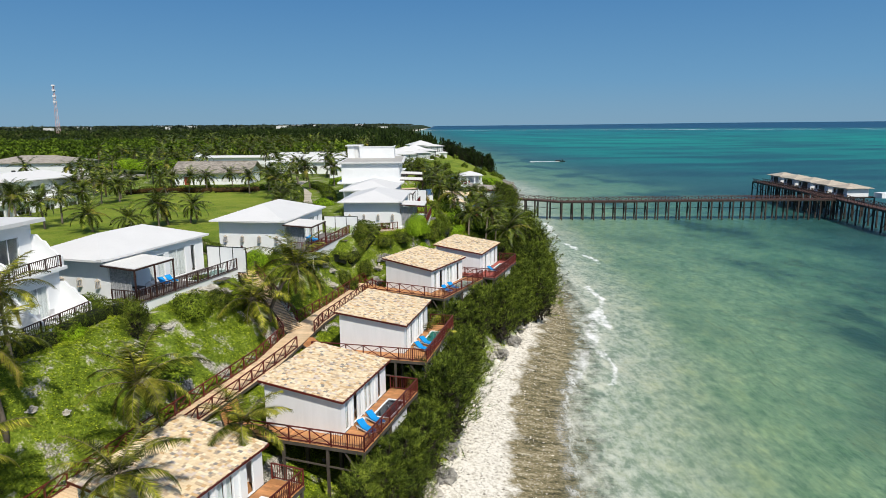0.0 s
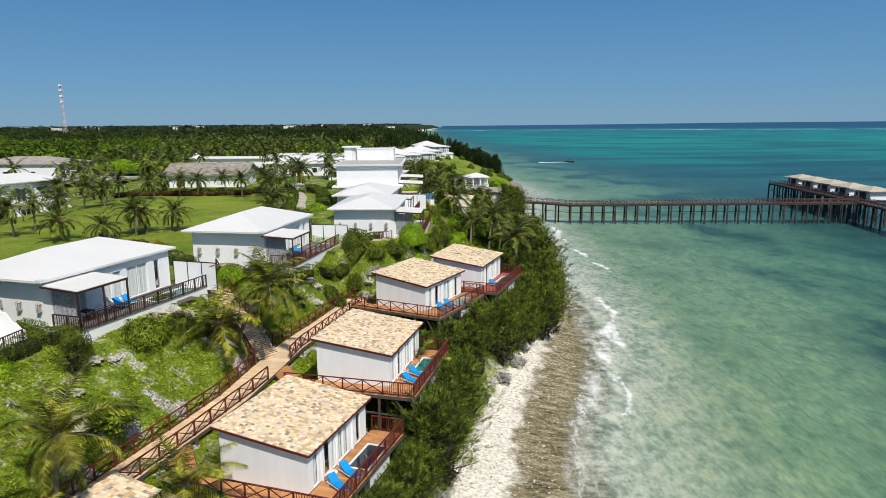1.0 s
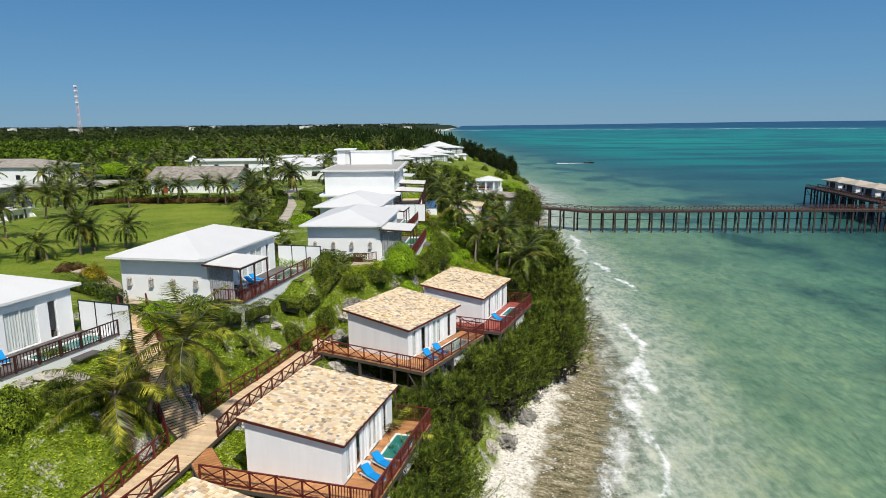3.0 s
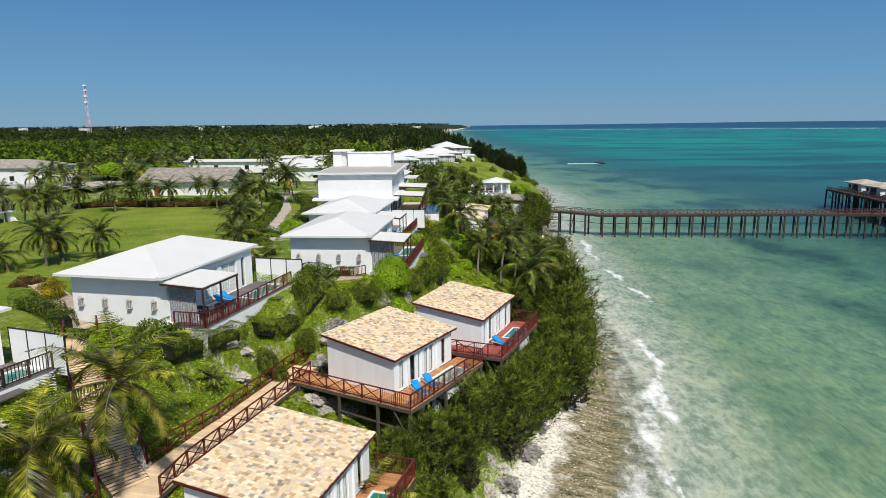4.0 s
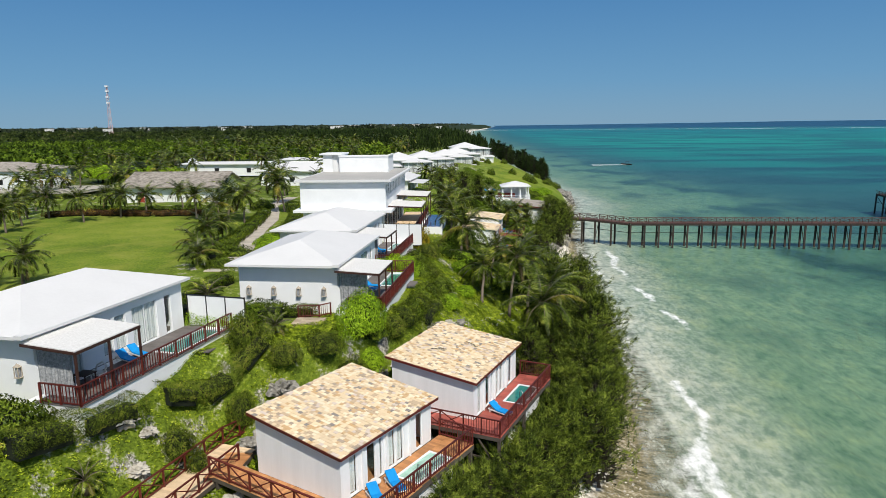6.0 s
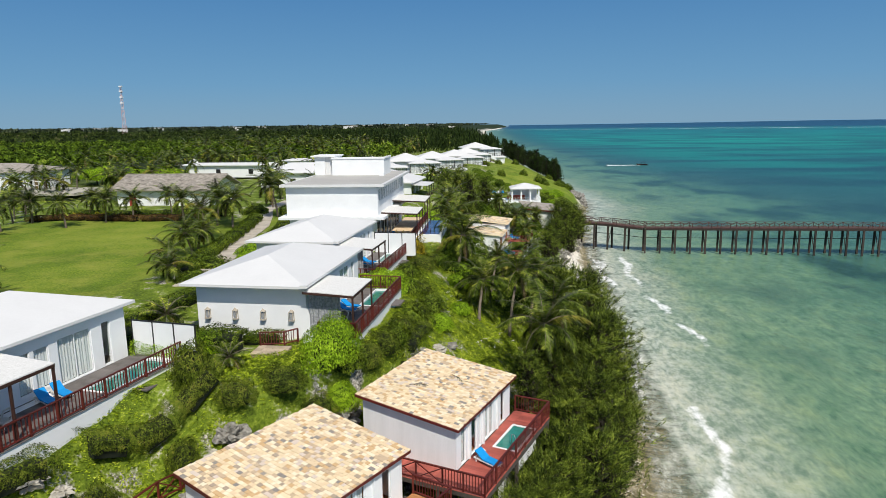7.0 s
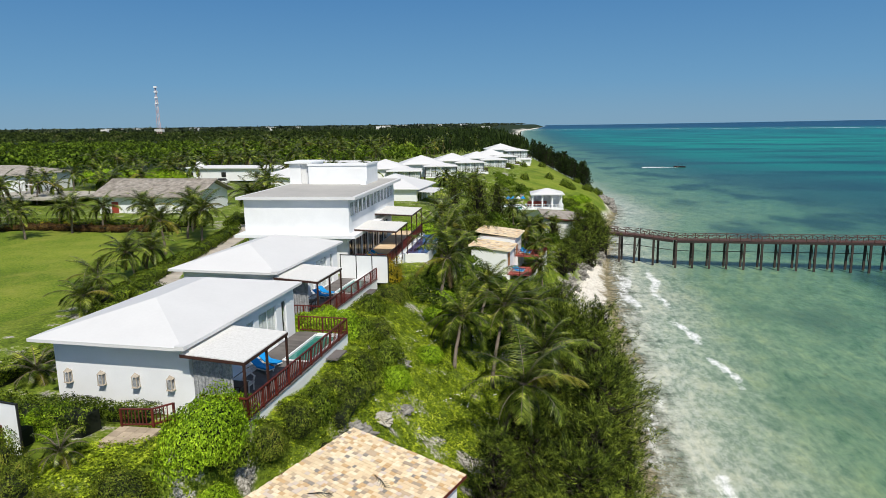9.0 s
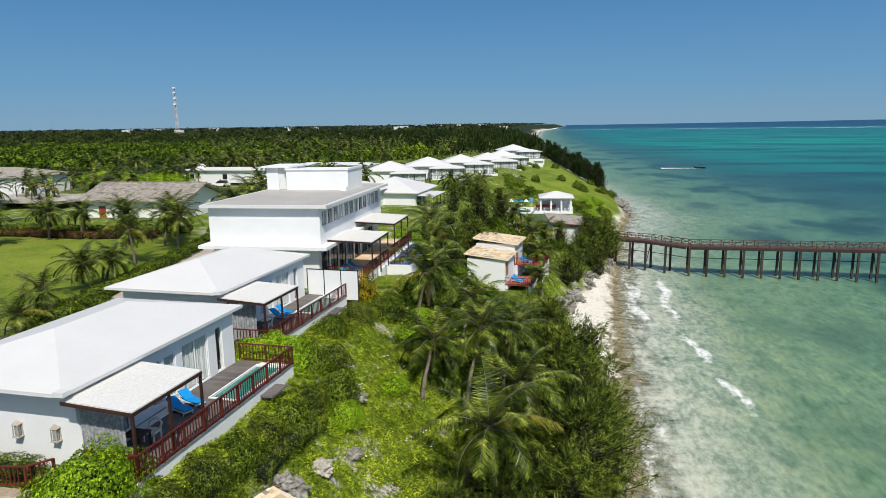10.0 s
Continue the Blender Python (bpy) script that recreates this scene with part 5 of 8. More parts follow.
simple_villa(-12.6, 171.0, 2, 13.0, 14.0, 15.7, 2.2, "white villa with a broad hip roof beyond the tall block")
def ridge_villa(cx, cy, apex, size, label, heading=-14):
    """A square hip-roofed villa with a lower glazed wing in front; cx, cy and apex: the roof's peak."""
    rise, h = 2.1, 3.2
    base = turned(cx, cy, apex - rise - h, heading)
    k = size / 2
    v = thing("white_villa", base, label, "villa", "ridge villas")
    part("roof", hip_roof(-k, k, -k, k + 0.01, h, rise), ROOFWHITE, v)
    for nm, b in (("front_wall", (0.7 - k, k - 0.7, 0.7 - k, 0.95 - k)), ("back_wall", (0.7 - k, k - 0.7, k - 0.95, k - 0.7)), ("rear_wall", (0.7 - k, 0.95 - k, 0.95 - k, k - 0.95))):
        part(nm, Mesher().box(*b, -2.0, h - 0.17), WHITE, v)
    L = size - 1.9
    holes = [(L * 0.06, L * 0.3, 0.1, 2.3), (L * 0.38, L * 0.6, 0.1, 2.3), (L * 0.7, L * 0.92, 0.1, 2.3)]
    sw = part("sea_wall", pierced(L, h - 0.17, 0.25, holes), WHITE, v, m=Matrix.Translation((k - 0.7, 0.95 - k, 0)))
    for a, b, c, d in holes:
        opening(sw, 0, a, b, c, d, 0.2, CURTAIN, 2)
    # the glazed wing
    w0, w1, y0, y1 = k * 0.1, k + 2.6, -k - 2.6, -k + 3.4
    part("wing_roof", hip_roof(w0 - 0.5, w1 + 0.5, y0 - 0.5, y1, 2.75, 0.7), ROOFWHITE, v, "low white roof over a glazed wing")
    part("wing_floor", Mesher().box(w0, w1 + 1.2, y0 - 1.0, y1, -2.4, 0.0), WHITE, v)
    n = 6
    for i in range(n + 1):
        x = w0 + (w1 - w0) * i / n
        bar("mullion", (x, y0, 0), (x, y0, 2.6), 0.14, 0.14, WHITE if i % 2 else BLACK, v)
        if i < n:
            p = part("pane", Mesher().box(x + 0.09, x + (w1 - w0) / n - 0.09, y0 + 0.02, y0 + 0.04, 0.1, 2.5), GLASS, v)
            p.visible_shadow = False
    part("curtain", curtain_shape(0, 0, w1 - w0, 0.05, 2.5), CURTAIN, v, m=Matrix.Translation((w0, y0 + 0.3, 0)) @ Matrix.Rotation(radians(-90), 4, "Z"))
    railing("terrace_railing", [tuple(base @ Vector(q)) for q in ((w0, y0 - 0.9, 0), (w1 + 1.1, y0 - 0.9, 0), (w1 + 1.1, y1, 0))], "dark timber railing of a distant terrace", DARKWOOD, gap=0.9, group="distant railings")
    return v


RIDGE = "white villa with a hip roof and glazed wing on the ridge"
for cx_, cy_, apex_, size_ in ((-32.0, 222.0, 18.4, 12.0), (-24.7, 232.5, 18.9, 12.0), (-20.2, 257.0, 18.4, 12.0), (-15.4, 281.0, 17.9, 12.0), (-12.8, 299.0, 18.0, 11.0), (-10.3, 317.0, 19.4, 12.5)):
    ridge_villa(cx_, cy_, apex_, size_, RIDGE)
kiosk = thing("garden_kiosk", pose(0.4, 297.0, gz(0.4, 297.0)), "small white kiosk on the headland lawn", "kiosk")
part("body", Mesher().box(-1.6, 1.6, -1.2, 1.2, -0.5, 1.9), WHITE, kiosk)
part("roof", hip_roof(-2.1, 2.1, -1.7, 1.7, 2.1, 0.5), ROOFWHITE, kiosk)


# ---- tall white block ----
def tall_block():
    base = turned(-17.5, 113.3, 13.4, -2.0)
    t = thing("tall_white_building", base, "three-level white flat-roofed building with a band of windows", "building")
    W, D = 10.7, 20.4
    th = 0.25
    part("main_roof", Mesher().box(-0.3, W + 0.3, -0.3, D + 0.3, 6.9, 7.15), (ROOFWHITE,), t)
    part("roof_screed", Mesher().box(0.1, W - 0.1, 0.1, D - 0.1, 7.154, 7.18), ROOFGREY, t)
    part("upper_front_wall", Mesher().box(0.2, W - 0.5, 0.3, 0.3 + th, 3.7, 6.9), WHITE, t)
    part("upper_back_wall", Mesher().box(0.2, W - 0.5, D - 0.3 - th, D - 0.3, 3.7, 6.9), WHITE, t)
    part("upper_rear_wall", Mesher().box(0.2, 0.2 + th, 0.3 + th, D - 0.3 - th, 3.7, 6.9), WHITE, t)
    L = D - 0.6 - 2 * th
    n = 12
    holes = [(0.3 + i * (L - 0.6) / n, 0.3 + (i + 1) * (L - 0.6) / n - 0.28, 1.5, 2.85) for i in range(n)]
    sw = part("upper_sea_wall", pierced(L, 3.2, th, holes), WHITE, t, m=Matrix.Translation((W - 0.5, 0.3 + th, 3.7)))
    for i, (a, b, c, d) in enumerate(holes):
        opening(sw, 0, a, b, c, d, th, CURTAIN if i % 3 == 0 else None, 2)
    part("storey_ledge", Mesher().box(-0.5, W + 0.3, -0.6, D + 0.3, 3.42, 3.7), WHITE, t, "white projecting slab between storeys")
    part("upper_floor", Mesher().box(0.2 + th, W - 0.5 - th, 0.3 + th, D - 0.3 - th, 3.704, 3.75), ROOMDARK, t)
    part("lower_front_wall", Mesher().box(0.4, W - 0.8, 0.5, 0.5 + th, -1.2, 3.42), WHITE, t)
    part("lower_back_wall", Mesher().box(0.4, W - 0.8, D - 0.5 - th, D - 0.5, -1.2, 3.42), WHITE, t)
    part("lower_rear_wall", Mesher().box(0.4, 0.4 + th, 0.5 + th, D - 0.5 - th, -1.2, 3.42), WHITE, t)
    L = D - 1.0 - 2 * th
    holes = [(0.4 + i * 2.4, 2.4 + i * 2.4, 0.52, 2.9) for i in range(7)]
    lw = part("lower_sea_wall", pierced(L, 3.42, th, holes), WHITE, t, m=Matrix.Translation((W - 0.8, 0.5 + th, 0)))
    for i, (a, b, c, d) in enumerate(holes):
        opening(lw, 0, a, b, c, d, th, LACE if i % 2 else None, 2, rim=BLACK)
    part("lower_floor", Mesher().box(0.4 + th, W - 0.8 - th, 0.5 + th, D - 0.5 - th, 0.3, 0.5), ROOMDARK, t)
    # roof-top blocks
    ph = part("penthouse", Mesher().box(2.3, 8.9, 12.6, 17.6, 7.18, 9.2).box(2.2, 9.0, 12.5, 12.75, 9.2, 9.4).box(8.75, 9.0, 12.75, 17.6, 9.2, 9.4).box(2.2, 2.45, 12.75, 17.6, 9.2, 9.4), WHITE, t, "white roof-top block with a parapet")
    sh = part("stair_head", Mesher().box(0.0, 1.3, 13.0, 17.0, 7.18, 9.45).box(-0.4, 2.7, 12.6, 17.4, 9.45, 9.62), WHITE, t, "white stair head with a flat roof")
    part("pane", Mesher().box(1.32, 2.28, 13.1, 16.9, 7.2, 9.43), CURTAIN, sh, "pale glazed strip")
    part("vent_cap", Mesher().box(8.4, 9.0, 11.6, 12.3, 7.18, 7.6), WHITE, t)
    # terrace
    tr = thing("block_terrace", base, "brown-decked terrace with a long blue pool below the tall block", "terrace")
    xo = W + 2.6
    part("retaining_wall", Mesher().box(W - 0.78, xo, 2.0, D + 2, -3.0, 0.46).box(xo, xo + 0.25, 7.0, D + 2, -3.0, 0.2), WHITE, tr)
    boards(tr, W - 0.77, xo, 2.0, D + 2, 0.5, PALEDECK, "x", 0.4)
    part("pool_water", Mesher().box(xo + 0.25, xo + 2.6, 9.0, D + 1, -1.5, 0.18), POOLBLUE, tr, "deep blue lap pool")
    part("pool_wall", Mesher().box(xo + 2.6, xo + 2.85, 8.7, D + 1.3, -3.5, 0.3).box(xo + 0.25, xo + 2.6, 8.7, 9.0, -3.5, 0.3), WHITE, tr)
    for y0, y1, z in ((2.0, 7.6, 3.95), (10.2, 16.4, 4.35)):
        pergola(base, W - 0.6, xo + 0.9, y0, y1, 0.5, z, "dark red pergola with a flat white roof on a terrace")
    P = [(xo, 2.1, 0.5), (xo, D + 1.5, 0.5)]
    railing("terrace_railing", [tuple(base @ Vector(q)) for q in P], "dark red terrace railing of the tall block", REDWOOD, gap=0.2, group="terrace railings")
    railing("terrace_railing", [tuple(base @ Vector(q)) for q in ((xo, 2.1, 0.5), (W - 0.7, 2.1, 0.5))], "dark red terrace railing of the tall block", REDWOOD, gap=0.2, group="terrace railings")
    for i in range(3):
        lounger(base @ pose(W + 0.9, 3.2 + i * 1.2, 0.5, 0, 0, 80))


tall_block()


# ---- shingle-roofed lodge ----
def lodge():
    base = turned(-63.2, 151.8, 13.05, -1)
    t = thing("shingle_roofed_lodge", base, "white lodge with a weathered grey shingle gable roof", "house")
    W, D, e, r = 19.0, 12.6, 3.3, 5.45
    th = 0.25
    part("front_wall", Mesher().box(1.0, W - 1.0, 1.0, 1.0 + th, -0.5, e - 0.05), WHITE, t)
    part("back_wall", Mesher().box(1.0, W - 1.0, D - 1.0 - th, D - 1.0, -0.5, e - 0.05), WHITE, t)
    for nm, xx in (("gable_wall", 1.0), ("gable_wall", W - 1.0 - th)):
        ys = (1.0 + th, D - 1.0 - th)
        vs = [(a, b, c) for a in (xx, xx + th) for b, c in ((ys[0], -0.5), (ys[1], -0.5), (ys[1], e), (D / 2, r - 0.35), (ys[0], e))]
        part(nm, Mesher().add(vs, [(4, 3, 2, 1, 0), (5, 6, 7, 8, 9), (0, 1, 6, 5), (1, 2, 7, 6), (2, 3, 8, 7), (3, 4, 9, 8), (4, 0, 5, 9)]), WHITE, t)
    for side in (0, 1):
        sh = Mesher()
        ya, yb = (0.0, D / 2) if side == 0 else (D, D / 2)
        sh.slab([(0, ya, e - 0.12), (W, ya, e - 0.12), (W, yb, r), (0, yb, r)] if side == 0 else [(W, ya, e - 0.12), (0, ya, e - 0.12), (0, yb, r), (W, yb, r)], 0.15)
        rp = part("roof_slope", sh, SHINGLE, t)
        rows = Mesher()
        rng = random.Random(5 + side)
        for j in range(22):
            f0, f1 = j / 22, (j + 1.15) / 22
            u = 0.0
            while u < W:
                w = rng.uniform(0.3, 0.6)
                lift = rng.uniform(0.02, 0.06)
                b = min(u + w - 0.03, W)
                zz = [e - 0.12 + (r - e + 0.12) * min(f, 1) for f in (f0, f1)]
                yy = [ya + (yb - ya) * min(f, 1) for f in (f0, f1)]
                pts = [(u, yy[0], zz[0] + lift), (b, yy[0], zz[0] + lift), (b, yy[1], zz[1] + 0.005), (u, yy[1], zz[1] + 0.005)]
                rows.slab(pts if side == 0 else pts[::-1], 0.03)
                u += w
        tagged(part("shingles", rows, SHINGLE, rp), kind="stuff")
    part("door", Mesher().box(3.2, 4.4, 0.94, 0.998, 0, 2.2), REDPAINT, t, "red-brown door")
    part("ridge_cap", Mesher().beam((0, D / 2, r + 0.05), (W, D / 2, r + 0.05), 0.3, 0.12), SHINGLE, t)
    for xx in (6.5, 9.0, 12.0):
        part("shutter", Mesher().box(xx, xx + 1.2, 0.94, 0.998, 1.0, 2.2), CANVAS, t)
    return t


lodge()


# ---- two-storey hotel wings with scalloped balcony walls ----
def scallop(x0, x1, ya, yb, z0, h):
    """A curving side wall of a balcony: tall at the house, low at the rail."""
    prof = [(0.0, 1.0), (0.18, 1.0), (0.34, 0.82), (0.46, 0.80), (0.62, 0.56), (0.76, 0.50), (0.88, 0.36), (1.0, 0.32)]
    n = len(prof)
    vs = [(x0 + (x1 - x0) * u, y, z0 + h * w) for y in (ya, yb) for u, w in prof] + [(x0 + (x1 - x0) * u, y, z0) for y in (ya, yb) for u, w in prof]
    fs = []
    for i in range(n - 1):
        a, b, c, d = i, i + 1, n + i + 1, n + i
        A, B, C, D = a + 2 * n, b + 2 * n, c + 2 * n, d + 2 * n
        fs += [(a, b, c, d), (A, B, b, a), (d, c, C, D)]
    fs += [(2 * n, 0, n, 3 * n), (n - 1, 3 * n - 1, 4 * n - 1, 2 * n - 1)]
    return Mesher().add(vs, fs)


def hotel_wing(x, y, heading, bays, ground, label, bay=4.9, far=False):
    """Local x faces the balconies; bays run along local y."""
    base = turned(x, y, ground, heading)
    t = thing("hotel_wing", base, label, "building", "hotel wings")
    L, st, depth, th = bays * bay, 3.4, 8.0, 0.25
    for k in range(2):
        z, xo = k * st, -1.8 * k
        holes = [(i * bay + 0.7, i * bay + 3.6, 0.05, 2.35) for i in range(bays)]
        w = part("balcony_wall", pierced(L, st - 0.22, th, holes), WHITE, t, m=Matrix.Translation((xo, 0, z)))
        for a, b, c, d in holes:
            opening(w, 0, a, b, c, d, th, None if far else CURTAIN if (a > bay) ^ (k == 1) else None, 3)
        for ya in (0, L - th):
            part("end_wall", Mesher().box(-depth, xo - th, ya, ya + th, z - (1.5 if k == 0 else 0), z + st - 0.22), WHITE, t)
        part("rear_wall", Mesher().box(-depth, -depth + th, th, L - th, z - 0.2, z + st - 0.22), WHITE, t)
        part("floor_slab", Mesher().box(-depth, 2.3 + xo, -0.3, L + 0.3, z - 0.22, z), WHITE, t)
        for i in range(bays + 1):
            part("scalloped_wall", scallop(0.005 + xo, 2.2 + xo, i * bay - 0.1, i * bay + 0.1, z, 2.3), WHITE, t, "curving white balcony side wall")
        for i in range(bays):
            a, b = (2.15 + xo, i * bay + 0.15, z), (2.15 + xo, (i + 1) * bay - 0.15, z)
            railing("balcony_railing", [tuple(base @ Vector(a)), tuple(base @ Vector(b))], "grey-brown balcony railing between scalloped walls", DARKWOOD, gap=0.18 if not far else 1.2, height=0.85, group="balcony railings")
            if not far:
                for dy in (1.2, 2.6):
                    ch = thing("wicker_chair", base @ pose(1.1 + xo, i * bay + dy, z), "pale wicker balcony chair", "chair", "balcony chairs")
                    part("seat", Mesher().box(-0.26, 0.26, -0.26, 0.26, 0.36, 0.44), CURTAIN, ch)
                    part("backrest", Mesher().box(-0.26, -0.2, -0.26, 0.26, 0.44, 0.85), CURTAIN, ch)
                    for p in (-0.22, 0.22):
                        for q in (-0.22, 0.22):
                            bar("leg", (p, q, 0), (p, q, 0.36), 0.05, 0.05, CURTAIN, ch)
    part("base", Mesher().box(-depth, 2.3, -0.3, L + 0.3, -2.0, -0.221), WHITE, t)
    if far:
        part("roof", hip_roof(-depth - 0.6, -0.6, -0.6, L + 0.6, 2 * st + 0.1, 1.3), ROOFWHITE, t)
    else:
        part("roof", Mesher().box(-depth - 0.5, -1.1, -0.6, L + 0.7, 2 * st - 0.22, 2 * st + 0.05), ROOFWHITE, t, "flat white roof slab")
    return t


hotel_wing(-29.3, 31.1, 6.5, 3, 13.6, "two-storey white hotel wing with scalloped balcony walls")
hotel_wing(-75.5, 100.0, 18, 5, 11.0, "distant two-storey white hotel wing with scalloped balconies", far=True)


def plain_house(name, x, y, heading, w, d, wall, rise, floor, label, roof_mat, category="house"):
    base = turned(x, y, floor, heading)
    t = thing(name, base, label, category)
    part("roof", hip_roof(-w / 2, w / 2, -d / 2, d / 2, wall, rise), roof_mat, t)
    part("body", pierced(d - 1.4, wall - 0.16, w - 1.4, []), WHITE, t, m=Matrix.Translation((w / 2 - 0.7, -d / 2 + 0.7, 0)))
    for i in range(3):
        part("window", Mesher().box(-w / 2 + 1.5 + i * w / 3.4, -w / 2 + 2.7 + i * w / 3.4, -d / 2 + 0.66, -d / 2 + 0.698, 0.9, 2.1), BLACK, t)
    return t


plain_house("shingle_roofed_hall", -118, 193.5, 0, 26, 16, 4.2, 1.8, 12.9, "white hall with a broad grey shingle roof", SHINGLE)
plain_house("white_roofed_hall", -39.5, 190, 0, 20, 12, 3.4, 1.9, 13.4, "white hall with a low white hip roof", ROOFWHITE)
plain_house("white_roofed_house", -24, 172, 0, 11, 9, 3.0, 1.3, 13.4, "white house with a low white hip roof", ROOFWHITE)
plain_house("white_roofed_house", -66, 212, 0, 30, 7, 3.2, 0.5, 13.9, "long low white-roofed service house", ROOFWHITE)
plain_house("white_roofed_house", -48, 226, 0, 22, 7, 3.2, 0.5, 14.2, "long low white-roofed service house", ROOFWHITE)
dome = thing("white_dome", pose(-78, 212, 17.0), "white round dish dome on a roof", "dome")
part("shell", Mesher().tube([(0, 0, -0.6), (0, 0, 0.2), (0, 0, 0.9), (0, 0, 1.35), (0, 0, 1.55)], [0.9, 1.25, 1.1, 0.65, 0.05], 14), WHITE, dome, smooth=True)
part("stand", Mesher().box(-0.4, 0.4, -0.4, 0.4, -3.0, -0.55), WHITE, dome)


# ---- cottage with two stone roofs at the beach ----
def cottage():
    base = turned(-1.0, 149.3, 6.6, 6)
    t = thing("stone_roofed_cottage", base, "white cottage with two stepped sandstone roofs above the beach", "house")
    for nm, x0, x1, y0, y1, z, r in (("upper", 0.0, 6.5, 4.2, 10.6, 3.85, 0.7), ("lower", 0.4, 6.4, -2.0, 4.1, 2.9, 0.6)):
        part(nm + "_roof", Mesher().slab([(x0, y0, z + r), (x0, y1, z + r), (x1, y1, z), (x1, y0, z)][::-1], 0.16), TILES_FAR, t, "sandstone-tiled mono-pitch roof")
        rng = random.Random(3)
        rows = Mesher()
        for j in range(int((y1 - y0) / 0.3)):
            for i in range(int((x1 - x0) / 0.5)):
                a = x0 + i * 0.5
                f = lambda u: z + r * (1 - (u - x0) / (x1 - x0)) + 0.01
                h = 0.02 + rng.random() * 0.02
                yy = y0 + j * 0.3
                rows.slab([(a, yy, f(a) + h), (a, yy + 0.28, f(a) + h), (a + 0.47, yy + 0.28, f(a + 0.47) + h), (a + 0.47, yy, f(a + 0.47) + h)][::-1], 0.03)
        tagged(part(nm + "_tiles", rows, TILES_FAR, t), kind="stuff")
        part(nm + "_wall", Mesher().box(x0 + 0.4, x1 - 0.5, y0 + 0.3, y1 - 0.3, -2.0, z - 0.1), WHITE, t)
        part(nm + "_door", Mesher().box(x1 - 0.495, x1 - 0.45, y0 + 1.0, y0 + 2.4, 0.5, 2.4), TAN, t, "warm brown timber door")
    d = thing("cottage_deck", base, "two-level cottage deck on pale posts with red railings", "deck")
    for x0, x1, y0, y1, z in ((6.01, 10.0, 4.4, 10.4, 0.9), (5.91, 9.4, -1.6, 4.3, -0.6)):
        boards(d, x0, x1, y0, y1, z, REDDECK, "y", 0.4)
        for xx in (x0 + 0.2, x1 - 0.2):
            for yy in np.linspace(y0 + 0.2, y1 - 0.2, 5):
                w = base @ Vector((xx, yy, 0))
                bar("post", (xx, yy, gz(w.x, w.y) - 0.4 - 6.6), (xx, yy, z - 0.04), 0.35, 0.35, WHITE, d)
        railing("deck_railing", [tuple(base @ Vector(q)) for q in ((x0, y0, z), (x1, y0, z), (x1, y1, z))], "red timber railing of the cottage deck", REDWOOD, gap=0.25)
        lounger(base @ pose(x0 + 1.2, y0 + 2.0, z, 0, 0, 70))
        lounger(base @ pose(x0 + 1.2, y0 + 3.2, z, 0, 0, 70))


cottage()


def beach_bar():
    base = turned(4.0, 212.0, 3.6, -4)
    t = thing("beach_bar", base, "white two-level beach bar with an open terrace and hip roof", "building")
    part("roof", hip_roof(1.4, 9.3, -0.5, 7.0, 6.9, 1.2), ROOFWHITE, t)
    part("upper_floor", Mesher().box(-5.5, 9.0, -1.5, 8.0, 3.4, 3.7), WHITE, t)
    part("lower_walls", Mesher().box(-5.0, 8.6, 0.6, 7.6, -2, 3.4), WHITE, t)
    part("back_wall", Mesher().box(1.8, 8.8, 6.3, 6.6, 3.7, 6.7), WHITE, t)
    part("bar_counter", Mesher().box(0.8, 5.4, 4.0, 4.7, 3.7, 4.8), REDPAINT, t, "dark red bar counter")
    for xx in (1.9, 4.2, 6.5, 8.6):
        for yy in (0.2, 6.0):
            bar("column", (xx, yy, 3.7), (xx, yy, 6.75), 0.35, 0.35, WHITE, t)
    # blue canvas shades on thin poles over the pool deck
    for i in range(5):
        xx = -4.9 + i * 1.15
        part("shade", Mesher().add([(xx - 0.55, 3.0, 5.6), (xx + 0.55, 3.0, 5.6), (xx + 0.55, 4.1, 5.6), (xx - 0.55, 4.1, 5.6), (xx, 3.55, 6.2)], [(0, 1, 4), (1, 2, 4), (2, 3, 4), (3, 0, 4), (3, 2, 1, 0)]), BLUE if i % 3 else WHITE, t, "square canvas shade")
        bar("shade_pole", (xx, 3.55, 3.7), (xx, 3.55, 5.7), 0.07, 0.07, WHITE, t)
    part("pool_water", Mesher().box(-5.2, -0.6, -1.2, 2.0, 3.704, 3.76), POOLTEAL, t)
    railing("bar_railing", [tuple(base @ Vector(q)) for q in ((-0.4, -1.4, 3.7), (8.9, -1.4, 3.7), (8.9, 7.8, 3.7))], "pale railing round the beach bar's terrace", WHITE, gap=0.5)
    g = turned(12.6, 188.5, 3.4, -12)
    k = thing("grey_roofed_shed", g, "white shed with a grey shingle mono-pitch roof by the pier", "shed")
    part("roof", Mesher().slab([(-4.4, -3.5, 5.7), (4.2, -3.5, 4.7), (4.2, 3.8, 5.5), (-4.4, 3.8, 6.5)], 0.2), SHINGLE, k)
    part("body", Mesher().box(-3.8, 3.6, -3.0, 3.3, -2, 4.6), WHITE, k)
    bar("fascia", (-4.4, -3.54, 5.5), (4.2, -3.54, 4.5), 0.07, 0.24, REDWOOD, k)


beach_bar()


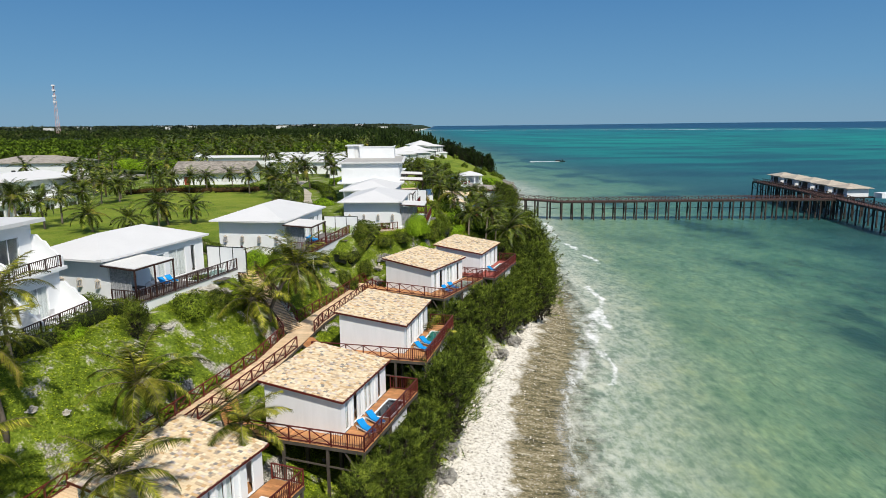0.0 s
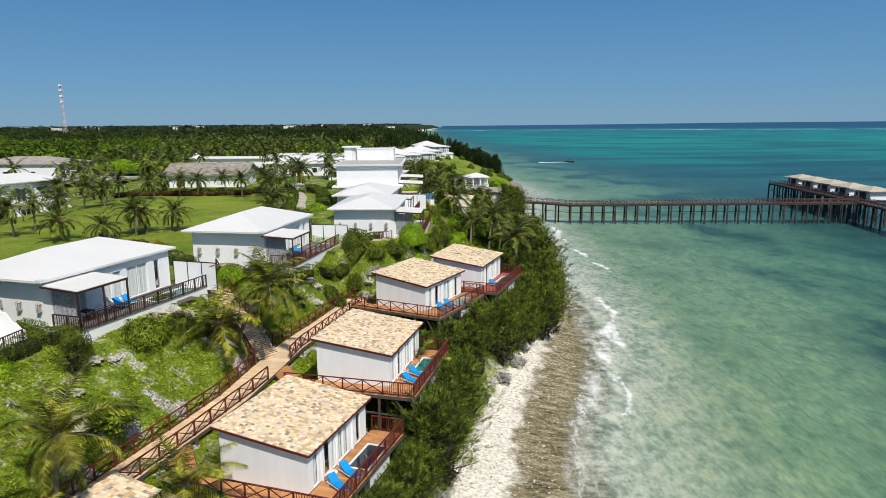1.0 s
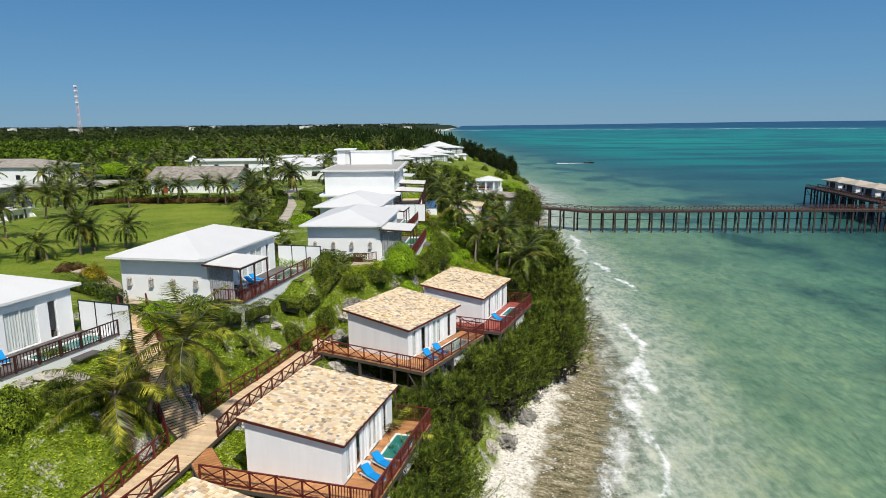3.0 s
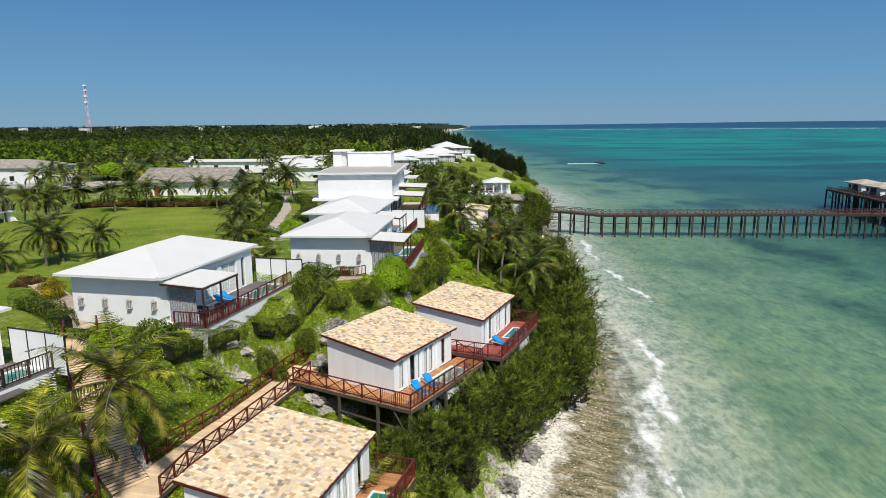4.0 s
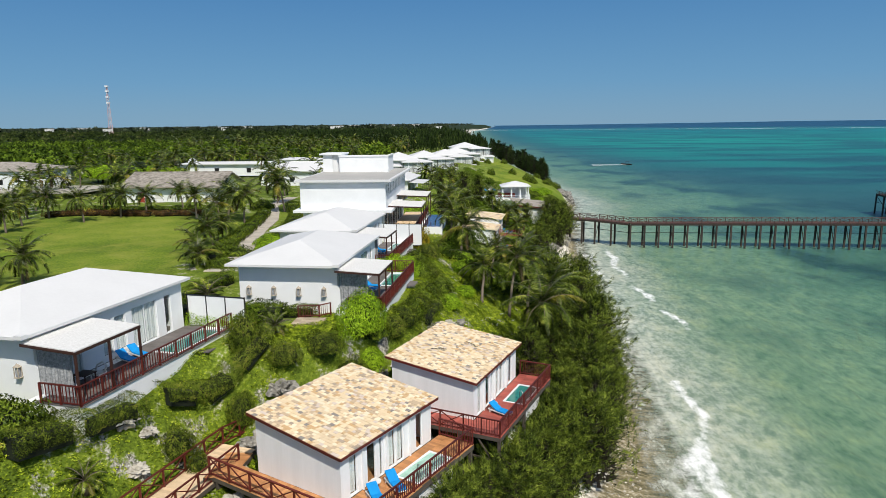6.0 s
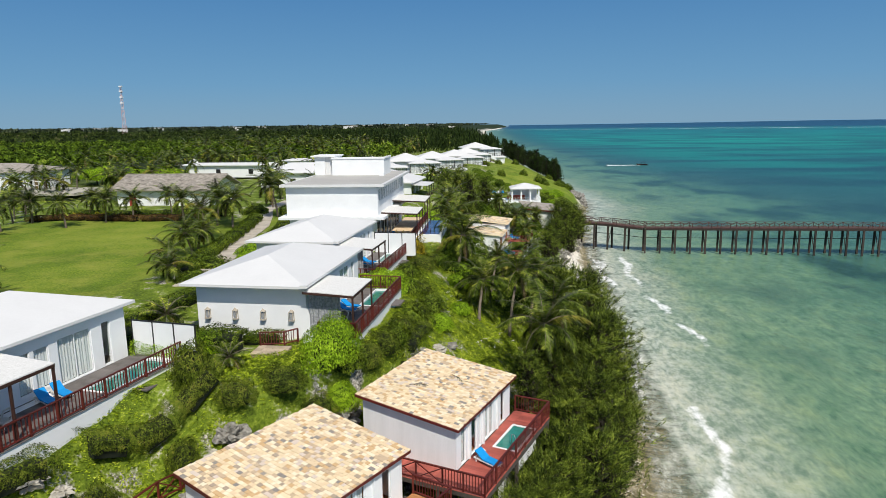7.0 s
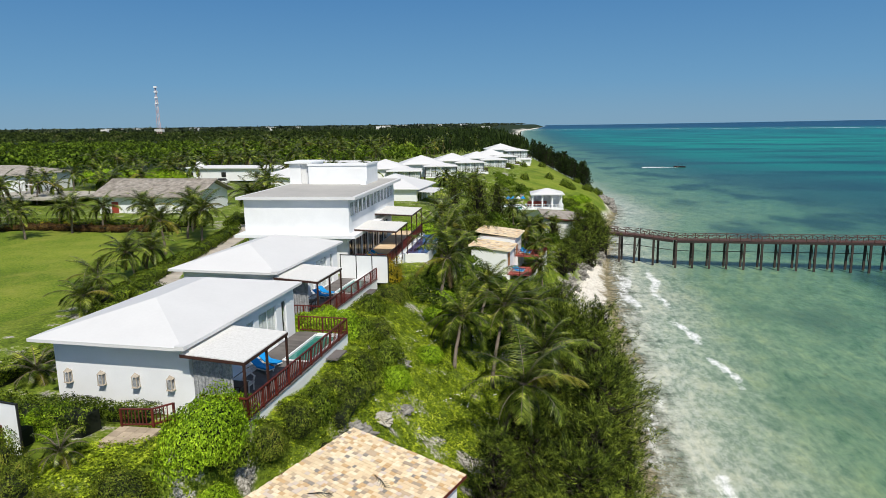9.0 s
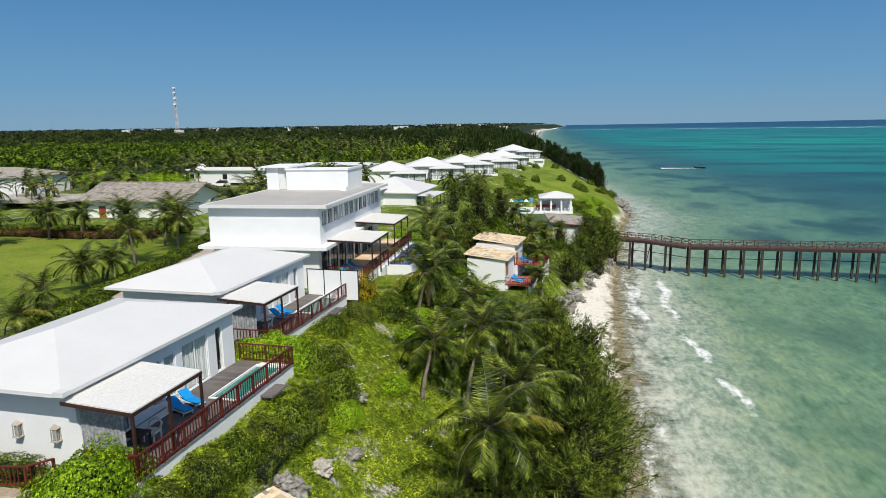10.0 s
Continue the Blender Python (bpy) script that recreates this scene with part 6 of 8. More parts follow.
# ---- pier, jetty and the houses over the water ----
def timber_pier(name, pts, half, label, gap=3.0, rail=True, group="piers"):
    t = thing(name, Matrix.Translation(pts[0]), label, "pier", group)
    o = Vector(pts[0])
    rng = random.Random(len(pts) + int(pts[0][0]))
    for i, (a, b) in enumerate(zip(pts, pts[1:])):
        a, b = Vector(a) - o, Vector(b) - o
        d = (b - a).normalized()
        s = Vector((d.y, -d.x, 0)) * half
        deck = Mesher()
        n = int((b - a).length / 0.3)
        for k in range(n):
            p = a.lerp(b, (k + 0.5) / n)
            deck.beam(p - s, p + s, 0.27, 0.06)
        tagged(part("planks", deck, PIERRAIL, t), kind="stuff")
        for sg in (-1, 1):
            bar("edge_beam", a + s * sg - Vector((0, 0, 0.2)), b + s * sg - Vector((0, 0, 0.2)), 0.16, 0.34, PIERWOOD, t)
        n = max(1, round((b - a).length / gap))
        for k in range(n + 1 if i == len(pts) - 2 else n):
            p = a.lerp(b, k / n)
            z = -o.z - 1.2
            for sg in (-1, 1):
                q = p + s * sg * 0.9
                lean = s * sg * rng.uniform(0.0, 0.12)
                bar("support", (q.x + lean.x, q.y + lean.y, z), (q.x, q.y, p.z - 0.1), 0.34, 0.34, PIERWOOD, t)
            if k % 2 == 0 or rng.random() < 0.4:
                bar("cross_brace", (p + s * 0.9) + Vector((0, 0, -4.6)), (p - s * 0.9) + Vector((0, 0, -0.4)), 0.1, 0.12, PIERWOOD, t)
            bar("cap_beam", p - s * 1.05 - Vector((0, 0, 0.45)), p + s * 1.05 - Vector((0, 0, 0.45)), 0.18, 0.2, PIERWOOD, t)
        bar("pipe", a - s * 0.8 - Vector((0, 0, 2.3)), b - s * 0.8 - Vector((0, 0, 2.3)), 0.1, 0.1, PIERWOOD, t)
        if rail:
            for sg in (-1, 1):
                m = max(1, round((b - a).length / 1.8))
                for k in range(m):
                    p, q = a.lerp(b, k / m) + s * sg, a.lerp(b, (k + 1) / m) + s * sg
                    bar("rail_post", p, p + Vector((0, 0, 1.05)), 0.12, 0.12, PIERRAIL, t)
                    if sg == -1:
                        bar("rail_brace", p + Vector((0, 0, 0.15)), q + Vector((0, 0, 0.95)), 0.07, 0.08, PIERRAIL, t)
                        bar("rail_brace", q + Vector((0, 0, 0.15)), p + Vector((0, 0, 0.95)), 0.07, 0.08, PIERRAIL, t)
                for z in (0.12, 1.02):
                    bar("rail", a + s * sg + Vector((0, 0, z)), b + s * sg + Vector((0, 0, z)), 0.1, 0.09, PIERRAIL, t)
    return t


timber_pier("pier", [(21.0, 189.0, 5.55), (27.0, 187.2, 5.4), (33.5, 183.6, 5.15), (72.0, 182.4, 5.4), (110.0, 180.2, 5.6)], 1.3, "long dark timber pier on crossed piles over shallow water")
timber_pier("pier", [(110.0, 180.2, 5.6), (113.6, 237.0, 5.6)], 1.6, "dark timber jetty branch in front of houses over the water", gap=4.5)
timber_pier("pier", [(110.0, 180.2, 5.6), (107.0, 152.0, 5.6), (111.0, 128.0, 5.6)], 1.6, "dark timber jetty branch towards the shallows", gap=4.0)


def water_house(x, y, heading, label):
    base = turned(x, y, 5.6, heading)
    t = thing("water_house", base, label, "house", "houses over the water")
    part("platform", Mesher().box(-5.0, 5.0, -4.4, 4.4, -0.35, 0.0), PIERWOOD, t)
    part("body", Mesher().box(-2.8, 3.6, -3.2, 3.2, 0.0, 2.3), WHITE, t)
    part("roof", hip_roof(-3.8, 4.4, -4.2, 4.2, 2.45, 1.1), PALESHINGLE, t, "pale weathered hip roof")
    # A black panel on the solid wall stands in for the porch's shade.
    part("porch_opening", Mesher().box(-2.85, -2.805, -1.6, 1.0, 0.05, 2.0), BLACK, t)
    part("window", Mesher().box(-2.85, -2.805, 1.8, 2.6, 0.8, 1.9), BLACK, t)
    for xx in (-4.8, -1.6, 1.6, 4.8):
        for yy in (-4.1, 0, 4.1):
            bar("support", (xx, yy, -7.0), (xx, yy, -0.35), 0.26, 0.26, PIERWOOD, t)
    railing("porch_railing", [tuple(base @ Vector(q)) for q in ((-4.9, 4.2, 0), (-4.9, -4.2, 0))], "dark porch railing of a house over the water", PIERWOOD, gap=1.2, group="porch railings")


for i_ in range(5):
    water_house(117.2 + i_ * 0.85, 188.5 + i_ * 11.0, -4, "white house over the water with a pale weathered roof")
part("annexe_walls", Mesher().box(121.5, 127.0, 180.5, 184.0, 5.6, 7.0), WHITE, None)
tagged(bpy.data.objects["annexe_walls"], "low white annexe wall on the jetty platform", "wall", kind="structure")
water_house(116.5, 152.0, 2, "white house over the water with a pale weathered roof")

# ---- mast and boat ----
mast = thing("radio_mast", pose(-414.0, 720.0, 15.0), "tall red and white lattice radio mast", "mast")
MH = 56.0
for k_ in range(3):
    a_ = 2 * math.pi * k_ / 3
    part("leg", Mesher().beam((2.6 * math.cos(a_), 2.6 * math.sin(a_), 0), (0.7 * math.cos(a_), 0.7 * math.sin(a_), MH), 0.3, 0.3), MASTMETAL, mast)
for j_ in range(14):
    f0_, f1_ = j_ / 14, (j_ + 1) / 14
    r0_, r1_ = 2.6 + (0.7 - 2.6) * f0_, 2.6 + (0.7 - 2.6) * f1_
    for k_ in range(3):
        a_, b_ = 2 * math.pi * k_ / 3, 2 * math.pi * (k_ + 1) / 3
        bar("brace", (r0_ * math.cos(a_), r0_ * math.sin(a_), MH * f0_), (r1_ * math.cos(b_), r1_ * math.sin(b_), MH * f1_), 0.2, 0.2, MASTMETAL if j_ % 2 else WHITE, mast)
for z_ in (38, 44, 50, 55):
    part("antenna", Mesher().box(-1.4, 1.4, -1.4, 1.4, z_, z_ + 1.6), WHITE, mast)

boat = thing("motor_boat", pose(84.0, 470.0, 0.0, 0, 0, 70), "small dark motor boat crossing the lagoon", "boat")
part("hull", Mesher().add([(-0.9, -3, 0.6), (0.9, -3, 0.6), (0.9, 2, 0.7), (0, 4, 0.9), (-0.9, 2, 0.7), (-0.6, -3, -0.2), (0.6, -3, -0.2), (0.6, 2, -0.2), (0, 3.4, -0.1), (-0.6, 2, -0.2)],
                          [(0, 1, 2, 3, 4), (5, 6, 1, 0), (6, 7, 2, 1), (7, 8, 3, 2), (8, 9, 4, 3), (9, 5, 0, 4)]), DARKWOOD, boat)
part("canopy", Mesher().box(-0.8, 0.8, -1.2, 1.0, 1.9, 2.0).box(-0.75, -0.68, -1.1, -1.03, 0.6, 1.9).box(0.68, 0.75, -1.1, -1.03, 0.6, 1.9).box(-0.75, -0.68, 0.85, 0.92, 0.6, 1.9).box(0.68, 0.75, 0.85, 0.92, 0.6, 1.9), DARKWOOD, boat)
wake = Mesher()
for k_ in range(14):
    wake.box(62 + k_ * 1.5, 63.6 + k_ * 1.5, 469.2 - (14 - k_) * 0.35 + (k_ % 3) * 0.5, 470.2 + (14 - k_) * 0.15, 0.02, 0.10)
tagged(part("boat_wake", wake, FLOWER, None), "white foam wake behind a boat", "foam", kind="structure")


# ---- plants ----
class Leaves:
    """Fast bulk of small separate faces."""

    def __init__(self):
        self.q = []
        self.sides = 4

    def quads(self, c, u, v):
        """Quads with centre c and half-sides u, v (arrays of n x 3)."""
        self.q.append(np.stack((c - u - v, c + u - v, c + u + v, c - u + v), axis=1))

    def blades(self, c, u, v):
        """Pointed blades from c - u to c + u, as wide as twice v at the foot."""
        self.sides = 3
        self.q.append(np.stack((c - u - v, c + u, c - u + v), axis=1))

    def petals(self, c, u, v):
        """Three-sided leaves, widest near the middle."""
        self.sides = 3
        self.q.append(np.stack((c - u, c + u * 0.25 - v, c + u * 0.9 + v), axis=1))

    def mesh(self, name, *mats, extra=None, slots=None):
        a = np.concatenate(self.q).reshape(-1, 3) if self.q else np.zeros((0, 3))
        vs = a.tolist()
        fs = np.arange(len(a)).reshape(-1, self.sides).tolist()
        ks = list(slots) if slots is not None else [0] * len(fs)
        if extra is not None:
            o = len(vs)
            vs += [tuple(p) for p in extra.v]
            fs += [tuple(i + o for i in f) for f in extra.f]
            ks += extra.k
        me = bpy.data.meshes.new(name)
        me.from_pydata(vs, [], fs)
        for m in mats:
            me.materials.append(m)
        me.polygons.foreach_set("material_index", ks)
        me.update()
        return me


def unit_rows(v):
    return v / np.maximum(np.linalg.norm(v, axis=-1, keepdims=True), 1e-9)


def palm_crown(seed, fronds=20, length=3.3, leaflets=40, wide=1.0, leaf=PALMLEAF):
    rng = np.random.default_rng(seed)
    lv, slots = Leaves(), []
    wood = Mesher()
    for k in range(fronds):
        az = k * 2.39996 + rng.uniform(-0.25, 0.25)
        age = (k + 0.5) / fronds
        el = radians(80 - 112 * age + rng.uniform(-9, 9))
        L = length * (0.75 + 0.35 * math.sin(math.pi * min(1, age + 0.2))) * rng.uniform(0.9, 1.1)
        out = np.array([math.cos(az), math.sin(az), 0.0])
        pts, p, e = [], np.array([0.0, 0.0, 0.0]), el
        n = 9
        for i in range(n + 1):
            pts.append(p.copy())
            p = p + (out * math.cos(e) + np.array([0, 0, 1.0]) * math.sin(e)) * L / n
            e -= (0.10 + 0.13 * age + 0.05 * i / n) * (1.0 if e > -1.3 else 0)
        pts = np.array(pts)
        slot = 2 if age > 0.95 else 1 if (rng.random() < 0.14 and age > 0.35) else 0
        wood.tube([tuple(q) for q in pts], [0.035 * (1 - 0.8 * i / n) for i in range(n + 1)], 3, 3)
        m = leaflets
        t = np.linspace(0.10, 0.995, m)
        idx = t * n
        i0 = np.minimum(idx.astype(int), n - 1)
        f = (idx - i0)[:, None]
        c = pts[i0] * (1 - f) + pts[i0 + 1] * f
        d = unit_rows(pts[i0 + 1] - pts[i0])
        side = unit_rows(np.cross(d, np.array([0, 0, 1.0])[None] + 0 * d + 1e-3))
        up = np.cross(side, d)
        ll = (0.82 * np.sin(np.pi * (0.12 + 0.80 * t)) ** 0.8)[:, None] * (L / 3.3)
        for sg in (-1, 1):
            droop = rng.uniform(0.20, 0.60, (m, 1)) + 0.40 * age
            w = unit_rows(side * sg + d * 0.55 - np.array([0, 0, 1.0]) * droop + up * 0.15 + rng.normal(0, 0.07, (m, 3)))
            broad = unit_rows(np.cross(w, up + 0.4 * side)) * (0.030 + 0.014 * rng.random((m, 1))) * wide * (L / 3.3)
            lv.blades(c + w * ll * 0.5, w * ll * 0.5, broad * 1.35)
            slots += [slot] * m
    for k in range(7):
        a = rng.uniform(0, 6.28)
        wood.tube([(0.16 * math.cos(a), 0.16 * math.sin(a), -0.25), (0.2 * math.cos(a), 0.2 * math.sin(a), -0.13), (0.16 * math.cos(a), 0.16 * math.sin(a), -0.02)], [0.03, 0.11, 0.03], 6, 1)
    return lv.mesh("palm_crown", leaf, PALMOLD, PALMDEAD, BARK, extra=wood, slots=slots)


def trunk_mesh(name, height, lean, r0, r1, material, seed, n=9):
    rng = random.Random(seed)
    pts, rad = [], []
    for i in range(n + 1):
        f = i / n
        pts.append((lean[0] * f ** 1.6 + rng.uniform(-0.02, 0.02), lean[1] * f ** 1.6, height * f - (0.5 if i == 0 else 0)))
        rad.append(r0 + (r1 - r0) * f ** 0.6 + (0.012 if i % 2 else 0))
    return Mesher().tube(pts, rad, 8).mesh(name, material, smooth=True), pts[-1]


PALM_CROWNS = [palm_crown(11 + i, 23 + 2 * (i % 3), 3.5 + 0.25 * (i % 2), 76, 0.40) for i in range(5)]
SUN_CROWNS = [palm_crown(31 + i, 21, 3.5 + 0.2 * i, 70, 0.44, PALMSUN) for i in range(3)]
FAR_CROWN = [palm_crown(40 + i, 14, 3.4, 18, 1.7) for i in range(2)]


def palm(x, y, height, seed, size=1.0, lean=None, label="coconut palm with arching feathery fronds", z=None, group="coconut palms", crown=None):
    rng = random.Random(seed)
    lean = lean or (rng.uniform(-0.9, 0.9), rng.uniform(-0.9, 0.9))
    t = thing("coconut_palm", pose(x, y, gz(x, y) if z is None else z, 0, 0, 0), label, "palm tree", group)
    me, tip = trunk_mesh("palm_trunk", height, lean, 0.17 * size ** 0.5, 0.10 * size ** 0.5, BARK, seed)
    part("trunk", me, None, t)
    part("crown", crown or PALM_CROWNS[seed % 5], None, t, "", Matrix.Translation(tip) @ Matrix.Rotation(rng.uniform(0, 6.28), 4, "Z") @ Matrix.Scale(size, 4))
    return t


def casuarina_crown(seed, height, spread, mats=(NEEDLE, TWIG_AND_SHADE), count=66, sprigs=168, bold=1.0):
    """Feathery sprays along upswept limbs."""
    rng = np.random.default_rng(seed)
    lv, wood = Leaves(), Mesher()
    for k in range(count):
        f = 0.10 + 0.88 * (k + rng.random()) / count
        az = k * 2.39996 + rng.uniform(-0.4, 0.4)
        reach = spread * (1 - f) ** 0.62 * rng.uniform(0.65, 1.15) + 0.25
        rise = reach * rng.uniform(0.35, 0.85)
        b0 = np.array([0, 0, height * f])
        b1 = b0 + np.array([math.cos(az) * reach, math.sin(az) * reach, rise])
        if k % 2 == 0:
            wood.tube([tuple(b0), tuple((b0 + b1) / 2 + np.array([0, 0, -0.1])), tuple(b1)], [0.045, 0.03, 0.01], 3, 1)
        # plumes along the limb, each a tight brush of needles
        groups = 7
        s = np.repeat(np.linspace(0.35, 1.05, groups)[:, None] + rng.uniform(-0.05, 0.05, (groups, 1)), sprigs // groups, axis=0)
        off = np.repeat(rng.normal(0, 0.10 + 0.10 * reach, (groups, 3)), sprigs // groups, axis=0)
        way = np.repeat(unit_rows(unit_rows(b1 - b0) * 0.9 + rng.normal(0, 0.5, (groups, 3)) + np.array([0, 0, 0.35])), sprigs // groups, axis=0)
        m = len(s)
        c = b0 + (b1 - b0) * s + off + rng.normal(0, 0.055, (m, 3)) + way * rng.uniform(-0.30, 0.42, (m, 1))
        d = unit_rows(way + rng.normal(0, 0.30, (m, 3)))
        ln = rng.uniform(0.07, 0.17, (m, 1)) * bold ** 0.5
        w = unit_rows(np.cross(d, rng.normal(0, 1, (m, 3)))) * rng.uniform(0.009, 0.019, (m, 1)) * bold
        lv.blades(c + d * ln * 0.5, d * ln, w)
    # added dark blades fill the inside, painting the shade behind the crown's gaps
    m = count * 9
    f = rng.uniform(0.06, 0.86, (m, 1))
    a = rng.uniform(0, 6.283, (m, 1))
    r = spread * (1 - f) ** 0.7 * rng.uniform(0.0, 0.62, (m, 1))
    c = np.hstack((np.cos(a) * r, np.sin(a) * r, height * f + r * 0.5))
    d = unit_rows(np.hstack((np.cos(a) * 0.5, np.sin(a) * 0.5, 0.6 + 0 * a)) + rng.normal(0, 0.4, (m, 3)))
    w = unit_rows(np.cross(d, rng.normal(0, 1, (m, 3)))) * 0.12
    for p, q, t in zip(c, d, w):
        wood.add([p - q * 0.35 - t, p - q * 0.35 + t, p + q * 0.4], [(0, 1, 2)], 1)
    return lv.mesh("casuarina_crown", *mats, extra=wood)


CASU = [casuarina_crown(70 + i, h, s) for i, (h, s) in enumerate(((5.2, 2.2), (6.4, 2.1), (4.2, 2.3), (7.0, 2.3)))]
CASU_H = (5.2, 6.4, 4.2, 7.0)
CASU_DARK = [casuarina_crown(90 + i, 9.0, 2.4, (NEEDLEDARK, TWIG_AND_SHADE), 34, 42, 5.5) for i in range(2)]


def casuarina(x, y, i, size, turn, label="feathery green casuarina on the bluff's foot", group="shore casuarinas", dark=False, z=None):
    for vx, vy, hd, _ in STONE_VILLAS:
        c, s = math.cos(radians(hd)), math.sin(radians(hd))
        u, w = (x - vx) * c - (y - vy) * s, (x - vx) * s + (y - vy) * c
        if -1.0 < u < 8.7 and -2.2 < w < 9.6 and (z is None):
            return None
    t = thing("casuarina_tree", pose(x, y, gz(x, y) if z is None else z, 0, 0, turn), label, "tree", group)
    h = 9.0 if dark else CASU_H[i % 4]
    me, tip = trunk_mesh("casuarina_trunk", h * size, (0.3, 0.2), 0.13 * size, 0.03, TWIG_AND_SHADE, i)
    part("trunk", me, None, t)
    part("crown", CASU_DARK[i % 2] if dark else CASU[i % 4], None, t, "", Matrix.Scale(size, 4))
    return t


def leafy_dome(seed, n, leaf, mats, flat=0.75, rough=0.18, boxy=0.0):
    """A rounded bush of unit radius: many leaves on an uneven shell round a core coloured as shade."""
    rng = np.random.default_rng(seed)
    d = unit_rows(rng.normal(0, 1, (n, 3)))
    d[:, 2] = np.abs(d[:, 2]) * 1.0 - 0.12
    if boxy:
        d = d / np.max(np.abs(d), axis=1, keepdims=True) * boxy + d * (1 - boxy)
    lump = 1 + rough * (np.sin(d[:, 0] * 5 + seed) * np.cos(d[:, 1] * 4.3 + seed * 2) + 0.6 * np.sin(d[:, 2] * 7 + d[:, 0] * 9))
    c = d * lump[:, None] * (1.05 - 0.33 * rng.random((n, 1)) ** 1.6) * np.array([1, 1, flat])
    nrm = unit_rows(d + rng.normal(0, 0.38, (n, 3)))
    u = unit_rows(np.cross(nrm, rng.normal(0, 1, (n, 3)))) * leaf * rng.uniform(0.6, 1.3, (n, 1))
    v = unit_rows(np.cross(nrm, u)) * leaf * 0.62
    lv = Leaves()
    lv.petals(c, u, v)
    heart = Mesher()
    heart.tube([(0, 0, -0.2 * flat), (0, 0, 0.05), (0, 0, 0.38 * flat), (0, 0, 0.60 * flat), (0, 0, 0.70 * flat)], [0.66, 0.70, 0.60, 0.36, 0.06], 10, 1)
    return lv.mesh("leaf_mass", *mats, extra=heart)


# Near-black core colour stands in for the shade inside bushes and hedges.
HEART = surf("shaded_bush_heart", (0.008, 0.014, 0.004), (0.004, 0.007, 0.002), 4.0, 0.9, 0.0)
DOMES = {
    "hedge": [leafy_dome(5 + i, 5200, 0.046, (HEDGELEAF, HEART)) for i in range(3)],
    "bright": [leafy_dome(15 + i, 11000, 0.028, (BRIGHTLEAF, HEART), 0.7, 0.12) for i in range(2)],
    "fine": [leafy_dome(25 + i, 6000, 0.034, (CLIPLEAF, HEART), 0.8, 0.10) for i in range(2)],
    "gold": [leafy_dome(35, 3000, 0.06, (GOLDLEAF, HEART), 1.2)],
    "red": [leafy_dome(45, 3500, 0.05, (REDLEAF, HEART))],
}


def bush(x, y, rx, ry, h, kind, seed=0, turn=0.0, label="", z=None):
    names = {"hedge": "rounded dark green hedge bush", "bright": "dense bright green rounded shrub", "fine": "fine-leaved clipped green bush", "gold": "golden croton bush", "red": "russet-leaved shrub"}
    low = 0.75 if -2.2 < x < 1.2 and 81.5 < y < 95 else 0.05
    t = thing("bush", pose(x, y, (gz(x, y) if z is None else z) - low, 0, 0, turn), label or names[kind] + " on the slope", "bush", kind + " bushes")
    ms = DOMES[kind]
    flat = 0.7 if kind == "bright" else 1.2 if kind == "gold" else 0.8 if kind == "fine" else 0.75
    part("foliage", ms[seed % len(ms)], None, t, "", Matrix.Diagonal((rx, ry, h / flat, 1)))
    return t


def hedge_run(name, pts, w, h, mats, label, leaf=0.075, per_m=260, seed=0):
    """A clipped hedge along a line, following the ground."""
    rng = np.random.default_rng(seed + 100)
    lv, heart = Leaves(), Mesher()
    o = Vector((pts[0][0], pts[0][1], gz(*pts[0])))
    for (ax, ay), (bx, by) in zip(pts, pts[1:]):
        ln = math.hypot(bx - ax, by - ay)
        n = int(ln * per_m * 2.0)
        s = rng.random(n)
        a = rng.uniform(-0.15 * math.pi, 1.15 * math.pi, n)
        cx, cz = np.cos(a), np.maximum(np.sin(a), -0.4)
        k = 1 / np.maximum(np.abs(cx), np.abs(cz)) ** 0.6
        px, py = (by - ay) / ln, -(bx - ax) / ln
        wob = 1 + 0.12 * np.sin(s * ln * 1.9 + seed) + 0.08 * np.sin(s * ln * 4.7)
        X = ax + (bx - ax) * s + px * cx * k * w / 2 * wob
        Y = ay + (by - ay) * s + py * cx * k * w / 2 * wob
        G = ground_z(ax + (bx - ax) * s, ay + (by - ay) * s)
        Z = G + h * 0.45 + cz * k * h * 0.5 * wob
        c = np.column_stack((X, Y, Z)) + rng.normal(0, 0.04, (n, 3)) - np.array(o)
        nr = unit_rows(np.column_stack((px * cx, py * cx, cz)) + rng.normal(0, 0.36, (n, 3)))
        u = unit_rows(np.cross(nr, rng.normal(0, 1, (n, 3)))) * leaf * 0.72 * rng.uniform(0.6, 1.3, (n, 1))
        lv.petals(c, u, unit_rows(np.cross(nr, u)) * leaf * 0.6)
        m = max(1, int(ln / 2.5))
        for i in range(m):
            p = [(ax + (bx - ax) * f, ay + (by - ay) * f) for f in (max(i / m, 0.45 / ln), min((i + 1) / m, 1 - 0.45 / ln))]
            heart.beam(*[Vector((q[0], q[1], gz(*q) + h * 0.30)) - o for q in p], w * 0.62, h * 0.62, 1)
    t = thing("hedge", Matrix.Translation(o), label, "hedge", "hedges")
    part("foliage", lv.mesh(name, *mats, extra=heart), None, t)
    return t


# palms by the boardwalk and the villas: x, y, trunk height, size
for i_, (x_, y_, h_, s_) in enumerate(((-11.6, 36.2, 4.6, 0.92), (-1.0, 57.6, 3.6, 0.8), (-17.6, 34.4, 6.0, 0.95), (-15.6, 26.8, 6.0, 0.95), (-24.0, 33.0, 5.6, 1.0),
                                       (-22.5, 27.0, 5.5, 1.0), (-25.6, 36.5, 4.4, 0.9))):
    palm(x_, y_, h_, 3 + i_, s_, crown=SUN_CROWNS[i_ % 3])
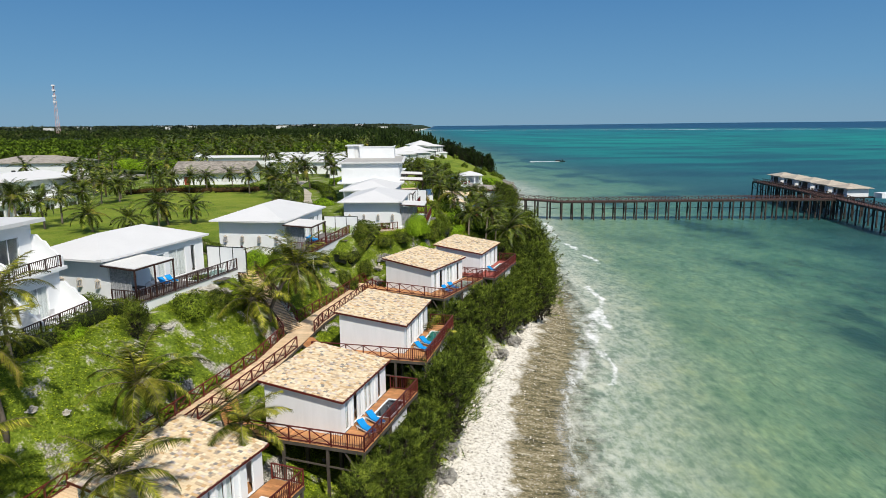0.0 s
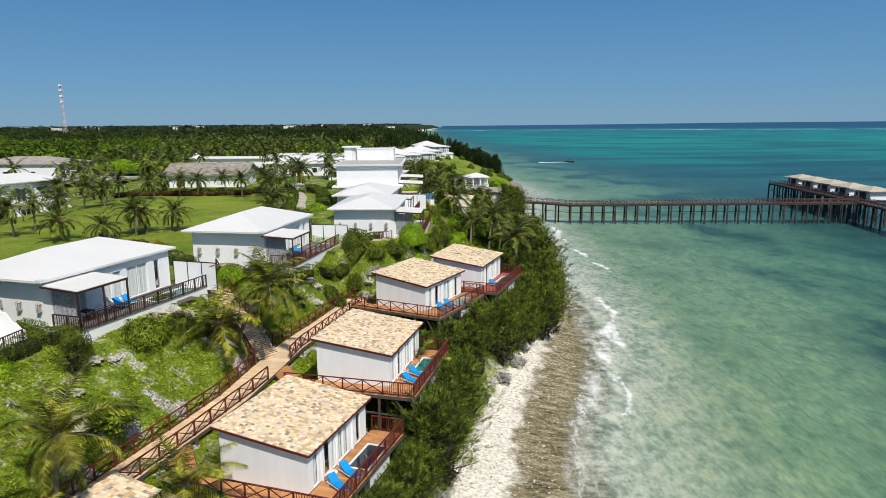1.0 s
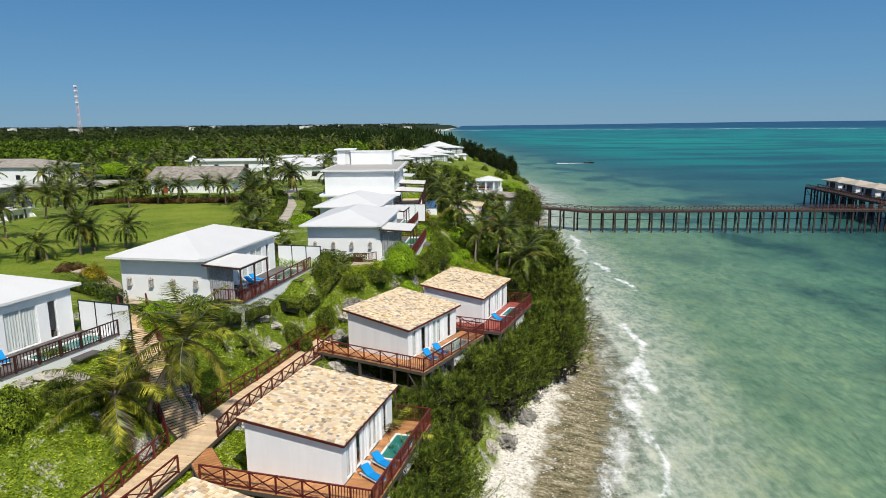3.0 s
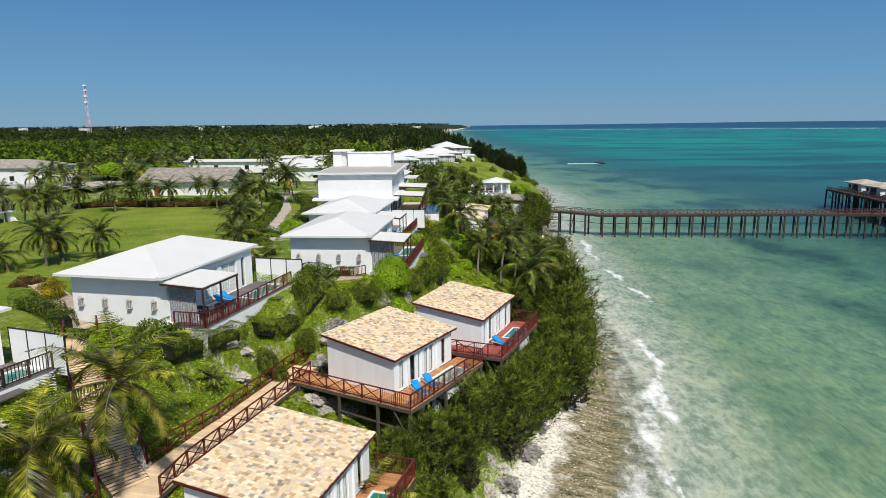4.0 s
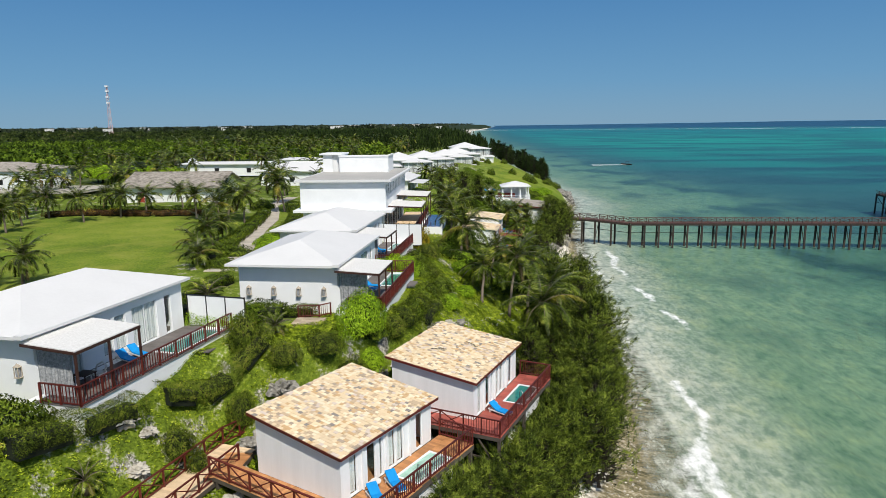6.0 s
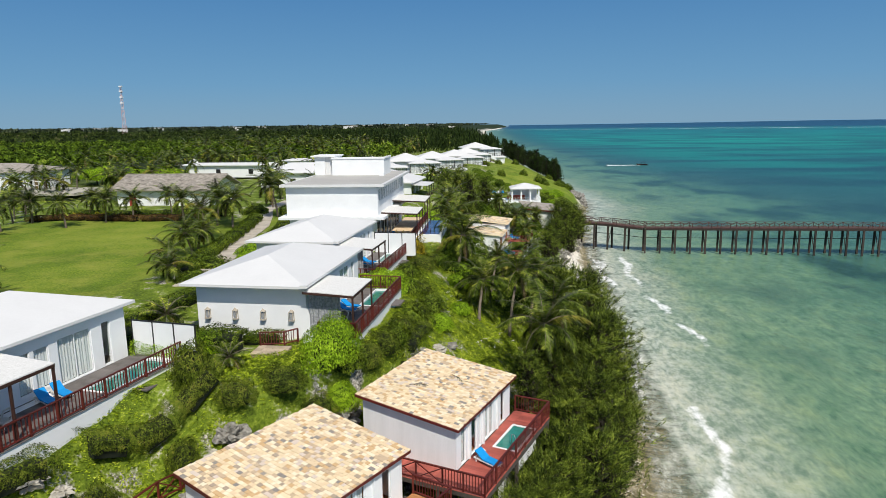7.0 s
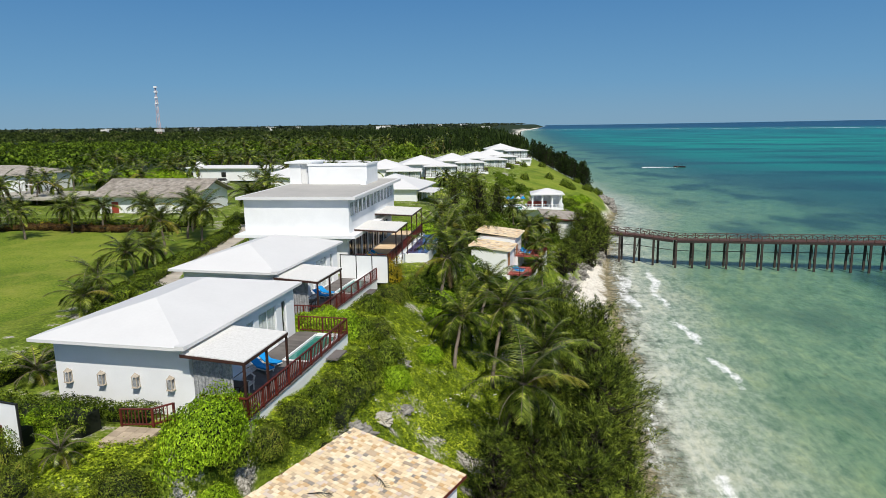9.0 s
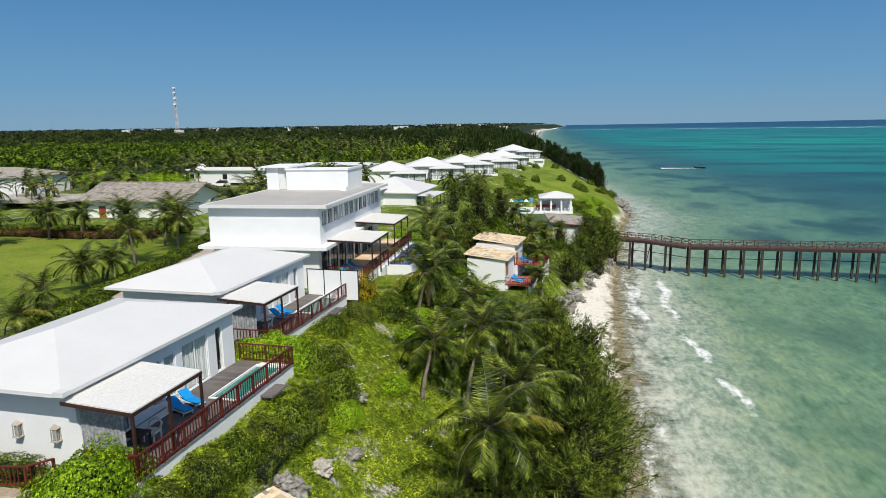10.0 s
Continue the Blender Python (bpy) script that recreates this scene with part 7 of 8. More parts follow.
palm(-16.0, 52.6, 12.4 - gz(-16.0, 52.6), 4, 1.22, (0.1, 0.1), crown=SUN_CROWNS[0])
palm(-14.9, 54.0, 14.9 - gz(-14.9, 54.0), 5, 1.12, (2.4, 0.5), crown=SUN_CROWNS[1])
SLOPE = "tall coconut palm leaning over the green slope"
for i_, (x_, y_, tx_, ty_, tz_, s_) in enumerate(((4.2, 101.6, 4.4, 104.4, 12.4, 0.95), (6.9, 102.2, 7.6, 104.9, 13.3, 0.95), (7.9, 93.5, 9.6, 93.7, 11.6, 1.05), (9.6, 98.0, 10.6, 99.2, 11.8, 0.95), (1.4, 112.0, 1.8, 114.0, 15.0, 1.15),
                                                  (4.8, 113.0, 5.4, 115.5, 12.4, 0.8), (8.8, 107.0, 9.4, 108.0, 12.2, 0.9), (-0.6, 124.0, -0.4, 125.5, 15.4, 1.1))):
    palm(x_, y_, tz_ - gz(x_, y_), 21 + i_, s_, (tx_ - x_, ty_ - y_), SLOPE, group="slope palms")
for i_, (x_, y_, h_, s_) in enumerate(((8.6, 118.0, 3.0, 0.85), (-1.8, 132.0, 4.4, 1.0), (10.0, 124.0, 2.8, 0.85), (9.6, 146.0, 3.0, 0.85), (9.0, 156.0, 3.6, 0.9), (6.4, 163.0, 3.4, 0.9),
                                       (4.0, 172.0, 3.6, 0.95), (8.4, 172.0, 3.0, 0.9), (-5.0, 190.0, 3.2, 1.0), (0.4, 186.0, 2.6, 0.9), (5.4, 188.0, 2.2, 0.85), (-6.0, 202.0, 3.2, 0.95), (-9.0, 222.0, 3.3, 0.95))):
    palm(x_, y_, h_, 41 + i_, s_ * 0.95, label=SLOPE, group="slope palms")
for i_, (x_, y_, h_, s_) in enumerate(((-38.2, 87.2, 3.2, 1.0), (-35.5, 91.4, 2.6, 1.0), (-53.3, 86.6, 3.6, 1.0), (-53.9, 91.8, 4.0, 1.0), (-45.4, 83.8, 2.4, 1.15), (-40.1, 84.5, 1.6, 1.0), (-37.8, 89.3, 2.4, 1.0), (-63.8, 95.2, 3.6, 1.1), (-53.8, 97.6, 4.0, 1.0),
                                       (-60.5, 115.7, 3.6, 1.1), (-58.6, 118.5, 3.0, 1.0), (-54.0, 127.9, 3.4, 1.05), (-25.1, 103.6, 1.5, 0.9), (-27.3, 112.7, 2.2, 1.0), (-38.6, 131.1, 3.4, 1.1), (-48.6, 135.2, 3.0, 1.0), (-51.4, 132.9, 3.4, 1.0),
                                       (-23.5, 99.3, 1.3, 0.8), (-26.6, 110.1, 2.4, 1.0), (-30.3, 120.7, 3.6, 1.15), (-63.8, 134.0, 3.2, 1.1), (-61.6, 125.3, 3.0, 1.1), (-30.1, 127.9, 3.8, 1.15), (-33.5, 130.5, 3.4, 1.1), (-44.0, 138.0, 3.4, 1.0),
                                       (-36.0, 136.0, 3.8, 1.1), (-56.0, 138.5, 3.0, 1.0), (-68.0, 122.0, 4.0, 1.1), (-71.0, 108.0, 4.2, 1.1), (-66.0, 104.0, 3.6, 1.0), (-28.0, 139.0, 4.6, 1.2), (-24.0, 146.0, 4.2, 1.1), (-33.0, 150.0, 4.6, 1.2), (-72.0, 140.0, 3.6, 1.1), (-80.0, 150.0, 4.0, 1.1))):
    palm(x_, y_, h_, 61 + i_, s_ * 0.8, label="young coconut palm standing on the lawn", group="lawn palms")
rng_ = random.Random(8)
for i_ in range(95):
    x_, y_ = rng_.uniform(-115, -14), rng_.uniform(152, 262)
    if (-60 < x_ < -38 and 138 < y_ < 162) or (-54 < x_ < -28 and 176 < y_ < 196) or (x_ > -26 and y_ < 178) or (-136 < x_ < -104 and y_ < 214) or (x_ > -42 and y_ > 196) or (-84 < x_ < -50 and 206 < y_ < 217):
        continue
    palm(x_, y_, rng_.uniform(3.2, 6.0), 200 + i_, rng_.uniform(1.0, 1.3), label="coconut palm among the distant gardens", group="garden palms", crown=FAR_CROWN[i_ % 2])
for i_ in range(9):
    palm(rng_.uniform(-14, -6), rng_.uniform(188, 214), rng_.uniform(1.6, 2.6), 280 + i_, rng_.uniform(0.9, 1.1), label="coconut palm below the ridge villas", group="ridge palms", crown=FAR_CROWN[i_ % 2])
for i_ in range(50):
    palm(rng_.uniform(-150, -25), rng_.uniform(300, 385), rng_.uniform(4, 7), 320 + i_, rng_.uniform(1.2, 1.5), label="coconut palm at the edge of the far wood", group="far palms", crown=FAR_CROWN[i_ % 2])

# casuarinas along the foot of the bluff
rng_ = random.Random(4)
k_ = 0
for y_ in np.arange(33, 101, 1.75):
    xf_ = float(np.interp(y_, ST[:, 0], ST[:, 2]))
    back_ = 1.5 * float(sstep(38, 48, y_) * (1 - sstep(76, 86, y_)))
    for dx_ in (-0.8 - back_, -2.8 - back_, -4.6 - back_):
        if rng_.random() < 0.70:
            casuarina(xf_ + dx_ + rng_.uniform(-0.7, 0.7), float(y_) + rng_.uniform(-0.8, 0.8), k_, rng_.uniform(0.55, 0.9), rng_.uniform(0, 360))
            k_ += 1
for vx_, vy_, hd_, fl_ in STONE_VILLAS:
    c_, s_ = math.cos(radians(hd_)), math.sin(radians(hd_))
    for u_, top_, w0_ in ((9.1, -0.1, -2.4), (7.8, -1.1, -2.3)):
        for w_ in np.arange(w0_, 9.6, 1.55 if u_ > 8 else 3.4):
            uu_, ww_ = u_ + rng_.uniform(-0.3, 0.3), float(w_) + rng_.uniform(-0.4, 0.4)
            x_, y_ = vx_ + uu_ * c_ + ww_ * s_, vy_ - uu_ * s_ + ww_ * c_
            z_ = gz(x_, y_)
            h_ = fl_ + top_ + rng_.uniform(-0.5, 0.5) - z_
            if h_ > 1.2:
                casuarina(x_, y_, k_, h_ / (CASU_H[k_ % 4] + 0.6), rng_.uniform(0, 360), "feathery casuarina growing against a villa deck", z=z_)
                k_ += 1
for x_, y_, h_ in ((10.6, 80.5, 5.4), (12.4, 83.0, 6.4), (13.2, 86.2, 7.4), (11.4, 87.5, 5.6), (14.4, 88.4, 7.0), (13.0, 90.6, 6.6), (15.4, 92.4, 6.6), (13.6, 94.6, 7.2), (15.8, 96.6, 6.4), (14.4, 99.6, 7.6), (15.6, 103.4, 8.0),
                   (14.0, 105.6, 8.4), (14.8, 109.8, 9.6), (12.4, 108.6, 7.6), (12.0, 101.8, 6.4), (16.0, 107.2, 7.0), (12.6, 115.0, 6.0), (11.6, 121.0, 5.4), (9.0, 91.2, 3.6), (10.4, 84.8, 4.4), (11.4, 97.0, 4.8),
                   (14.5, 172, 4.6), (16.5, 176, 7.2), (18.2, 180, 7.2), (15.5, 183, 6.2), (18.8, 185, 6.6), (19.5, 191, 7.0), (13.2, 168, 4.0), (17.6, 173.5, 5.4), (19.8, 186.5, 5.6), (16.8, 179.0, 7.6), (11.0, 179, 5.2), (14.2, 165, 5.0), (12.6, 160, 4.6),
                   (-2.5, 150, 6.4), (-4.5, 156, 6.2), (-3.0, 162, 6.6), (-1.0, 158, 7.0), (-6.0, 168, 5.6), (-1.5, 166, 6.8), (1.0, 173, 6.4)):
    casuarina(x_, y_, k_, h_ / CASU_H[k_ % 4], k_ * 77.0, "tall feathery casuarina above the beach")
    k_ += 1
for i_ in range(64):
    f_ = (i_ + rng_.random()) / 64
    y_ = 374 - 88 * f_
    x_ = 3.0 + 20.0 * f_ - abs(rng_.gauss(0, 2.2))
    casuarina(x_, y_, i_, rng_.uniform(0.62, 0.85) if i_ % 5 else rng_.uniform(0.8, 1.0), i_ * 50.0, "dark casuarina on the far headland", "headland casuarinas", True)


# ---- woods ----
def leafy_stuff(name, trees, per, mat, label, leaf=0.32, seed=1, conical=False):
    """Many crowns in one mesh; trees: rows of x, y, height, radius."""
    rng = np.random.default_rng(seed)
    t = np.array(trees)
    n = len(t)
    base = ground_z(t[:, 0], t[:, 1])
    d = unit_rows(rng.normal(0, 1, (n, per, 3)))
    d[..., 2] = np.abs(d[..., 2]) * 1.25 - 0.35
    h, r = t[:, 2][:, None], t[:, 3][:, None]
    k = rng.uniform(0.75, 1.08, (n, per))
    if conical:
        f = rng.random((n, per)) ** 0.8
        a = rng.uniform(0, 6.283, (n, per))
        rr = r * (1 - f) * rng.uniform(0.5, 1.1, (n, per)) + 0.15
        c = np.stack((t[:, 0][:, None] + np.cos(a) * rr, t[:, 1][:, None] + np.sin(a) * rr, base[:, None] + h * (0.15 + 0.85 * f)), axis=-1)
        d = np.stack((np.cos(a) * 0.6, np.sin(a) * 0.6, 0.7 + 0 * a), axis=-1)
    else:
        lump = 1 + 0.25 * np.sin(d[..., 0] * 6 + t[:, 0][:, None]) * np.cos(d[..., 1] * 5 + t[:, 1][:, None])
        c = np.stack((t[:, 0][:, None] + d[..., 0] * r * k * lump, t[:, 1][:, None] + d[..., 1] * r * k * lump, base[:, None] + h * 0.58 + d[..., 2] * h * 0.42 * k * lump), axis=-1)
    c, nr = c.reshape(-1, 3), unit_rows(d.reshape(-1, 3) + rng.normal(0, 0.5, (n * per, 3)))
    size = (leaf * r * rng.uniform(0.6, 1.3, (n, per))).reshape(-1, 1)
    u = unit_rows(np.cross(nr, rng.normal(0, 1, (n * per, 3)))) * size
    v = unit_rows(np.cross(nr, u)) * size * (0.30 if conical else 0.6)
    if conical:
        up = unit_rows(d.reshape(-1, 3) * 0.7 + np.array([0, 0, 0.8]))
        u, v = up * size * 1.5, unit_rows(np.cross(up, rng.normal(0, 1, (n * per, 3)))) * size * 0.28
    lv = Leaves()
    if conical:
        lv.blades(c, u, v * 1.6)
    else:
        lv.petals(c, u * 1.25, v * 1.2)
    return tagged(new(name, lv.mesh(name, mat)), label, "trees", kind="stuff")


def far_edge(y):
    return float(np.interp(y, ST[:, 0], ST[:, 7]))


wr = random.Random(21)
near_wood, mid_wood, pine_wood, far_wood = [], [], [], []
while len(near_wood) < 1500:
    x_, y_ = wr.uniform(-330, -20), wr.uniform(228, 470)
    if x_ > far_edge(y_) - 30 - max(0, 300 - y_) * 0.55 or (x_ > -112 and y_ < 258):
        continue
    near_wood.append((x_, y_, wr.uniform(3.5, 6.5), wr.uniform(2.0, 3.6)))
while len(mid_wood) < 1900:
    x_, y_ = wr.uniform(-900, -20), wr.uniform(440, 1000)
    if x_ > far_edge(y_) - 6:
        continue
    mid_wood.append((x_, y_, wr.uniform(4, 7.5), wr.uniform(3.0, 5.0)))
while len(pine_wood) < 1500:
    x_, y_ = wr.uniform(-210, 15), wr.uniform(352, 620)
    if x_ > np.interp(y_, ST[:, 0], ST[:, 2]) - 4 or (y_ < 385 and x_ > -12) or x_ < -60 - (y_ - 352) * 0.5:
        continue
    pine_wood.append((x_, y_, wr.uniform(6.5, 10.5), wr.uniform(1.3, 2.2)))
while len(far_wood) < 2600:
    y_ = wr.uniform(900, 4300)
    x_ = wr.uniform(-0.9 * y_ - 300, 0)
    if x_ > far_edge(y_) - 4:
        continue
    far_wood.append((x_, y_, wr.uniform(5, 10), wr.uniform(6, 14)))
leafy_stuff("near_wood", near_wood, 84, FORESTLEAF, "dense green coastal woodland behind the resort", 0.19, 2)
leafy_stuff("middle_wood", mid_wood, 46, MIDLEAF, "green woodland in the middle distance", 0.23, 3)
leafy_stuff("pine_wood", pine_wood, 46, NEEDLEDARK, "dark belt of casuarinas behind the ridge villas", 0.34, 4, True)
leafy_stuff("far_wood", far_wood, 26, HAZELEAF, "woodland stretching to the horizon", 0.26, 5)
thicket = []
while len(thicket) < 330:
    y_ = wr.uniform(108, 250)
    x_ = wr.uniform(-14, 17)
    c_, f_ = float(np.interp(y_, ST[:, 0], ST[:, 7])), float(np.interp(y_, ST[:, 0], ST[:, 2]))
    if x_ > f_ - 2.5 or x_ < c_ + 1.5 or (x_ > -1 and y_ > 236) or (-3 < x_ and 132 < y_ < 163) or (x_ > -5 and 176 < y_ < 224) or wr.random() < 0.3:
        continue
    thicket.append((x_, y_, wr.uniform(0.9, 2.0), wr.uniform(0.7, 1.5)))
leafy_stuff("thicket", thicket, 220, FORESTLEAF, "low dark green thicket under the slope palms", 0.10, 9)
village = Mesher()
for i_ in range(40):
    y_ = wr.uniform(900, 2200)
    x_ = wr.uniform(-0.75 * y_, -0.02 * y_ - 60)
    z_, w_ = gz(x_, y_) + 5.5, wr.uniform(4, 9)
    village.box(x_ - w_, x_ + w_, y_, y_ + 6, z_ - 6, z_ + 3)
tagged(new("village_houses", village.mesh("village_houses", CANVAS)), "small pale houses of a distant village", "houses", kind="stuff")

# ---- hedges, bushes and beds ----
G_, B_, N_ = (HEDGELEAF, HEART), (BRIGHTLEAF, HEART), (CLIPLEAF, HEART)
hedge_run("terrace_hedge", [(-26.4, 35.5), (-25.2, 40.6), (-24.3, 45.2), (-23.8, 48.2)], 1.4, 1.3, N_, "long clipped dark green hedge below a terrace", 0.06, 420, 1)
hedge_run("terrace_hedge", [(-14.7, 62.8), (-13.6, 66.0), (-12.5, 69.4)], 1.8, 1.35, N_, "long clipped dark hedge on the slope below a terrace", 0.05, 900, 2)
hedge_run("terrace_hedge", [(-12.1, 70.9), (-11.0, 73.0), (-9.7, 75.0), (-8.0, 76.6)], 1.7, 1.3, N_, "long clipped dark hedge on the slope below a terrace", 0.05, 900, 3)
hedge_run("garden_hedge", [(-12.6, 82.8), (-9.6, 82.6), (-6.6, 82.5)], 0.8, 0.9, G_, "clipped green hedge in front of a white villa", 0.06, 420, 4)
hedge_run("garden_hedge", [(-20.0, 83.2), (-15.0, 81.4), (-8.4, 80.9)], 1.8, 1.5, G_, "broad clipped green hedge behind a white villa", 0.07, 420, 5)
hedge_run("garden_hedge", [(-14.4, 79.9), (-10.4, 79.3)], 1.6, 1.2, B_, "lime green clipped hedge by a privacy screen", 0.06, 420, 20)
hedge_run("terrace_hedge", [(0.0, 83.2), (0.4, 86.0), (0.8, 92.0)], 1.4, 0.8, N_, "long clipped hedge along a white terrace base", 0.06, 420, 21)
hedge_run("garden_hedge", [(-18.4, 83.5), (-17.6, 88.5), (-17.2, 93.0)], 1.3, 1.2, G_, "broad clipped green hedge behind a white villa", 0.07, 420, 6)
hedge_run("garden_hedge", [(-30.5, 72.6), (-26.4, 70.2), (-23.0, 66.6)], 1.5, 1.2, G_, "clipped green hedge beside a stone path", 0.07, 420, 7)
hedge_run("garden_hedge", [(-23.4, 65.6), (-18.6, 65.2)], 0.9, 1.0, G_, "low green hedge under the wall lanterns", 0.06, 420, 8)
hedge_run("garden_hedge", [(-15.2, 96.6), (-8.4, 96.2)], 0.9, 1.0, G_, "low green hedge under the wall lanterns", 0.06, 420, 9)
hedge_run("lawn_hedge", [(-66.0, 136.0), (-56.0, 135.0), (-47.0, 134.2), (-38.0, 136.0)], 1.6, 0.9, (REDLEAF, HEART), "russet hedge along the back of the lawn", 0.10, 260, 10)
hedge_run("lawn_hedge", [(-64.0, 139.0), (-50.0, 137.6), (-36.0, 140.0)], 1.6, 1.1, G_, "green hedge along the back of the lawn", 0.10, 260, 11)
hedge_run("path_hedge", [(-22.2, 100.0), (-24.2, 108.0), (-25.6, 116.0), (-27.6, 126.0), (-30.0, 136.0)], 1.7, 1.0, G_, "low loose hedge along the garden path", 0.10, 300, 12)
hedge_run("path_hedge", [(-19.5, 112.0), (-21.0, 122.0), (-24.0, 134.0), (-28.0, 143.0)], 2.2, 1.4, G_, "rounded green hedge on the bend of the path", 0.10, 300, 13)
hedge_run("ridge_hedge", [(-34.0, 232.0), (-24.0, 246.0), (-16.0, 268.0), (-9.0, 296.0), (-2.0, 318.0)], 2.2, 1.3, G_, "green hedge below the ridge villas", 0.22, 90, 14)
for i_, (x_, y_, rx_, ry_, h_, k_) in enumerate((
        (-26.4, 46.9, 1.3, 1.1, 1.5, "hedge"), (-28.6, 46.6, 1.3, 1.1, 1.4, "red"), (-19.6, 49.2, 1.7, 1.5, 1.7, "hedge"), (-18.4, 51.8, 1.2, 1.2, 1.3, "fine"), (-22.0, 44.8, 1.0, 1.0, 2.0, "fine"), (-25.0, 41.6, 1.2, 1.0, 0.9, "bright"), (-21.3, 56.0, 1.4, 1.0, 1.0, "fine"),
        (-16.0, 64.8, 1.9, 1.9, 2.0, "hedge"), (-18.6, 63.8, 1.5, 1.3, 1.7, "bright"), (-10.9, 70.0, 1.0, 1.0, 1.5, "fine"), (-8.9, 74.0, 1.0, 1.0, 1.6, "fine"), (-9.6, 69.6, 0.7, 0.7, 1.7, "fine"), (-9.6, 76.6, 0.9, 0.9, 1.2, "hedge"),
        (-9.5, 76.6, 1.15, 1.15, 2.2, "fine"), (-6.7, 75.6, 1.2, 1.0, 1.1, "fine"), (-10.8, 80.9, 1.4, 1.0, 1.5, "bright"), (-13.4, 81.0, 1.5, 1.2, 1.5, "hedge"),
        (-3.1, 80.8, 2.9, 1.6, 2.1, "bright"), (-2.4, 79.6, 1.2, 1.1, 1.3, "bright"), (-4.9, 77.3, 1.5, 1.1, 1.1, "fine"), (-3.4, 78.3, 1.3, 1.0, 1.1, "fine"), (-2.3, 80.8, 1.1, 1.1, 1.3, "hedge"), (-1.5, 82.6, 1.1, 1.1, 1.4, "fine"), (-0.9, 84.6, 1.1, 1.2, 1.4, "fine"), (-0.6, 86.8, 1.1, 1.3, 1.5, "hedge"),
        (-0.4, 89.0, 1.2, 1.3, 1.5, "fine"), (-0.3, 91.2, 1.2, 1.3, 1.4, "hedge"), (-0.2, 93.4, 1.2, 1.3, 1.4, "fine"), (0.6, 95.8, 1.3, 1.3, 1.4, "hedge"), (1.5, 94.3, 1.2, 1.2, 1.1, "bright"), (-0.6, 98.4, 1.3, 1.3, 1.3, "fine"), (-3.4, 96.6, 2.0, 1.2, 1.9, "bright"), (-5.2, 96.2, 1.5, 0.9, 1.7, "bright"), (-1.2, 96.9, 1.2, 1.1, 1.5, "hedge"),
        (-2.9, 96.6, 2.2, 1.5, 2.2, "bright"), (-4.6, 96.2, 1.6, 1.1, 1.9, "bright"), (-2.4, 103.0, 1.1, 1.3, 1.2, "hedge"), (-1.6, 106.4, 1.3, 1.4, 1.4, "fine"), (-3.0, 112.4, 1.1, 1.1, 2.6, "gold"), (-4.6, 112.0, 0.8, 0.8, 2.9, "gold"), (-0.8, 110.4, 1.4, 1.3, 1.4, "fine"), (1.4, 112.6, 1.4, 1.3, 1.3, "bright"), (1.6, 107.4, 1.2, 1.2, 1.2, "bright"), (2.6, 100.4, 1.1, 1.1, 0.9, "bright"),
        (2.2, 119.6, 1.5, 1.5, 1.4, "hedge"), (-34.6, 79.4, 1.5, 0.8, 0.9, "red"), (-31.4, 77.6, 1.4, 0.8, 1.1, "gold"), (-29.6, 75.2, 1.2, 1.0, 1.2, "gold"), (-54.0, 135.6, 1.2, 0.9, 1.2, "gold"), (-51.0, 135.4, 1.2, 0.9, 1.1, "gold"), (-58.0, 136.2, 1.2, 0.9, 1.1, "gold"),
        (-21.8, 104.4, 1.6, 2.0, 1.3, "hedge"), (-20.2, 110.6, 1.6, 2.0, 1.4, "bright"), (-20.6, 98.6, 1.5, 1.5, 1.2, "hedge"), (-33.0, 143.0, 2.0, 2.0, 1.6, "hedge"), (-24.0, 152.0, 2.0, 2.4, 1.8, "bright"), (-8.0, 152.0, 2.5, 3.0, 1.8, "bright"), (-9.0, 146.0, 2.2, 2.2, 1.5, "bright"), (-6.0, 142.0, 2.0, 2.0, 1.6, "hedge"),
        (2.0, 255.0, 1.4, 1.4, 2.0, "hedge"), (9.0, 268.0, 1.3, 1.3, 1.9, "hedge"), (14.0, 262.0, 1.7, 1.7, 2.4, "hedge"), (15.6, 259.0, 1.5, 1.5, 2.0, "hedge"), (0.0, 290.0, 1.3, 1.3, 1.8, "hedge"), (6.0, 300.0, 1.4, 1.4, 1.9, "hedge"), (18.0, 285.0, 1.4, 1.4, 1.7, "hedge"), (22.0, 292.0, 1.6, 1.6, 1.8, "hedge"), (25.0, 300.0, 1.8, 1.8, 2.2, "hedge"),
        (-4.0, 276.0, 1.3, 1.3, 1.8, "hedge"), (24.0, 275.0, 2.0, 2.0, 2.0, "hedge"), (21.0, 268.0, 2.0, 2.0, 2.0, "hedge"), (16.0, 240.0, 2.6, 2.6, 2.2, "bright"), (18.6, 246.0, 2.4, 2.4, 2.0, "bright"), (14.6, 233.0, 2.6, 2.6, 2.4, "hedge"), (17.0, 228.0, 2.6, 2.6, 2.4, "bright"), (20.4, 238.0, 2.2, 2.2, 2.0, "hedge"), (19.0, 218.0, 2.4, 2.4, 2.4, "hedge"))):
    bush(x_, y_, rx_, ry_, h_, k_, i_, i_ * 37.0)
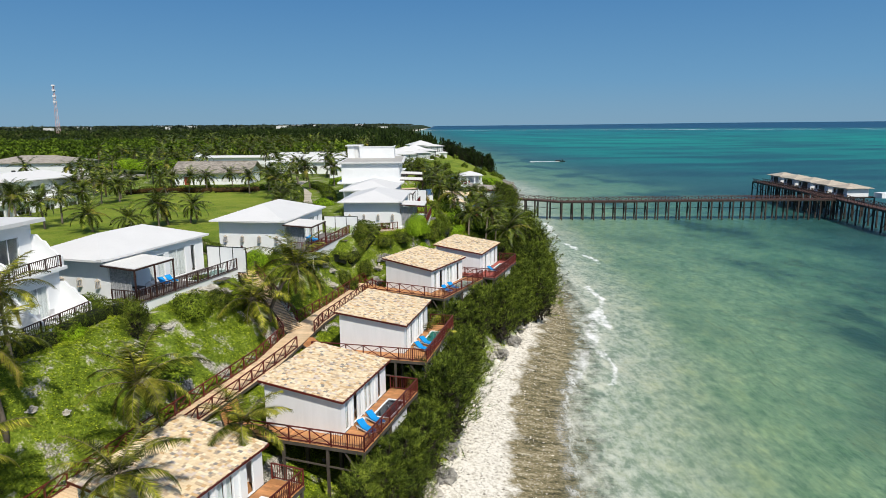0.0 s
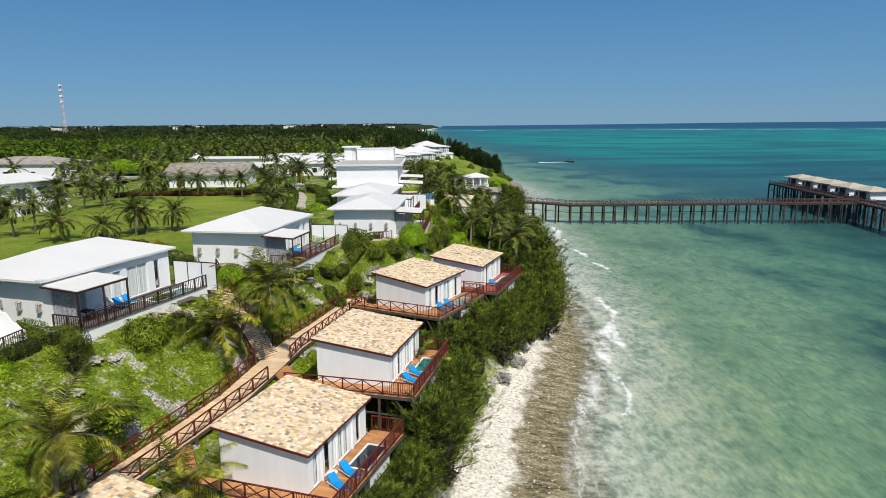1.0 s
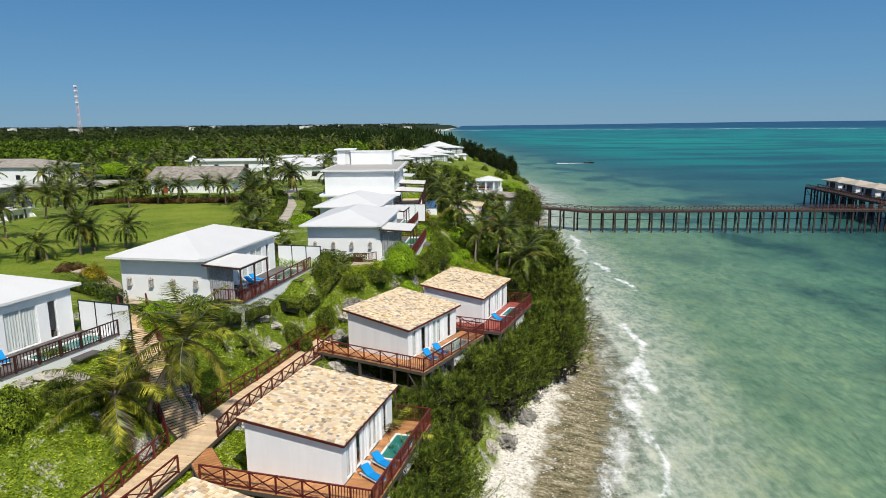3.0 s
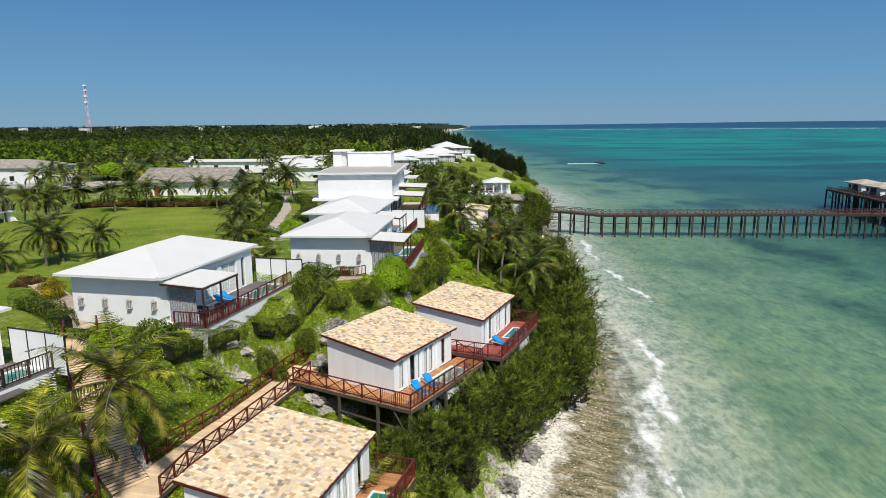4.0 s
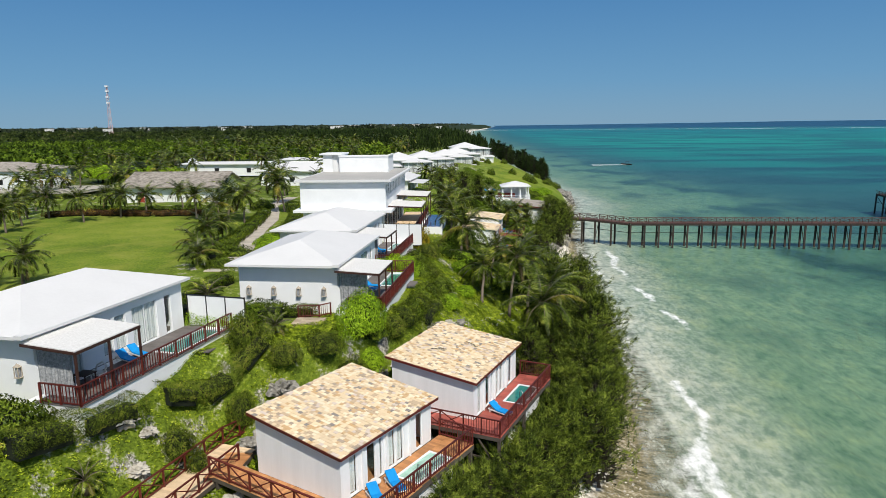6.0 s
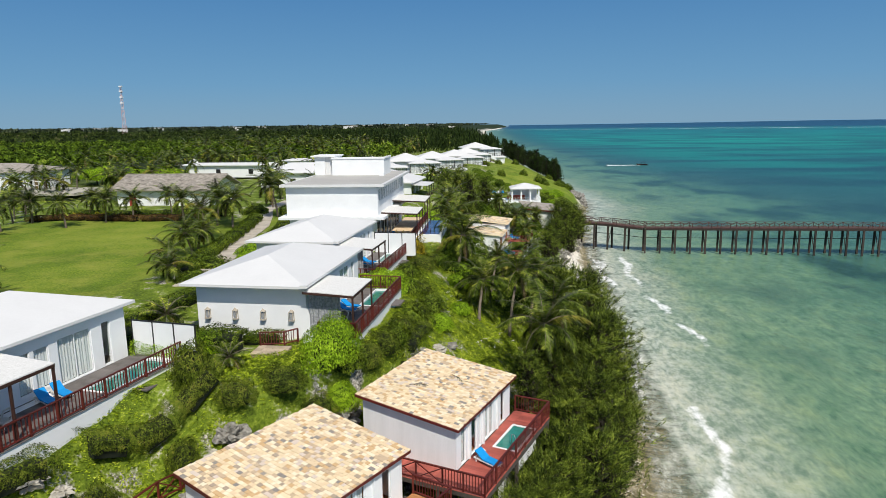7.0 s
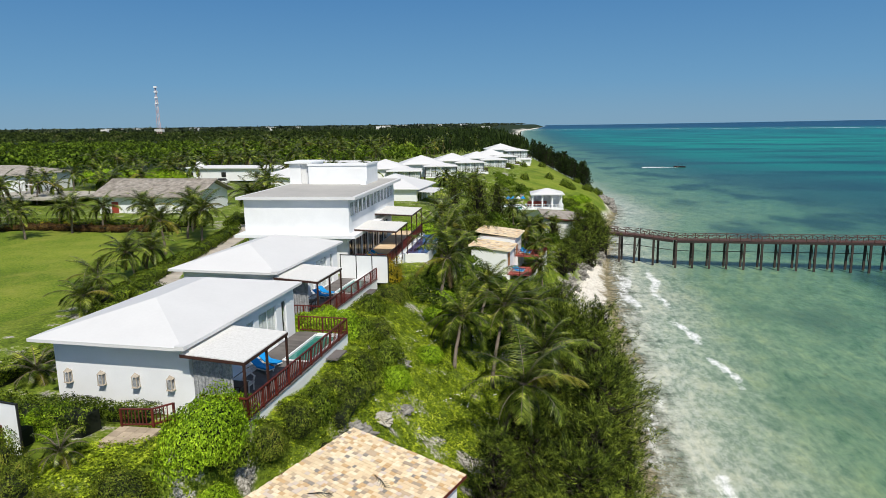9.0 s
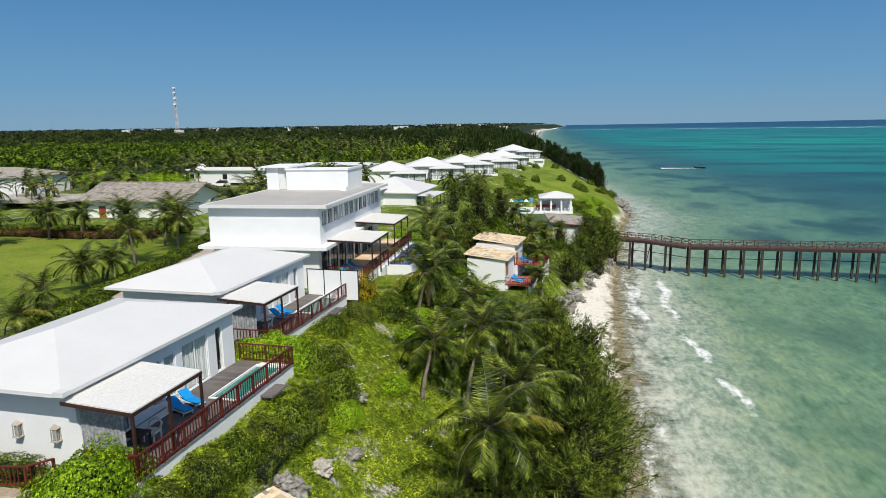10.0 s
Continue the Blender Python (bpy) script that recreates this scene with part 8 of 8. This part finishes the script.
# a broad flat-topped tree behind the net and two shade trees
for x_, y_, r_ in ((-88.0, 196.0, 7.0), (-80.0, 200.0, 6.0), (-96.0, 199.0, 6.0)):
    t_ = thing("shade_tree", pose(x_, y_, gz(x_, y_)), "broad flat-topped green shade tree by the lawn", "tree", "shade trees")
    part("trunk", Mesher().tube([(0, 0, -0.3), (0.1, 0, 1.2), (0.0, 0.1, 2.6)], [0.35, 0.28, 0.2], 8), TWIG_AND_SHADE, t_, smooth=True)
    part("crown", DOMES["bright"][0], None, t_, "", Matrix.Translation((0, 0, 2.0)) @ Matrix.Diagonal((r_, r_ * 0.8, 4.0, 1)))

# creepers over the slope
cr = np.random.default_rng(31)
n_ = 900000
cy_ = np.where(cr.random(n_) < 0.85, cr.uniform(28, 114, n_), cr.uniform(114, 175, n_))
cx_ = np.interp(cy_, ST[:, 0], ST[:, 7]) - 5 + cr.random(n_) * (np.interp(cy_, ST[:, 0], ST[:, 2]) - np.interp(cy_, ST[:, 0], ST[:, 7]) + 5)
keep_ = creeper_cover(cx_, cy_) > 0.33 + cr.normal(0, 0.05, n_)
cx_, cy_ = cx_[keep_][:400000], cy_[keep_][:400000]
cz_ = ground_z(cx_, cy_)
n_ = len(cx_)
c_ = np.column_stack((cx_, cy_, cz_ + cr.uniform(0.02, 0.15, n_)))
nr_ = unit_rows(np.array([0, 0, 1.0]) + cr.normal(0, 0.35, (n_, 3)))
sz_ = cr.uniform(0.035, 0.085, (n_, 1))
u_ = unit_rows(np.cross(nr_, cr.normal(0, 1, (n_, 3)))) * sz_
lv_ = Leaves()
lv_.petals(c_, u_, unit_rows(np.cross(nr_, u_)) * sz_ * 0.8)
tagged(new("creeper", lv_.mesh("creeper", COVERLEAF)), "bright green creeper spreading over the coral slope", "ground cover", kind="stuff")
fl_ = Leaves()
k_ = cr.integers(0, n_, 260)
k_ = k_[(cy_[k_] > 84) & (cx_[k_] > 1)]
fc_ = c_[k_] + np.array([0, 0, 0.12])
fc_ = np.repeat(fc_, 5, axis=0) + cr.normal(0, 0.14, (len(fc_) * 5, 3)) * np.array([1, 1, 0.3])
fl_.quads(fc_, np.tile([[0.05, 0, 0]], (len(fc_), 1)), np.tile([[0, 0.05, 0]], (len(fc_), 1)))
tagged(new("white_flowers", fl_.mesh("white_flowers", FLOWER)), "small white flowers scattered in the creeper", "flowers", kind="stuff")


# sago palms, a papaya and a small casuarina in the beds
SAGO = palm_crown(77, 30, 1.25, 34, 0.9)
for x_, y_, s_ in ((-8.2, 78.3, 1.0), (-16.5, 86.6, 1.5), (-12.6, 64.9, 0.9)):
    t_ = thing("sago_palm", pose(x_, y_, gz(x_, y_)), "low sago palm with a stiff dark green rosette", "shrub", "sago palms")
    part("trunk", Mesher().tube([(0, 0, -0.2), (0, 0, 0.3), (0, 0, 0.5)], [0.22, 0.24, 0.16], 9), BARK, t_, smooth=True)
    part("crown", SAGO, None, t_, "", Matrix.Translation((0, 0, 0.45)) @ Matrix.Scale(s_, 4))
pr = np.random.default_rng(6)
t_ = thing("papaya_tree", pose(-18.0, 41.0, gz(-18.0, 41.0)), "slender papaya tree with yellow-green lobed leaves", "tree")
part("trunk", Mesher().tube([(0, 0, -0.3), (0.06, 0, 1.4), (0.0, 0.05, 3.0)], [0.09, 0.08, 0.05], 8), BARK, t_, smooth=True)
pl_, stalks_ = Leaves(), Mesher()
for k_ in range(34):
    a_, e_ = k_ * 2.4, 1.2 - 1.5 * k_ / 34
    r_ = 0.7 + 0.5 * pr.random()
    tip_ = np.array([math.cos(a_) * math.cos(e_) * r_, math.sin(a_) * math.cos(e_) * r_, 3.0 - 0.3 * k_ / 34 + math.sin(e_) * r_ * 0.8])
    stalks_.tube([(0, 0.05, 2.9), tuple(tip_)], [0.015, 0.01], 3, 1)
    for q_ in range(7):
        b_ = a_ + (q_ - 3) * 0.62
        d_ = np.array([[math.cos(b_), math.sin(b_), -0.35]]) * 0.26
        pl_.blades(tip_[None] + d_, -d_, np.array([[-math.sin(b_), math.cos(b_), 0]]) * 0.12)
part("crown", pl_.mesh("papaya_crown", HEDGELEAF, TWIG_AND_SHADE, extra=stalks_), None, t_)
casuarina(-21.3, 43.4, 2, 0.5, 20.0, "small feathery casuarina on the slope", z=gz(-21.3, 43.4))
# a tan landing with a short railing before a villa's front
ld = thing("paved_landing", pose(-6.7, 80.6, gz(-6.7, 80.6)), "tan stone landing with low steps by a villa", "paving")
tagged(ld, kind="structure")
for i_ in range(4):
    for j_ in range(3):
        part("paver", unit_box(PAVING), None, ld, "", pose(-0.75 + i_ * 0.5, -0.5 + j_ * 0.5, 0.10) @ Matrix.Diagonal((0.48, 0.48, 0.16, 1)))
for k_ in range(2):
    part("step", Mesher().box(-1.0, 1.0, -1.05 - k_ * 0.3, -0.77 - k_ * 0.3, -0.3, 0.05 - k_ * 0.12), PAVING, ld)
railing("terrace_railing", [(-7.6, 81.3, gz(-6.7, 80.6) + 0.15), (-6.2, 81.5, gz(-6.7, 80.6) + 0.15), (-5.6, 82.2, gz(-6.7, 80.6) + 0.15)], "short curved red-brown railing beside a landing", REDWOOD, gap=0.16, height=0.85, group="terrace railings")


# ---- rocks ----
def rock_mesh(seed, material, rough=0.35):
    bm = bmesh.new()
    bmesh.ops.create_icosphere(bm, subdivisions=4, radius=1.0)
    for v in bm.verts:
        p = v.co.normalized()
        k = 1 + rough * noise.noise(p * 1.6 + Vector((seed * 3.1, 0, 0))) + rough * 0.7 * noise.noise(p * 4.2 + Vector((0, seed * 1.7, 0))) + rough * 0.5 * (0.4 - abs(noise.noise(p * 8.0 + Vector((0, 0, seed))))) + rough * 0.3 * noise.noise(p * 17.0)
        v.co = p * k
    me = bpy.data.meshes.new("rock")
    bm.to_mesh(me)
    bm.free()
    me.materials.append(material)
    return me


GREY_ROCKS = [rock_mesh(i, ROCK, 0.75) for i in range(4)]
PALE_ROCKS = [rock_mesh(10 + i, PALEROCK, 0.7) for i in range(4)]


def boulder(x, y, sx, sy, sz, i, pale=False, label=""):
    ob = new("boulder", (PALE_ROCKS if pale else GREY_ROCKS)[i % 4])
    ob.matrix_basis = pose(x, y, gz(x, y) + sz * 0.15, 0, 0, i * 53.0) @ Matrix.Diagonal((sx, sy, sz, 1))
    return tagged(ob, label or ("pale weathered coral boulder on the slope" if pale else "jagged grey coral rock on the slope"), "rock", "pale boulders" if pale else "coral rocks")


for i_, (x_, y_, s_) in enumerate(((0.5, 84.9, 0.8), (0.9, 85.5, 1.0), (1.3, 85.0, 0.8), (1.2, 86.1, 1.0), (0.7, 86.4, 0.9), (1.7, 86.7, 0.9), (1.6, 85.7, 1.0), (0.9, 87.2, 0.8), (1.4, 87.6, 0.9), (1.9, 90.0, 0.7), (1.4, 96.6, 0.7), (2.6, 92.5, 0.6))):
    boulder(x_, y_, s_ * 0.8, s_ * 0.7, s_ * 0.4, i_, i_ % 4 == 1)
for i_, (x_, y_, s_) in enumerate(((-19.4, 53.0, 0.9), (-18.4, 53.6, 0.6), (-20.4, 52.0, 0.7), (-21.3, 45.2, 0.7), (-20.5, 46.2, 0.5), (-23.6, 34.8, 0.4), (-22.4, 36.0, 0.35), (-11.7, 67.4, 0.7), (-12.8, 68.4, 0.9), (-13.6, 68.9, 0.7), (-12.0, 69.2, 0.6), (-7.6, 69.4, 1.1), (-8.8, 70.6, 1.0), (-6.8, 67.8, 0.9), (-10.8, 66.0, 0.7),
                                   (-3.6, 61.4, 0.9), (-2.4, 63.0, 1.1), (-5.4, 49.6, 1.0), (-3.6, 47.8, 1.1), (-4.8, 38.2, 1.2), (-6.0, 37.0, 0.9), (-2.6, 40.4, 1.0), (-19.8, 40.6, 0.6), (-20.8, 42.4, 0.5))):
    boulder(x_, y_, s_ * 0.75, s_ * 0.6, s_ * 0.35, i_, True)
br = random.Random(17)
# a low crag runs along the slope below the clipped hedges
CRAG = [(-8.6, 72.0), (-5.2, 75.8), (-2.0, 79.6), (1.0, 83.6), (1.9, 87.6)]
for (ax_, ay_), (bx_, by_) in zip(CRAG, CRAG[1:]):
    for k_ in range(5):
        f_ = (k_ + br.random()) / 5
        s_ = br.uniform(0.4, 0.8)
        boulder(ax_ + (bx_ - ax_) * f_ + br.uniform(-0.5, 0.5), ay_ + (by_ - ay_) * f_, s_, s_ * 0.8, s_ * 0.75, k_, k_ % 3 == 2, "jagged grey coral crag below a clipped hedge")
for i_ in range(44):
    y_ = br.choice((br.uniform(36, 100), br.uniform(150, 186)))
    x_ = float(np.interp(y_, ST[:, 0], ST[:, 2])) + br.uniform(-1.0, 0.2)
    s_ = br.uniform(0.35, 0.85)
    boulder(x_, y_, s_ * 1.2, s_, s_ * 0.8, i_, br.random() < 0.35, "dark coral rock at the top of the beach")
for i_ in range(14):
    y_ = 262 + i_ * 4.4
    x_ = float(np.interp(y_, ST[:, 0], ST[:, 2])) + br.uniform(-0.5, 0.8)
    boulder(x_, y_, br.uniform(1.6, 2.8), br.uniform(1.4, 2.4), br.uniform(1.0, 1.7), i_, False, "dark undercut coral rock of the headland")
peb = Mesher()
for i_ in range(9000):
    y_ = br.uniform(34, 110) if br.random() < 0.8 else br.uniform(110, 185)
    f_ = br.random() ** 1.6
    x_ = float(np.interp(y_, ST[:, 0], ST[:, 2])) * (1 - f_) + float(np.interp(y_, ST[:, 0], ST[:, 1])) * f_
    s_ = br.uniform(0.02, 0.07) + 0.10 * br.random() ** 5
    z_ = gz(x_, y_) + s_ * 0.2
    peb.add([(x_ + s_, y_, z_), (x_, y_ + s_ * 0.8, z_), (x_ - s_, y_, z_), (x_, y_ - s_ * 0.8, z_), (x_, y_, z_ + s_ * 0.6)], [(0, 1, 4), (1, 2, 4), (2, 3, 4), (3, 0, 4)])
tagged(new("cobbles", peb.mesh("cobbles", surf("beach_cobble", (0.66, 0.62, 0.54), (0.16, 0.13, 0.09), 2.6, 0.8, 0.3, 9.0, vary=0.4, island=True))), "pale and brown cobbles along the waterline", "stones", kind="stuff")

# ---- garden path, court, car ----
GPATH = [(-20.4, 96.5), (-21.2, 104.0), (-23.2, 112.0), (-25.2, 120.0), (-27.0, 130.0), (-29.6, 138.0), (-33.0, 147.0), (-33.6, 160.0)]
gp = thing("garden_path", pose(GPATH[0][0], GPATH[0][1], gz(*GPATH[0])), "winding pale stone garden path across the lawn", "path")
tagged(gp, kind="structure")
o_ = gp.matrix_basis.translation
for (ax_, ay_), (bx_, by_) in zip(GPATH, GPATH[1:]):
    ln_ = math.hypot(bx_ - ax_, by_ - ay_)
    m_ = int(ln_ / 0.8)
    for k_ in range(m_):
        f_ = (k_ + 0.5) / m_
        x_, y_ = ax_ + (bx_ - ax_) * f_, ay_ + (by_ - ay_) * f_
        dx_, dy_ = (by_ - ay_) / ln_ * 1.05, -(bx_ - ax_) / ln_ * 1.05
        z_ = gz(x_, y_) + 0.05
        bar("slab", Vector((x_ - dx_, y_ - dy_, z_)) - o_, Vector((x_ + dx_, y_ + dy_, z_)) - o_, 0.78, 0.10, PATHGREY, gp)
GPATH2 = [(-36.5, 81.5), (-33.0, 79.0), (-27.6, 73.6), (-24.6, 68.6), (-20.6, 66.2)]
gq = thing("garden_path", pose(GPATH2[0][0], GPATH2[0][1], gz(*GPATH2[0])), "tan stone path between hedges and villas", "path")
tagged(gq, kind="structure")
o_ = gq.matrix_basis.translation
for (ax_, ay_), (bx_, by_) in zip(GPATH2, GPATH2[1:]):
    ln_ = math.hypot(bx_ - ax_, by_ - ay_)
    m_ = int(ln_ / 0.8)
    for k_ in range(m_):
        f_ = (k_ + 0.5) / m_
        x_, y_ = ax_ + (bx_ - ax_) * f_, ay_ + (by_ - ay_) * f_
        dx_, dy_ = (by_ - ay_) / ln_ * 0.9, -(bx_ - ax_) / ln_ * 0.9
        z_ = gz(x_, y_) + 0.05
        bar("slab", Vector((x_ - dx_, y_ - dy_, z_)) - o_, Vector((x_ + dx_, y_ + dy_, z_)) - o_, 0.78, 0.10, PAVING, gq)
court = tagged(new("sand_court", Mesher().slab([(-106, 172, 13.62), (-84, 172, 13.62), (-84, 186, 13.62), (-106, 186, 13.62)], 0.5).mesh("sand_court", PALEROCK)), "pale sand games court beyond the lawn", "court", kind="structure")
net = thing("volleyball_net", pose(-96, 179, 13.6), "white volleyball net between two posts", "net")
for x_ in (-4.6, 4.6):
    bar("post", (x_, 0, 0), (x_, 0, 2.6), 0.16, 0.16, STILT, net)
for k_ in range(6):
    f0_, f1_ = k_ / 6, (k_ + 1) / 6
    s0_, s1_ = -0.5 * math.sin(math.pi * f0_), -0.5 * math.sin(math.pi * f1_)
    bar("top_tape", (-4.6 + 9.2 * f0_, 0, 2.4 + s0_), (-4.6 + 9.2 * f1_, 0, 2.4 + s1_), 0.05, 0.16, WHITE, net)
    bar("bottom_tape", (-4.6 + 9.2 * f0_, 0, 1.5 + s0_), (-4.6 + 9.2 * f1_, 0, 1.5 + s1_), 0.05, 0.10, WHITE, net)
for (x_, y_, t_) in ((-74.0, 203.0, 80.0), (-69.0, 205.0, 95.0)):
    car = thing("car", pose(x_, y_, gz(x_, y_), 0, 0, t_), "white parked car beyond the lawn", "car", "parked cars")
    part("body", Mesher().add([(-0.85, -2.1, 0.35), (0.85, -2.1, 0.35), (0.85, 2.1, 0.35), (-0.85, 2.1, 0.35), (-0.85, -2.1, 0.95), (0.85, -2.1, 0.95), (0.85, 2.1, 0.85), (-0.85, 2.1, 0.85)],
                              [(3, 2, 1, 0), (4, 5, 6, 7), (0, 1, 5, 4), (1, 2, 6, 5), (2, 3, 7, 6), (3, 0, 4, 7)]), WHITE, car)
    part("cabin", Mesher().add([(-0.8, -1.7, 0.95), (0.8, -1.7, 0.95), (0.8, 0.9, 0.9), (-0.8, 0.9, 0.9), (-0.65, -1.3, 1.5), (0.65, -1.3, 1.5), (0.65, 0.2, 1.5), (-0.65, 0.2, 1.5)],
                               [(4, 5, 6, 7), (0, 1, 5, 4), (1, 2, 6, 5), (2, 3, 7, 6), (3, 0, 4, 7)]), BLACK, car, "dark glazed cabin")
    for a_ in (-0.8, 0.8):
        for b_ in (-1.35, 1.35):
            part("wheel", Mesher().tube([(a_ - 0.1, b_, 0.32), (a_ + 0.1, b_, 0.32)], [0.32, 0.32], 12), BLACK, car)
